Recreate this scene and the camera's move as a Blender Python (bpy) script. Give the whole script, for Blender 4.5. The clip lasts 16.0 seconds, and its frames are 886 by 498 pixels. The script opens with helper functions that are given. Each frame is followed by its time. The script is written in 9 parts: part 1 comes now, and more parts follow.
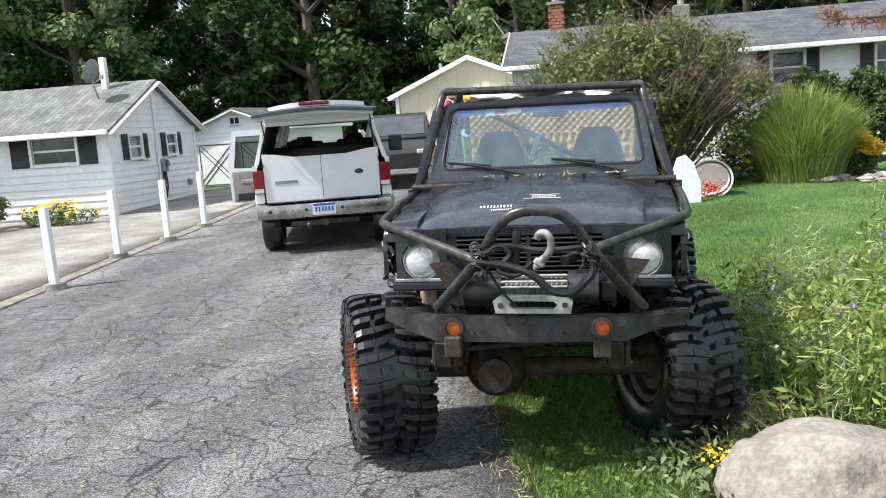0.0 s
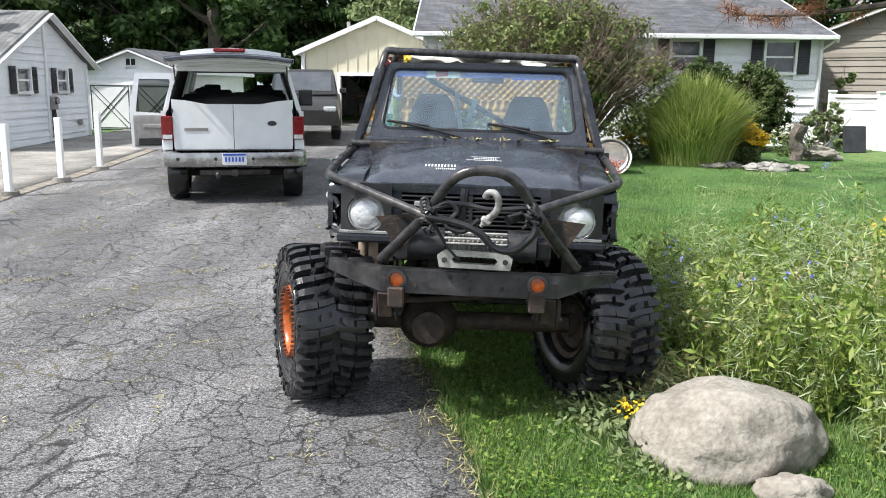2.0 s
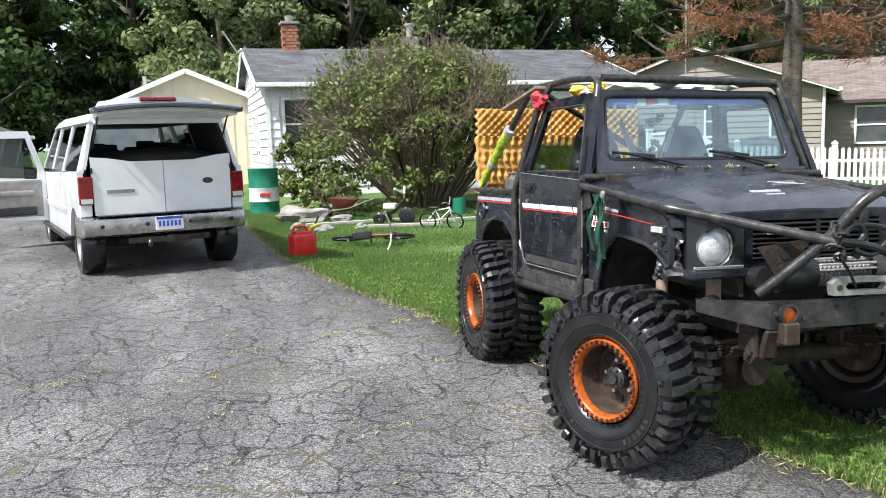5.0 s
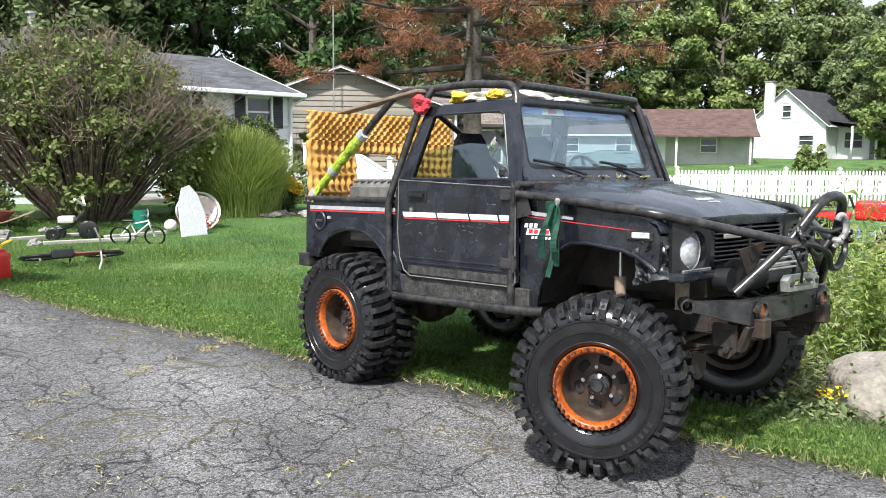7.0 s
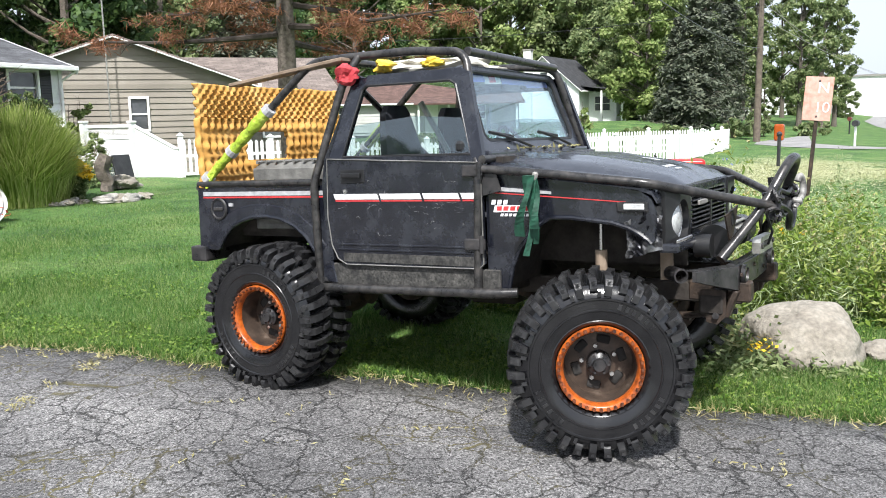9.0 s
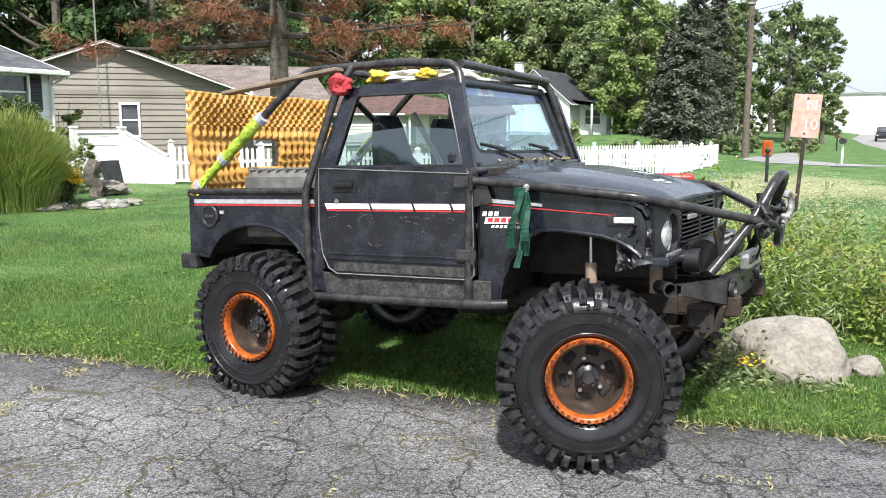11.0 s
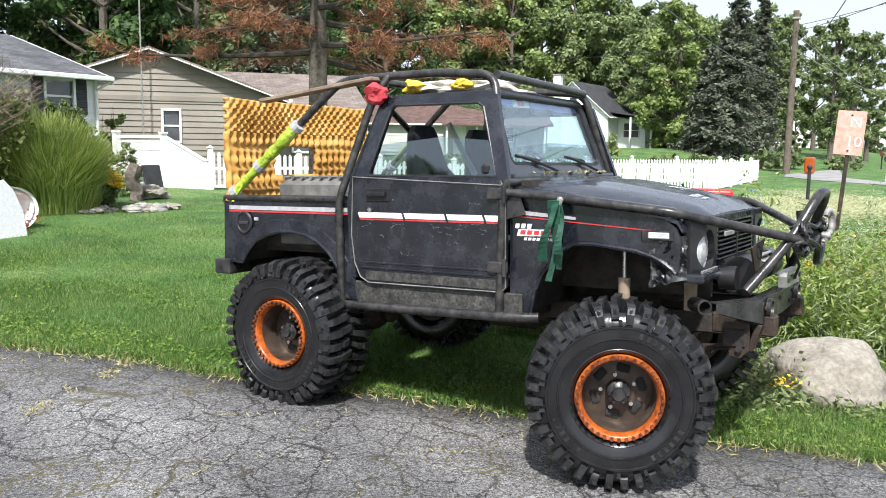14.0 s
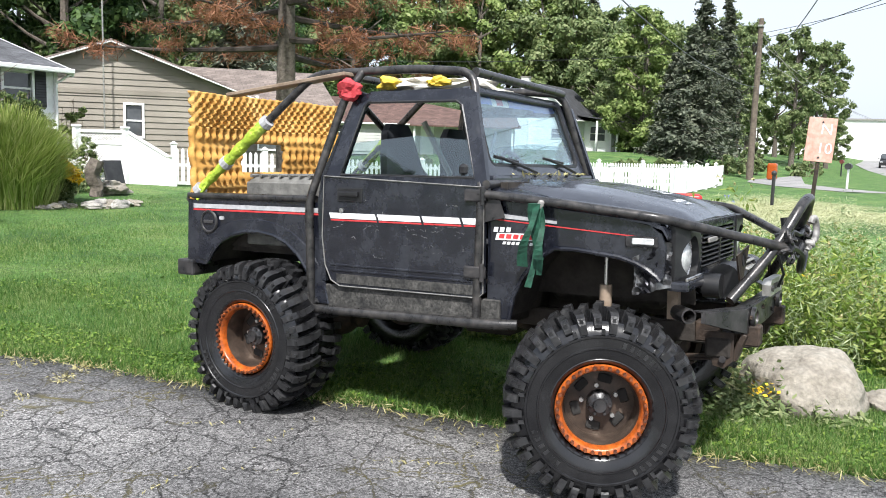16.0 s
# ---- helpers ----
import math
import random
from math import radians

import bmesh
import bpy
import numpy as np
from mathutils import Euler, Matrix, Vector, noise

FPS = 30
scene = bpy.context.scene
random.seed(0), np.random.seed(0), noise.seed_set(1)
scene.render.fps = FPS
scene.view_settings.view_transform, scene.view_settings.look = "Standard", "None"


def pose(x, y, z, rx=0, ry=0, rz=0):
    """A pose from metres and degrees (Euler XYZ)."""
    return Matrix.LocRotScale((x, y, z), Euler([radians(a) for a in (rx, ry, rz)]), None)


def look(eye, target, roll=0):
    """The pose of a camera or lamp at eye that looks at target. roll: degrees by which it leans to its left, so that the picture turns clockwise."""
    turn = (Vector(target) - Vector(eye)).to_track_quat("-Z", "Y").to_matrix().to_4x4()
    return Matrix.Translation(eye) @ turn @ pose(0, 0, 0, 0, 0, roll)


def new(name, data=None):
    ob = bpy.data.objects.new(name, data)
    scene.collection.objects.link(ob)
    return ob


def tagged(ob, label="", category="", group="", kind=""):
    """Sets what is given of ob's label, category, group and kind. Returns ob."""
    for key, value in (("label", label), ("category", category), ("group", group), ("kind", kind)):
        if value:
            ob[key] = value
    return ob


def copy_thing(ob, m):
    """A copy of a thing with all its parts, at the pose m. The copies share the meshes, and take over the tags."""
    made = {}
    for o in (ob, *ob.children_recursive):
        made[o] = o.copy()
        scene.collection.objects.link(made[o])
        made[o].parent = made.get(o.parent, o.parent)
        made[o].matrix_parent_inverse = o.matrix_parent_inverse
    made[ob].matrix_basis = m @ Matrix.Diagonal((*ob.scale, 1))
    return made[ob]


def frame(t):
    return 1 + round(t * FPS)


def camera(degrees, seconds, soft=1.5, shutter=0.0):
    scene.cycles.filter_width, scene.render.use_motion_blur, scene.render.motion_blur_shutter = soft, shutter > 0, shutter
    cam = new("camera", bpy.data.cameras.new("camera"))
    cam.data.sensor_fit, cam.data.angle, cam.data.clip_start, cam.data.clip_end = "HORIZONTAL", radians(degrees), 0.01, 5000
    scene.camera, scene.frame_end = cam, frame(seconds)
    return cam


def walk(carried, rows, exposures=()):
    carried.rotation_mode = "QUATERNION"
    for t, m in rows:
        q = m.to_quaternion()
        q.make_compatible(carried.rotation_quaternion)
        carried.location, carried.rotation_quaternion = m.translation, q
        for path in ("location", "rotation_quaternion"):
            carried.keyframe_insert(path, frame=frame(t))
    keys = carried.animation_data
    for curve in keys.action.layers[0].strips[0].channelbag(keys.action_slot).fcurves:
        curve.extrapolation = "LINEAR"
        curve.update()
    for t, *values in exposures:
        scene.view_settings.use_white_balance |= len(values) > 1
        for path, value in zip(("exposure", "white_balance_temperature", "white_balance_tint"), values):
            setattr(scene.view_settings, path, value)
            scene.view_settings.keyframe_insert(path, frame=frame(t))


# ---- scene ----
cam = camera(55.8, 16.0, soft=0.95)
PATH = [
    (0, (0.538, -4.217, 1.748), (0.088, -2.29, 1.455), -4.1),
    (0.5, (0.489, -4.311, 1.752), (0.202, -2.35, 1.483), -2.1),
    (1, (0.476, -4.305, 1.753), (0.215, -2.343, 1.471), 0.5),
    (1.5, (0.437, -4.352, 1.752), (0.204, -2.391, 1.433), -0.1),
    (2, (0.294, -4.425, 1.733), (0.107, -2.471, 1.35), 0.6),
    (2.5, (0.016, -4.292, 1.702), (-0.057, -2.327, 1.338), -0.7),
    (3, (-0.497, -4.246, 1.712), (-0.67, -2.273, 1.435), -0.7),
    (3.5, (-1.053, -4.309, 1.732), (-1.009, -2.341, 1.379), -0.3),
    (3.7, (-1.261, -4.241, 1.693), (-1.107, -2.275, 1.361), 0.6),
    (5.8, (-3.315, -3.434, 1.613), (-2.675, -1.556, 1.357), -1.8),
    (6, (-3.479, -3.357, 1.649), (-2.727, -1.534, 1.317), 0.0),
    (6.5, (-3.746, -2.95, 1.609), (-2.761, -1.228, 1.362), -1.9),
    (7, (-4.069, -2.519, 1.566), (-2.77, -1.016, 1.332), 0.5),
    (7.5, (-4.19, -2.032, 1.592), (-2.682, -0.747, 1.325), -1.6),
    (8, (-4.288, -1.659, 1.607), (-2.704, -0.458, 1.394), -1.4),
    (8.5, (-4.433, -1.489, 1.588), (-2.784, -0.401, 1.275), -1.6),
    (10.8, (-4.491, -1.475, 1.588), (-2.827, -0.4, 1.312), -0.2),
    (11, (-4.479, -1.481, 1.59), (-2.807, -0.42, 1.309), -0.3),
    (11.5, (-4.465, -1.491, 1.596), (-2.813, -0.389, 1.36), -1.4),
    (12, (-4.445, -1.483, 1.601), (-2.817, -0.344, 1.37), -1.2),
    (12.5, (-4.448, -1.505, 1.605), (-2.798, -0.396, 1.393), -1.1),
    (13, (-4.424, -1.488, 1.598), (-2.76, -0.404, 1.358), -0.3),
    (13.5, (-4.443, -1.478, 1.586), (-2.816, -0.347, 1.319), 0.6),
    (14, (-4.453, -1.482, 1.591), (-2.824, -0.35, 1.334), 0.7),
    (14.5, (-4.415, -1.522, 1.593), (-2.776, -0.399, 1.358), 1.6),
    (15, (-4.327, -1.572, 1.582), (-2.732, -0.383, 1.371), 2.4),
    (15.5, (-4.296, -1.512, 1.58), (-2.694, -0.339, 1.343), 3.1),
    (16, (-4.341, -1.343, 1.583), (-2.666, -0.28, 1.329), 1.7),
]
walk(cam, [(t, look(eye, target, roll)) for t, eye, target, roll in PATH], [(0.0, 0.78, 6200, 10), (16.0, 0.78, 6200, 10)])

# ---- world and light ----
world = bpy.data.worlds.new("world")
scene.world = world
world.use_nodes = True
wn = world.node_tree
sky = wn.nodes.new("ShaderNodeTexSky")
sky.sky_type = "NISHITA"
sky.sun_disc = False
SUN_EL, SUN_AZ = radians(52), radians(-118)
sky.sun_elevation = SUN_EL
sky.sun_rotation = SUN_AZ
sky.dust_density = 4.0
sky.air_density = 1.0
wn.nodes["Background"].inputs["Strength"].default_value = 0.13
# thin bright cloud over the whole sky
veil = wn.nodes.new("ShaderNodeMix")
veil.data_type = "RGBA"
veil.inputs[0].default_value = 0.78
veil.inputs[7].default_value = (4.8, 5.1, 5.6, 1)
wn.links.new(sky.outputs["Color"], veil.inputs[6])
wn.links.new(veil.outputs[2], wn.nodes["Background"].inputs["Color"])
sun = new("sun", bpy.data.lights.new("sun", "SUN"))
sun.data.energy = 4.3
sun.data.angle = radians(3)
sun.data.color = (1.0, 0.96, 0.9)
sun_from = Vector((math.sin(SUN_AZ) * math.cos(SUN_EL), math.cos(SUN_AZ) * math.cos(SUN_EL), math.sin(SUN_EL)))
sun.matrix_world = look(sun_from * 50, (0, 0, 0))


# ---- materials ----
def mat(name, c1, c2=None, scale=4.0, rough=0.6, metal=0.0, bump=0.0, bscale=60.0, detail=6.0, rrange=0.0, c3=None, island=False, spec=0.5, contrast=(0.35, 0.65), fine=0.0, fscale=90.0, coat=0.0):
    """Two or three colours mixed by noise at real-world size, with relief and uneven gloss."""
    m = bpy.data.materials.new(name)
    m.use_nodes = True
    nt = m.node_tree
    b = nt.nodes["Principled BSDF"]
    b.inputs["Roughness"].default_value = rough
    b.inputs["Metallic"].default_value = metal
    b.inputs["Specular IOR Level"].default_value = spec
    b.inputs["Coat Weight"].default_value = coat
    geo = nt.nodes.new("ShaderNodeNewGeometry")
    c2 = c2 or tuple(min(1, v * 1.25 + 0.004) for v in c1)
    n1 = nt.nodes.new("ShaderNodeTexNoise")
    n1.inputs["Scale"].default_value = scale
    n1.inputs["Detail"].default_value = detail
    n1.inputs["Roughness"].default_value = 0.62
    nt.links.new(geo.outputs["Position"], n1.inputs["Vector"])
    ramp = nt.nodes.new("ShaderNodeValToRGB")
    ramp.color_ramp.elements[0].position, ramp.color_ramp.elements[1].position = contrast
    ramp.color_ramp.elements[0].color = (*c1, 1)
    ramp.color_ramp.elements[1].color = (*c2, 1)
    src = n1.outputs["Fac"]
    if island:
        mixv = nt.nodes.new("ShaderNodeMath")
        mixv.operation = "MULTIPLY_ADD"
        mixv.inputs[1].default_value = 0.45
        sub = nt.nodes.new("ShaderNodeMath")
        sub.operation = "MULTIPLY_ADD"
        sub.inputs[1].default_value = 0.55
        nt.links.new(geo.outputs["Random Per Island"], sub.inputs[0])
        sub.inputs[2].default_value = 0.0
        nt.links.new(n1.outputs["Fac"], mixv.inputs[0])
        nt.links.new(sub.outputs[0], mixv.inputs[2])
        src = mixv.outputs[0]
    nt.links.new(src, ramp.inputs["Fac"])
    col = ramp.outputs["Color"]
    if c3:
        e = ramp.color_ramp.elements.new(0.5 * (contrast[0] + contrast[1]))
        e.color = (*c2, 1)
        ramp.color_ramp.elements[2].color = (*c3, 1)
    if fine:
        n3 = nt.nodes.new("ShaderNodeTexNoise")
        n3.inputs["Scale"].default_value = fscale
        n3.inputs["Detail"].default_value = 4
        nt.links.new(geo.outputs["Position"], n3.inputs["Vector"])
        mx = nt.nodes.new("ShaderNodeMix")
        mx.data_type, mx.blend_type = "RGBA", "MULTIPLY"
        mx.inputs[0].default_value = 1.0
        r3 = nt.nodes.new("ShaderNodeMapRange")
        r3.inputs["From Min"].default_value, r3.inputs["From Max"].default_value = 0.3, 0.7
        r3.inputs["To Min"].default_value, r3.inputs["To Max"].default_value = 1 - fine, 1 + fine
        nt.links.new(n3.outputs["Fac"], r3.inputs["Value"])
        nt.links.new(col, mx.inputs[6])
        nt.links.new(r3.outputs[0], mx.inputs[7])
        col = mx.outputs[2]
    nt.links.new(col, b.inputs["Base Color"])
    if rrange:
        rr = nt.nodes.new("ShaderNodeMapRange")
        rr.inputs["From Min"].default_value, rr.inputs["From Max"].default_value = 0.3, 0.7
        rr.inputs["To Min"].default_value, rr.inputs["To Max"].default_value = rough - rrange, rough + rrange
        nt.links.new(n1.outputs["Fac"], rr.inputs["Value"])
        nt.links.new(rr.outputs[0], b.inputs["Roughness"])
    if bump:
        n2 = nt.nodes.new("ShaderNodeTexNoise")
        n2.inputs["Scale"].default_value = bscale
        n2.inputs["Detail"].default_value = 5
        nt.links.new(geo.outputs["Position"], n2.inputs["Vector"])
        bp = nt.nodes.new("ShaderNodeBump")
        bp.inputs["Strength"].default_value = min(1.0, bump)
        bp.inputs["Distance"].default_value = 0.6 / bscale
        nt.links.new(n2.outputs["Fac"], bp.inputs["Height"])
        nt.links.new(bp.outputs["Normal"], b.inputs["Normal"])
    return m


def leafy(name, c1, c2, c3=None, scale=0.8, trans=0.25, rough=0.55):
    """Leaves that differ one by one and let some light through."""
    m = mat(name, c1, c2, scale, rough, island=True, c3=c3, contrast=(0.2, 0.8), spec=0.3)
    nt = m.node_tree
    b = nt.nodes["Principled BSDF"]
    out = nt.nodes["Material Output"]
    tr = nt.nodes.new("ShaderNodeBsdfTranslucent")
    mix = nt.nodes.new("ShaderNodeMixShader")
    mix.inputs[0].default_value = trans
    nt.links.new(b.inputs["Base Color"].links[0].from_socket, tr.inputs["Color"])
    nt.links.new(b.outputs[0], mix.inputs[1])
    nt.links.new(tr.outputs[0], mix.inputs[2])
    nt.links.new(mix.outputs[0], out.inputs["Surface"])
    return m


def asphalt_material():
    """Old grey asphalt: pale worn stone chips, tar patches, a net of cracks."""
    m = bpy.data.materials.new("asphalt")
    m.use_nodes = True
    nt = m.node_tree
    L = nt.links.new
    b = nt.nodes["Principled BSDF"]
    geo = nt.nodes.new("ShaderNodeNewGeometry")

    def noise_at(scale, detail=6, rough=0.6, vec=None):
        n = nt.nodes.new("ShaderNodeTexNoise")
        n.inputs["Scale"].default_value, n.inputs["Detail"].default_value, n.inputs["Roughness"].default_value = scale, detail, rough
        L(vec or geo.outputs["Position"], n.inputs["Vector"])
        return n

    def remap(sock, a, c, lo, hi):
        r = nt.nodes.new("ShaderNodeMapRange")
        for k, v in zip(("From Min", "From Max", "To Min", "To Max"), (a, c, lo, hi)):
            r.inputs[k].default_value = v
        L(sock, r.inputs["Value"])
        return r.outputs[0]

    def mul(a, c):
        n = nt.nodes.new("ShaderNodeMath")
        n.operation = "MULTIPLY"
        L(a, n.inputs[0])
        L(c, n.inputs[1])
        return n.outputs[0]

    # long stains along the drive
    mp = nt.nodes.new("ShaderNodeMapping")
    mp.inputs["Scale"].default_value = (1.3, 0.45, 1)
    mp.inputs["Rotation"].default_value = (0, 0, radians(-12))
    L(geo.outputs["Position"], mp.inputs["Vector"])
    big = noise_at(1.1, 5, 0.6, mp.outputs[0])
    base = nt.nodes.new("ShaderNodeValToRGB")
    els = base.color_ramp.elements
    els[0].position, els[0].color = 0.3, (0.07, 0.068, 0.068, 1)
    els[1].position, els[1].color = 0.72, (0.19, 0.185, 0.18, 1)
    e = els.new(0.5)
    e.color = (0.105, 0.102, 0.101, 1)
    L(big.outputs["Fac"], base.inputs["Fac"])
    chips = noise_at(70, 5, 0.85)
    stone = nt.nodes.new("ShaderNodeTexVoronoi")
    stone.inputs["Scale"].default_value = 105
    L(geo.outputs["Position"], stone.inputs["Vector"])
    tone = nt.nodes.new("ShaderNodeSeparateColor")
    L(stone.outputs["Color"], tone.inputs["Color"])
    chip = mul(remap(chips.outputs["Fac"], 0.36, 0.64, 0.45, 1.6), remap(tone.outputs[0], 0.0, 1.0, 0.3, 1.85))
    # cracks: two sizes of cells with bent edges
    warp = noise_at(5.0, 6, 0.7)
    wv = nt.nodes.new("ShaderNodeVectorMath")
    wv.operation = "MULTIPLY_ADD"
    wv.inputs[1].default_value = (0.22, 0.22, 0)
    L(warp.outputs["Color"], wv.inputs[0])
    L(geo.outputs["Position"], wv.inputs[2])
    flat = nt.nodes.new("ShaderNodeVectorMath")
    flat.operation = "MULTIPLY"
    flat.inputs[1].default_value = (1, 1, 0)
    L(wv.outputs[0], flat.inputs[0])
    cracks = []
    for scale, width in ((2.1, 0.0055), (5.2, 0.004)):
        v = nt.nodes.new("ShaderNodeTexVoronoi")
        v.feature = "DISTANCE_TO_EDGE"
        v.inputs["Scale"].default_value = scale
        L(flat.outputs[0], v.inputs["Vector"])
        cracks.append(remap(v.outputs["Distance"], 0.0, width * scale, 0.0, 1.0))
    mask = remap(noise_at(0.8, 3).outputs["Fac"], 0.3, 0.42, 0.0, 1.0)
    mx = nt.nodes.new("ShaderNodeMath")
    mx.operation = "MAXIMUM"
    L(cracks[1], mx.inputs[0])
    inv = nt.nodes.new("ShaderNodeMath")
    inv.operation = "SUBTRACT"
    inv.inputs[0].default_value = 1.0
    L(mask, inv.inputs[1])
    L(inv.outputs[0], mx.inputs[1])
    crack = mul(cracks[0], mx.outputs[0])
    cdark = remap(crack, 0, 1, 0.12, 1.0)
    speck = remap(noise_at(170, 3, 0.7).outputs["Fac"], 0.36, 0.64, 0.45, 1.55)
    f = mul(mul(chip, cdark), speck)
    col = nt.nodes.new("ShaderNodeMix")
    col.data_type, col.blend_type = "RGBA", "MULTIPLY"
    col.inputs[0].default_value = 1
    L(base.outputs["Color"], col.inputs[6])
    L(f, col.inputs[7])
    # yellowed moss in some of the cracks
    moss = nt.nodes.new("ShaderNodeMix")
    moss.data_type = "RGBA"
    moss.inputs[7].default_value = (0.2, 0.17, 0.05, 1)
    mm = nt.nodes.new("ShaderNodeMath")
    mm.operation = "SUBTRACT"
    mm.inputs[0].default_value = 1.0
    L(remap(crack, 0, 0.9, 0, 1), mm.inputs[1])
    L(mul(mm.outputs[0], remap(noise_at(0.9, 3).outputs["Fac"], 0.52, 0.64, 0, 0.8)), moss.inputs[0])
    L(col.outputs[2], moss.inputs[6])
    L(moss.outputs[2], b.inputs["Base Color"])
    b.inputs["Roughness"].default_value = 0.85
    h = nt.nodes.new("ShaderNodeMath")
    h.operation = "MULTIPLY_ADD"
    h.inputs[1].default_value = 0.25
    L(chips.outputs["Fac"], h.inputs[0])
    L(crack, h.inputs[2])
    bp = nt.nodes.new("ShaderNodeBump")
    bp.inputs["Strength"].default_value = 0.7
    bp.inputs["Distance"].default_value = 0.012
    L(h.outputs[0], bp.inputs["Height"])
    L(bp.outputs["Normal"], b.inputs["Normal"])
    return m


def glass_material(name, tint, trans, haze=0.0):
    """A thin pane: mostly see-through, mirror-like by its gloss."""
    m = bpy.data.materials.new(name)
    m.use_nodes = True
    nt = m.node_tree
    nt.nodes.remove(nt.nodes["Principled BSDF"])
    out = nt.nodes["Material Output"]
    t = nt.nodes.new("ShaderNodeBsdfTransparent")
    t.inputs["Color"].default_value = (*tint, 1)
    g = nt.nodes.new("ShaderNodeBsdfGlossy")
    g.inputs["Roughness"].default_value = 0.03
    g.inputs["Color"].default_value = (0.9, 0.93, 0.95, 1)
    fr = nt.nodes.new("ShaderNodeLayerWeight")
    fr.inputs["Blend"].default_value = 0.5
    pw = nt.nodes.new("ShaderNodeMath")
    pw.operation = "POWER"
    pw.inputs[1].default_value = 4.0
    nt.links.new(fr.outputs["Facing"], pw.inputs[0])
    add = nt.nodes.new("ShaderNodeMath")
    add.operation = "MULTIPLY_ADD"
    add.inputs[1].default_value = 0.8
    add.inputs[2].default_value = trans
    nt.links.new(pw.outputs[0], add.inputs[0])
    mix = nt.nodes.new("ShaderNodeMixShader")
    nt.links.new(add.outputs[0], mix.inputs[0])
    nt.links.new(t.outputs[0], mix.inputs[1])
    nt.links.new(g.outputs[0], mix.inputs[2])
    last = mix
    if haze:
        # a bluish film painted in for sky reflected on the pane, thicker in places
        df = nt.nodes.new("ShaderNodeBsdfDiffuse")
        df.inputs["Color"].default_value = (0.5, 0.58, 0.66, 1)
        nz = nt.nodes.new("ShaderNodeTexNoise")
        nz.inputs["Scale"].default_value = 7
        nz.inputs["Detail"].default_value = 5
        rg = nt.nodes.new("ShaderNodeMapRange")
        rg.inputs["From Min"].default_value, rg.inputs["From Max"].default_value = 0.3, 0.7
        rg.inputs["To Min"].default_value, rg.inputs["To Max"].default_value = haze * 0.4, haze * 1.6
        geo = nt.nodes.new("ShaderNodeNewGeometry")
        nt.links.new(geo.outputs["Position"], nz.inputs["Vector"])
        nt.links.new(nz.outputs["Fac"], rg.inputs["Value"])
        last = nt.nodes.new("ShaderNodeMixShader")
        nt.links.new(rg.outputs[0], last.inputs[0])
        nt.links.new(mix.outputs[0], last.inputs[1])
        nt.links.new(df.outputs[0], last.inputs[2])
    nt.links.new(last.outputs[0], out.inputs["Surface"])
    return m


M_ASPHALT = asphalt_material()
M_SOIL = mat("lawn_soil", (0.034, 0.082, 0.016), (0.066, 0.142, 0.027), 0.9, 0.95, bump=1.0, bscale=35, c3=(0.125, 0.18, 0.05), fine=0.75, fscale=26)
M_CONCRETE = mat("pale_concrete", (0.16, 0.148, 0.13), (0.34, 0.32, 0.28), 1.1, 0.9, bump=0.4, bscale=80, fine=0.35, fscale=40)
M_GRAVEL = mat("grit_edge", (0.12, 0.1, 0.075), (0.3, 0.27, 0.22), 5, 0.95, bump=0.8, bscale=70, fine=0.4)
M_BLADE = leafy("grass_blade", (0.035, 0.098, 0.018), (0.098, 0.198, 0.036), (0.3, 0.355, 0.14), 0.7, 0.3)
M_CLOVER = leafy("clover_leaf", (0.05, 0.12, 0.014), (0.13, 0.23, 0.03), (0.26, 0.34, 0.07), 1.5, 0.3)
M_STRAW = leafy("dry_straw", (0.2, 0.18, 0.07), (0.38, 0.34, 0.15), (0.46, 0.43, 0.24), 2, 0.2)
# black paint with the sky's grey-blue reflection in its base, plus dusty specks
M_PAINTSHEEN = mat("sky_sheen_black_paint", (0.022, 0.025, 0.034), (0.045, 0.049, 0.06), 5, 0.24, rrange=0.1, bump=0.05, bscale=7, c3=(0.13, 0.13, 0.132), contrast=(0.38, 0.9), fine=0.22, fscale=60, coat=0.25)
M_PAINT = mat("black_faded_paint", (0.008, 0.009, 0.014), (0.024, 0.026, 0.033), 6.5, 0.24, rrange=0.12, bump=0.05, bscale=12, spec=0.5, c3=(0.09, 0.088, 0.088), contrast=(0.42, 0.92), fine=0.3, fscale=55, coat=0.2)
M_MUDPAINT = mat("muddy_black_paint", (0.014, 0.014, 0.014), (0.05, 0.048, 0.044), 16, 0.65, bump=0.4, bscale=60, c3=(0.1, 0.096, 0.088), contrast=(0.3, 0.8), fine=0.6, fscale=70)
M_TUBE = mat("scuffed_black_tube", (0.045, 0.044, 0.044), (0.1, 0.093, 0.088), 16, 0.32, metal=0.55, rrange=0.1, bump=0.1, bscale=60, c3=(0.1, 0.065, 0.05), contrast=(0.45, 0.85))
M_STEEL = mat("worn_black_steel", (0.016, 0.016, 0.017), (0.045, 0.042, 0.042), 12, 0.36, rrange=0.15, bump=0.15, bscale=50, c3=(0.17, 0.14, 0.12), contrast=(0.4, 0.85))
M_RUST = mat("rusty_greasy_steel", (0.016, 0.013, 0.011), (0.045, 0.032, 0.024), 14, 0.6, bump=0.4, bscale=60, spec=0.3, c3=(0.12, 0.08, 0.055), contrast=(0.3, 0.8))
M_UNDER = mat("dark_underbody", (0.022, 0.019, 0.017), (0.06, 0.052, 0.045), 8, 0.8, bump=0.3, bscale=40, spec=0.2)
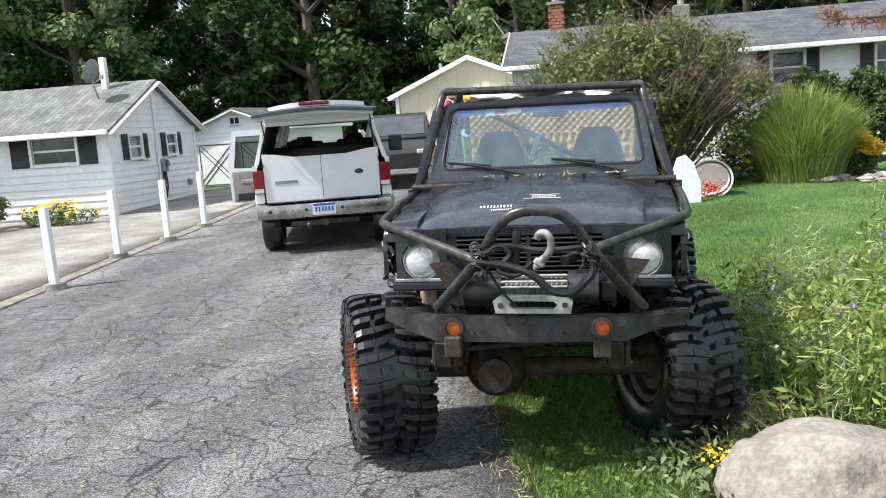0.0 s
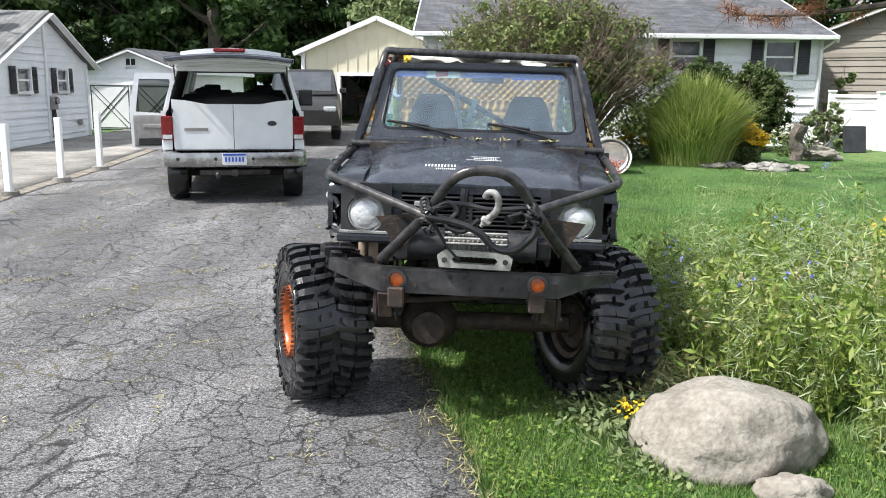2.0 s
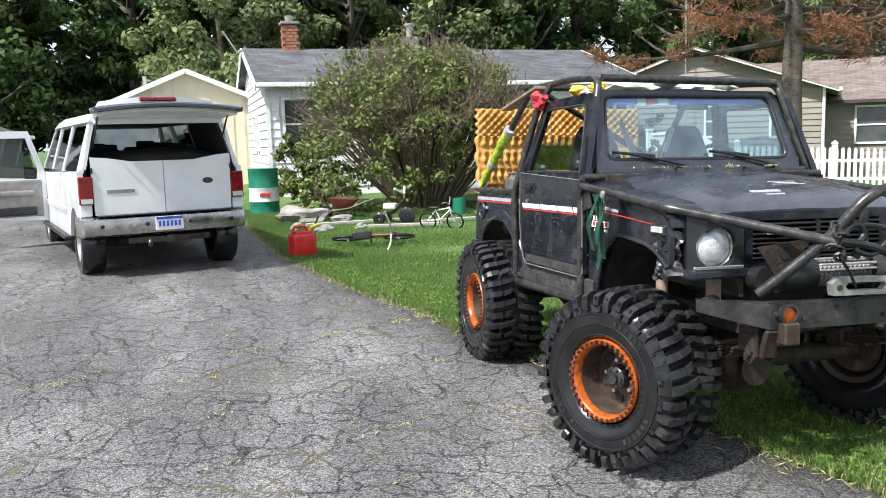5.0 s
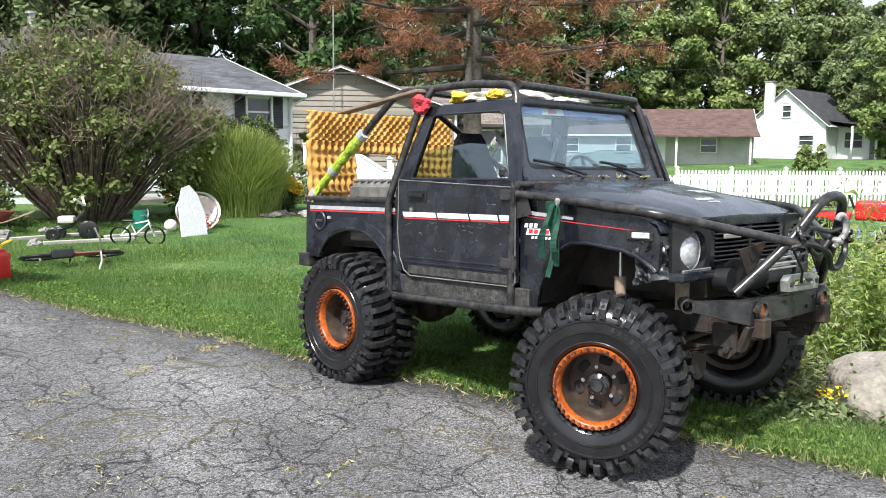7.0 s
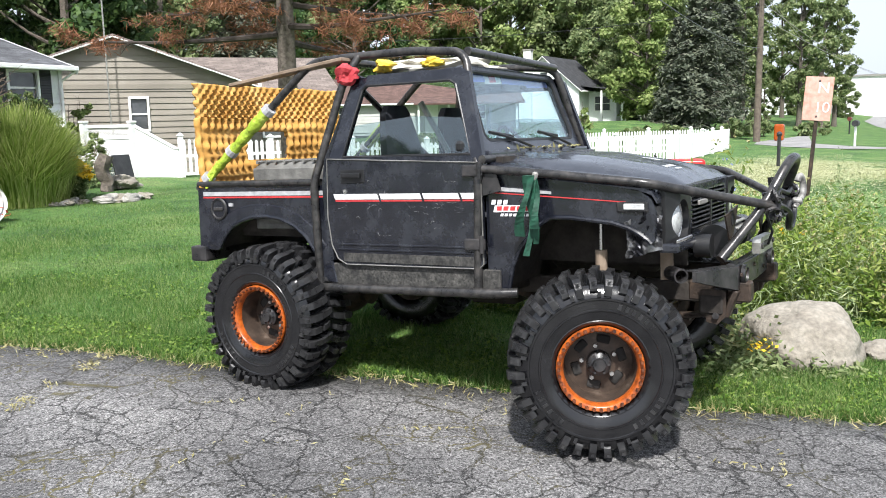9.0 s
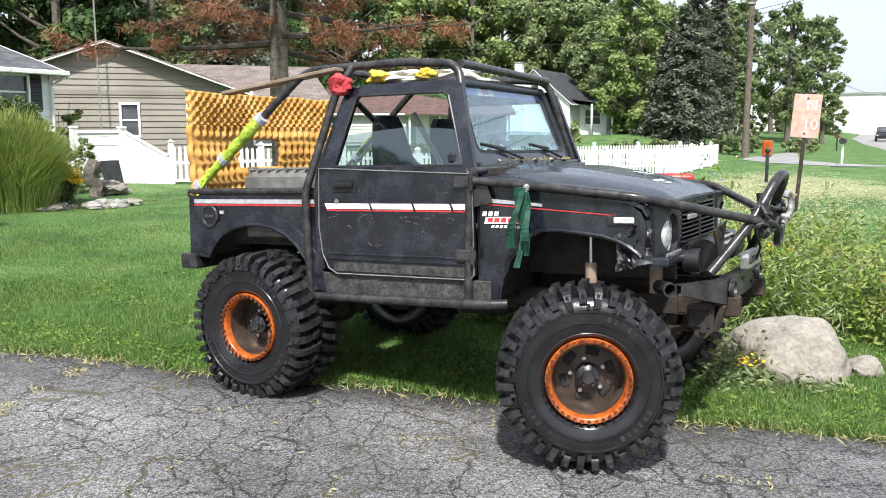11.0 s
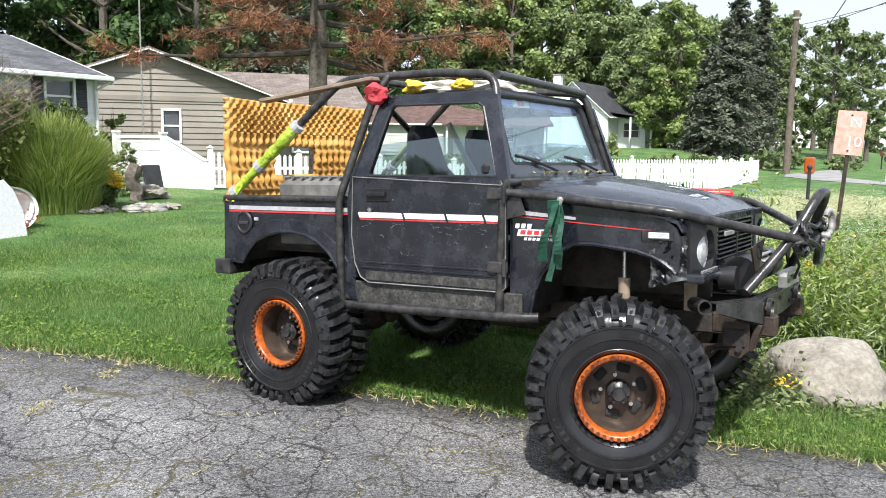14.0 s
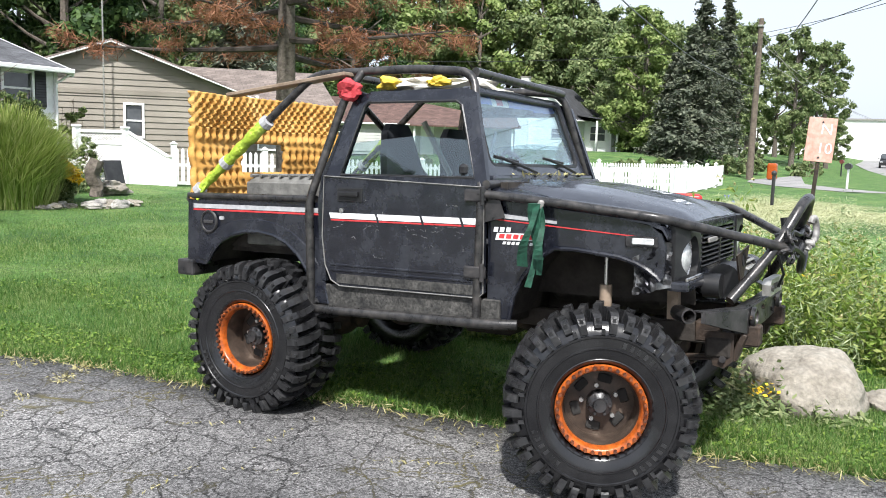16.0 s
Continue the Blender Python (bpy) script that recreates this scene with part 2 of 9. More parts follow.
M_RUBBER = mat("tyre_rubber", (0.006, 0.006, 0.007), (0.014, 0.014, 0.015), 10, 0.19, rrange=0.06, bump=0.08, bscale=50, spec=0.6, fine=0.3)
M_LUG = mat("tread_rubber", (0.012, 0.012, 0.013), (0.03, 0.03, 0.031), 14, 0.34, rrange=0.12, bump=0.3, bscale=90, c3=(0.075, 0.073, 0.07), spec=0.35, contrast=(0.35, 0.85))
M_BOLT = mat("rusty_bolt", (0.035, 0.013, 0.009), (0.2, 0.055, 0.016), 30, 0.5, bump=0.2, bscale=90)
M_ORANGE = mat("orange_rim_paint", (0.2, 0.045, 0.012), (0.5, 0.12, 0.015), 26, 0.5, bump=0.2, bscale=80, c3=(0.62, 0.2, 0.03), contrast=(0.25, 0.8))
M_RING = mat("scuffed_orange_ring", (0.07, 0.022, 0.01), (0.42, 0.09, 0.012), 30, 0.3, bump=0.2, bscale=80, c3=(0.55, 0.16, 0.025), contrast=(0.25, 0.8))
M_WEED = leafy("yellow_green_weed", (0.075, 0.14, 0.02), (0.19, 0.28, 0.045), (0.42, 0.45, 0.15), 2.5, 0.35)
M_RIM = mat("brown_rusty_rim", (0.03, 0.022, 0.018), (0.085, 0.06, 0.045), 12, 0.5, metal=0.3, bump=0.2, bscale=50, c3=(0.24, 0.19, 0.15), contrast=(0.3, 0.85))
M_CHROME = mat("bright_metal", (0.5, 0.5, 0.49), (0.66, 0.65, 0.63), 20, 0.28, metal=0.9, rrange=0.1)
M_BUMPER = mat("dull_chrome", (0.3, 0.29, 0.28), (0.5, 0.49, 0.48), 8, 0.25, metal=0.9, rrange=0.1)
M_ALU = mat("cast_aluminium", (0.3, 0.295, 0.27), (0.52, 0.51, 0.47), 25, 0.42, metal=0.6, bump=0.1, bscale=90)
M_CRUSH = mat("crumpled_bare_metal", (0.02, 0.02, 0.024), (0.25, 0.25, 0.25), 5, 0.35, metal=0.7, c3=(0.5, 0.5, 0.5), contrast=(0.38, 0.66))
M_LENS = mat("lamp_lens", (0.55, 0.56, 0.56), (0.85, 0.86, 0.85), 30, 0.16, metal=0.4, bump=0.4, bscale=70)
M_AMBER = mat("amber_lens", (0.24, 0.045, 0.008), (0.46, 0.1, 0.014), 40, 0.25)
M_REDLENS = mat("red_lens", (0.13, 0.006, 0.009), (0.24, 0.014, 0.018), 20, 0.15)
M_WHITE = mat("white_gloss_paint", (0.72, 0.73, 0.74), (0.8, 0.81, 0.82), 3, 0.22, rrange=0.05, coat=0.3)
M_SIDING = mat("white_siding", (0.76, 0.77, 0.78), (0.85, 0.86, 0.86), 1.6, 0.55, bump=0.1, bscale=30, fine=0.08, fscale=30)
M_TRIMWHITE = mat("white_trim", (0.74, 0.74, 0.73), (0.84, 0.84, 0.83), 3, 0.5, fine=0.06)
M_BEIGE = mat("cream_metal_siding", (0.6, 0.55, 0.4), (0.68, 0.63, 0.47), 1.2, 0.5, bump=0.05, bscale=20)
M_TAN = mat("taupe_siding", (0.22, 0.195, 0.16), (0.28, 0.25, 0.205), 1.2, 0.6, bump=0.1, bscale=30, fine=0.08)
M_SHUTTER = mat("black_shutter", (0.016, 0.016, 0.018), (0.035, 0.035, 0.037), 5, 0.5)
# near-black that holds the shade of recesses and interiors in its colour
M_DARK = mat("inside_shade_black", (0.012, 0.012, 0.012), (0.03, 0.028, 0.026), 3, 0.9)
M_BLACKPL = mat("black_plastic", (0.008, 0.008, 0.009), (0.02, 0.02, 0.021), 12, 0.4, bump=0.15, bscale=120)
M_FABRIC = mat("dark_seat_cloth", (0.014, 0.015, 0.019), (0.032, 0.033, 0.04), 14, 0.9, bump=0.4, bscale=250)
M_VINYL = mat("grey_cracked_vinyl", (0.09, 0.088, 0.082), (0.2, 0.195, 0.18), 9, 0.5, bump=0.3, bscale=50)
M_FOAM = mat("yellowed_foam", (0.36, 0.17, 0.03), (0.55, 0.3, 0.075), 7, 0.95, bump=0.3, bscale=120, c3=(0.68, 0.42, 0.15), contrast=(0.3, 0.75))
M_LIME = mat("lime_wrap", (0.16, 0.24, 0.02), (0.38, 0.52, 0.04), 16, 0.55, bump=0.9, bscale=32, c3=(0.56, 0.66, 0.14), contrast=(0.3, 0.75))
M_GREEN = mat("green_strap", (0.004, 0.032, 0.018), (0.012, 0.08, 0.045), 25, 0.7, bump=0.4, bscale=80)
M_REDCLOTH = mat("red_rag", (0.3, 0.012, 0.02), (0.5, 0.05, 0.06), 20, 0.7, bump=0.4, bscale=60)
M_YELLOW = mat("yellow_cloth", (0.6, 0.38, 0.012), (0.74, 0.6, 0.1), 14, 0.7, bump=0.3)
M_PALEBAG = mat("pale_cloth", (0.5, 0.47, 0.4), (0.7, 0.68, 0.62), 12, 0.8, bump=0.4)
M_BLUE = mat("blue_film", (0.02, 0.06, 0.34), (0.05, 0.12, 0.5), 10, 0.4)
M_DECALW = mat("white_decal", (0.62, 0.62, 0.62), (0.75, 0.75, 0.75), 30, 0.5)
M_DECALR = mat("red_decal", (0.42, 0.02, 0.025), (0.55, 0.05, 0.05), 30, 0.5)
M_DECALG = mat("grey_decal", (0.3, 0.3, 0.31), (0.45, 0.45, 0.46), 30, 0.5)
M_SCRATCH = mat("scuffed_primer", (0.05, 0.05, 0.052), (0.22, 0.22, 0.22), 40, 0.6)
M_GLASS = glass_material("clear_glass", (0.86, 0.93, 0.92), 0.05)
M_SCREEN = glass_material("sky_hazed_windshield", (0.74, 0.86, 0.9), 0.1, 0.045)
M_SMOKE = glass_material("dusty_glass", (0.72, 0.8, 0.8), 0.10)
M_PRIVACY = glass_material("dark_tinted_glass", (0.12, 0.13, 0.13), 0.04)
M_PANE = mat("house_pane", (0.03, 0.035, 0.04), (0.09, 0.095, 0.1), 1.2, 0.06, spec=0.8)
M_BARK = mat("grey_bark", (0.075, 0.062, 0.05), (0.17, 0.145, 0.12), 12, 0.95, bump=0.9, bscale=25)
M_TWIG = mat("brown_twig", (0.09, 0.065, 0.05), (0.25, 0.185, 0.145), 10, 0.9)
M_LEAFDARK = leafy("dark_woods_leaf", (0.022, 0.048, 0.016), (0.05, 0.1, 0.027), (0.11, 0.175, 0.05), 0.35, 0.3)
M_LEAFMID = leafy("green_leaf", (0.085, 0.13, 0.05), (0.175, 0.23, 0.09), (0.32, 0.36, 0.17), 0.4, 0.35)
M_LEAFLIGHT = leafy("light_green_leaf", (0.105, 0.165, 0.045), (0.21, 0.28, 0.08), (0.35, 0.4, 0.16), 0.5, 0.3)
M_LEAFLILAC = leafy("lilac_leaf", (0.06, 0.1, 0.022), (0.14, 0.185, 0.05), (0.3, 0.32, 0.12), 1.3, 0.4)
M_YEW = leafy("yew_leaf", (0.035, 0.065, 0.018), (0.08, 0.125, 0.035), (0.16, 0.19, 0.065), 0.8, 0.3)
M_NEEDLE = leafy("spruce_needle", (0.055, 0.068, 0.048), (0.11, 0.128, 0.088), (0.18, 0.195, 0.135), 0.6, 0.2)
M_DEADNEEDLE = leafy("dead_brown_needle", (0.16, 0.065, 0.035), (0.27, 0.115, 0.06), (0.36, 0.18, 0.1), 0.9, 0.2)
M_REED = leafy("tall_ornamental_grass", (0.13, 0.2, 0.03), (0.28, 0.36, 0.08), (0.5, 0.52, 0.22), 1.5, 0.3)
M_GOLD = leafy("yellow_petal", (0.6, 0.36, 0.01), (0.78, 0.52, 0.02), (0.85, 0.62, 0.05), 3, 0.2)
M_BLUEFL = leafy("blue_petal", (0.13, 0.16, 0.5), (0.22, 0.26, 0.65), (0.35, 0.38, 0.75), 3, 0.2)
M_REDFL = leafy("red_petal", (0.5, 0.06, 0.02), (0.65, 0.12, 0.04), None, 3, 0.2)
M_ROCK = mat("pale_boulder_stone", (0.15, 0.13, 0.105), (0.25, 0.225, 0.185), 5, 0.9, bump=0.7, bscale=30, c3=(0.31, 0.285, 0.24), contrast=(0.25, 0.7), fine=0.22, fscale=35)
M_GREYROCK = mat("grey_bed_stone", (0.2, 0.19, 0.175), (0.38, 0.36, 0.33), 4, 0.9, bump=0.6, bscale=25, fine=0.25)
M_PALEWOOD = mat("pale_weathered_board", (0.3, 0.28, 0.24), (0.5, 0.48, 0.43), 6, 0.85, bump=0.3, bscale=50)
M_LIMB = mat("dark_pine_limb", (0.03, 0.024, 0.02), (0.075, 0.06, 0.05), 10, 0.95, bump=0.5, bscale=30)
M_WOODPLANK = mat("weathered_plank", (0.18, 0.13, 0.09), (0.3, 0.23, 0.17), 8, 0.8, bump=0.3, bscale=60)
M_POLE = mat("pole_wood", (0.09, 0.07, 0.055), (0.16, 0.13, 0.1), 6, 0.9, bump=0.4, bscale=30)
M_REDPL = mat("red_plastic", (0.5, 0.012, 0.012), (0.62, 0.03, 0.025), 10, 0.35)
M_GREENBAR = mat("green_drum_paint", (0.01, 0.14, 0.085), (0.02, 0.2, 0.12), 6, 0.4, bump=0.1)
M_BRICK = mat("red_brick", (0.28, 0.1, 0.06), (0.42, 0.18, 0.11), 12, 0.9, bump=0.4, bscale=50)
M_GREYCAR = mat("dark_grey_car_paint", (0.03, 0.028, 0.026), (0.05, 0.047, 0.043), 3, 0.3, metal=0.3)
M_MAROON = mat("maroon_paint", (0.1, 0.022, 0.018), (0.16, 0.04, 0.03), 8, 0.5)
M_GREYPL = mat("grey_door_trim", (0.2, 0.19, 0.18), (0.3, 0.29, 0.27), 8, 0.6)
M_SIGN = mat("faded_sign_paint", (0.5, 0.22, 0.16), (0.62, 0.42, 0.35), 12, 0.6, contrast=(0.3, 0.7))
M_ROAD = mat("road_tarmac", (0.2, 0.195, 0.19), (0.3, 0.29, 0.28), 0.8, 0.9, bump=0.3, bscale=60, fine=0.2)
M_FIELD = mat("far_grass", (0.09, 0.15, 0.03), (0.14, 0.21, 0.045), 0.25, 0.95, bump=0.5, bscale=8, c3=(0.2, 0.25, 0.07), fine=0.3, fscale=12)
M_HAY = leafy("pale_mown_grass", (0.3, 0.33, 0.15), (0.46, 0.47, 0.26), (0.6, 0.59, 0.4), 1.5, 0.25)
M_DRY = mat("mown_dry_grass", (0.4, 0.36, 0.17), (0.55, 0.5, 0.27), 1.2, 0.95, bump=0.8, bscale=20, fine=0.3, fscale=20)


def shingle_material(name, a, c):
    m = mat(name, a, c, 2.0, 0.9, bump=0.3, bscale=90, fine=0.3, fscale=60)
    nt = m.node_tree
    b = nt.nodes["Principled BSDF"]
    tc = nt.nodes.new("ShaderNodeTexCoord")
    br = nt.nodes.new("ShaderNodeTexBrick")
    br.inputs["Scale"].default_value = 1.0
    br.inputs["Brick Width"].default_value, br.inputs["Row Height"].default_value = 0.3, 0.13
    br.inputs["Mortar Size"].default_value = 0.006
    br.inputs["Color1"].default_value, br.inputs["Color2"].default_value, br.inputs["Mortar"].default_value = (0.75, 0.75, 0.75, 1), (1.2, 1.2, 1.2, 1), (0.35, 0.35, 0.35, 1)
    nt.links.new(tc.outputs["Object"], br.inputs["Vector"])
    mx = nt.nodes.new("ShaderNodeMix")
    mx.data_type, mx.blend_type = "RGBA", "MULTIPLY"
    mx.inputs[0].default_value = 1
    nt.links.new(b.inputs["Base Color"].links[0].from_socket, mx.inputs[6])
    nt.links.new(br.outputs["Color"], mx.inputs[7])
    nt.links.new(mx.outputs[2], b.inputs["Base Color"])
    return m


M_SHINGLE = shingle_material("grey_shingles", (0.06, 0.061, 0.066), (0.125, 0.127, 0.135))
M_SHINGLEB = shingle_material("brown_shingles", (0.15, 0.12, 0.105), (0.22, 0.18, 0.155))
M_SHINGLERED = shingle_material("red_brown_shingles", (0.085, 0.05, 0.042), (0.14, 0.085, 0.07))
M_SHINGLEDARK = shingle_material("charcoal_shingles", (0.03, 0.031, 0.034), (0.06, 0.061, 0.066))
M_PALESIDING = mat("pale_grey_siding", (0.42, 0.42, 0.4), (0.52, 0.52, 0.5), 1.5, 0.6, fine=0.08)
M_SHINGLEL = shingle_material("pale_shingles", (0.12, 0.12, 0.115), (0.2, 0.2, 0.19))


# ---- building helpers ----
def thing(name, m=None, label="", category="", group="", kind=""):
    ob = new(name)
    if m is not None:
        ob.matrix_world = m
    return tagged(ob, label, category, group, kind)


def raw(name, verts, faces, material, parent=None, smooth=False):
    me = bpy.data.meshes.new(name)
    me.from_pydata([tuple(v) for v in verts], [], faces)
    me.materials.append(material)
    if smooth:
        me.polygons.foreach_set("use_smooth", [True] * len(me.polygons))
    me.update()
    ob = new(name, me)
    ob.parent = parent
    return ob


def part(name, bm, material, parent=None, label="", smooth=False, sharp=None):
    """One bmesh as one mesh object under a thing or a part."""
    bmesh.ops.recalc_face_normals(bm, faces=bm.faces)
    me = bpy.data.meshes.new(name)
    bm.to_mesh(me)
    bm.free()
    me.materials.append(material)
    if smooth:
        me.polygons.foreach_set("use_smooth", [True] * len(me.polygons))
        me.set_sharp_from_angle(angle=radians(sharp or 40))
    ob = new(name, me)
    ob.parent = parent
    if label:
        ob["label"] = label
    return ob


def single(name, bm, material, label, category, group="", kind="", smooth=False):
    return tagged(part(name, bm, material, None, "", smooth), label, category, group, kind)


def box(bm, c, s, rot=None, bev=0.0, seg=1):
    m = Matrix.Translation(c) @ (rot.to_4x4() if rot is not None else Matrix.Identity(4)) @ Matrix.Diagonal((*s, 1))
    r = bmesh.ops.create_cube(bm, size=1.0, matrix=m)
    if bev:
        es = list({e for v in r["verts"] for e in v.link_edges})
        bmesh.ops.bevel(bm, geom=es, offset=bev, segments=seg, affect="EDGES", profile=0.6)
    return bm


def bx(c, s, rot=None, bev=0.0, seg=1):
    return box(bmesh.new(), c, s, rot, bev, seg)


def turn(rx=0, ry=0, rz=0):
    return Euler((radians(rx), radians(ry), radians(rz))).to_matrix()


def cyl(bm, a, b, r, seg=16, r2=None):
    a, b = Vector(a), Vector(b)
    d = b - a
    m = Matrix.Translation((a + b) / 2) @ d.to_track_quat("Z", "Y").to_matrix().to_4x4()
    bmesh.ops.create_cone(bm, cap_ends=True, segments=seg, radius1=r, radius2=r if r2 is None else r2, depth=d.length, matrix=m)
    return bm


def ball(bm, c, s, sub=2):
    m = Matrix.Translation(c) @ Matrix.Diagonal((*s, 1))
    bmesh.ops.create_icosphere(bm, subdivisions=sub, radius=1.0, matrix=m)
    return bm


def rounded(points, r, n=5):
    """A polyline with its corners rounded off."""
    pts = [Vector(p) for p in points]
    out = [pts[0]]
    for a, b, c in zip(pts, pts[1:], pts[2:]):
        d = min(r, (b - a).length * 0.45, (c - b).length * 0.45)
        p, q = b + (a - b).normalized() * d, b + (c - b).normalized() * d
        out += [(1 - t) ** 2 * p + 2 * t * (1 - t) * b + t * t * q for t in (k / n for k in range(n + 1))]
    return out + [pts[-1]]


def tube(bm, points, r, seg=10, bend=0.0, closed=False, radii=None):
    pts = rounded(points, bend) if bend else [Vector(p) for p in points]
    rings = []
    n = len(pts)
    up = None
    for i, p in enumerate(pts):
        a, b = (pts[(i - 1) % n], pts[(i + 1) % n]) if closed else (pts[max(0, i - 1)], pts[min(n - 1, i + 1)])
        d = (b - a).normalized()
        if up is None:
            up = d.orthogonal().normalized()
        up = (up - d * up.dot(d)).normalized()
        side = d.cross(up)
        rr = radii[i] if radii else r
        rings.append([bm.verts.new(p + (up * math.cos(k * math.tau / seg) + side * math.sin(k * math.tau / seg)) * rr) for k in range(seg)])
    for i in range(n if closed else n - 1):
        u, w = rings[i], rings[(i + 1) % n]
        for k in range(seg):
            bm.faces.new((u[k], u[(k + 1) % seg], w[(k + 1) % seg], w[k]))
    if not closed:
        bm.faces.new(rings[0][::-1])
        bm.faces.new(rings[-1])
    return bm


def lathe(bm, profile, seg=32, m=None, closed=False):
    """Turns (radius, along) pairs round the x axis."""
    rings = []
    for r, x in profile:
        rings.append([bm.verts.new((x, r * math.cos(k * math.tau / seg), r * math.sin(k * math.tau / seg))) for k in range(seg)])
    pairs = list(zip(rings, rings[1:])) + ([(rings[-1], rings[0])] if closed else [])
    for u, w in pairs:
        for k in range(seg):
            bm.faces.new((u[k], u[(k + 1) % seg], w[(k + 1) % seg], w[k]))
    if m is not None:
        bmesh.ops.transform(bm, matrix=m, verts=bm.verts)
    return bm


def slab(bm, outline, axis, lo, hi, bev=0.0):
    """A flat outline given thickness along one axis. Outline: pairs of the other two coordinates, in order."""
    def place(p, v):
        q = list(p)
        q.insert(axis, v)
        return q
    a = [bm.verts.new(place(p, lo)) for p in outline]
    b = [bm.verts.new(place(p, hi)) for p in outline]
    bm.faces.new(a)
    bm.faces.new(b[::-1])
    for i in range(len(a)):
        j = (i + 1) % len(a)
        bm.faces.new((a[j], a[i], b[i], b[j]))
    if bev:
        bmesh.ops.bevel(bm, geom=[e for e in bm.edges if e.calc_face_angle(0) > 1.0], offset=bev, segments=2, affect="EDGES")
    return bm


def ring_slab(bm, outer, inner, axis, lo, hi):
    """An outline with a hole: outer and inner have as many points as each other."""
    def place(p, v):
        q = list(p)
        q.insert(axis, v)
        return bm.verts.new(q)
    oa, ob_, ia, ib = ([place(p, v) for p in ps] for ps, v in ((outer, lo), (outer, hi), (inner, lo), (inner, hi)))
    n = len(outer)
    for i in range(n):
        j = (i + 1) % n
        bm.faces.new((oa[i], oa[j], ia[j], ia[i]))
        bm.faces.new((ob_[j], ob_[i], ib[i], ib[j]))
        bm.faces.new((oa[j], oa[i], ob_[i], ob_[j]))
        bm.faces.new((ia[i], ia[j], ib[j], ib[i]))
    return bm


def loft(bm, sections, caps=True):
    """Skin over rings of points with as many points each."""
    rings = [[bm.verts.new(p) for p in s] for s in sections]
    n = len(rings[0])
    for u, w in zip(rings, rings[1:]):
        for k in range(n):
            bm.faces.new((u[k], u[(k + 1) % n], w[(k + 1) % n], w[k]))
    if caps:
        bm.faces.new(rings[0][::-1])
        bm.faces.new(rings[-1])
    return bm


def rock_mesh(bm, c, s, seed, sub=4, rough=0.22, flat=0.0):
    r = bmesh.ops.create_icosphere(bm, subdivisions=sub, radius=1.0)
    off = Vector((seed * 7.3, seed * 3.1, seed * 1.7))
    for v in r["verts"]:
        d = v.co.normalized()
        k = 1 + rough * noise.noise(d * 1.3 + off) + rough * 0.35 * noise.noise(d * 3.5 + off) + rough * 0.12 * noise.noise(d * 9 + off)
        p = d * k
        if flat and p.z < -flat:
            p.z = -flat
        v.co = Vector(c) + Vector((p.x * s[0], p.y * s[1], p.z * s[2]))
    return bm


def smooth01(v, a, b):
    t = min(1.0, max(0.0, (v - a) / (b - a)))
    return t * t * (3 - 2 * t)


def ground_z(x, y):
    """The drive and yard climb gently away from the road."""
    rise = 0.024 * max(0.0, min(y, 26.0)) * (1 - smooth01(x, 8, 18))
    mound = 0.35 * math.exp(-(((x - 13.0) / 5.0) ** 2 + ((y - 0.5) / 1.6) ** 2))
    bank = 1.2 * smooth01(x, 28, 50) * smooth01(y, 8, 20)
    return rise + mound + bank


EDGE = [(-3.2, 26.0), (-2.75, 12.0), (-2.5, 9.3), (-2.2, 7.2), (-1.63, 4.8), (-1.1, 3.4), (-0.95, 2.6), (-0.62, 1.75), (-0.4, 0.95), (-0.2, 0.3), (-0.08, -0.15), (0.05, -0.6), (0.16, -1.0), (0.9, -3.2), (2.2, -6.0)]


def edge_x(y):
    """Where the asphalt meets the lawn, with a ragged line."""
    ys = [p[1] for p in EDGE]
    for (x1, y1), (x2, y2) in zip(EDGE, EDGE[1:]):
        if y2 <= y <= y1:
            t = (y - y1) / (y2 - y1)
            return x1 + (x2 - x1) * t + 0.04 * noise.noise((y * 2.3, 0, 0)) + 0.02 * noise.noise((y * 9, 3, 0))
    return EDGE[0][0] if y > ys[0] else EDGE[-1][0]


def leaf_quads(rng, centres, normals, size, aspect=0.55, jitter=0.6):
    """Points and faces of many small diamond leaves."""
    n = len(centres)
    nrm = normals + rng.normal(0, jitter, (n, 3))
    nrm /= np.linalg.norm(nrm, axis=1, keepdims=True) + 1e-9
    t = np.cross(nrm, rng.normal(0, 1, (n, 3)))
    t /= np.linalg.norm(t, axis=1, keepdims=True) + 1e-9
    b = np.cross(nrm, t)
    s = (size * rng.uniform(0.6, 1.3, n))[:, None]
    v = np.stack([centres - t * s, centres - b * s * aspect, centres + t * s, centres + b * s * aspect], 1).reshape(-1, 3)
    f = np.arange(4 * n).reshape(-1, 4)
    return v, f


def np_mesh(name, v, f, material, parent=None):
    me = bpy.data.meshes.new(name)
    k = f.shape[1]
    me.vertices.add(len(v))
    me.vertices.foreach_set("co", np.asarray(v, np.float32).ravel())
    me.loops.add(len(f) * k)
    me.loops.foreach_set("vertex_index", np.asarray(f, np.int32).ravel())
    me.polygons.add(len(f))
    me.polygons.foreach_set("loop_start", np.arange(0, len(f) * k, k, dtype=np.int32))
    me.update(calc_edges=True)
    me.materials.append(material)
    ob = new(name, me)
    ob.parent = parent
    return ob


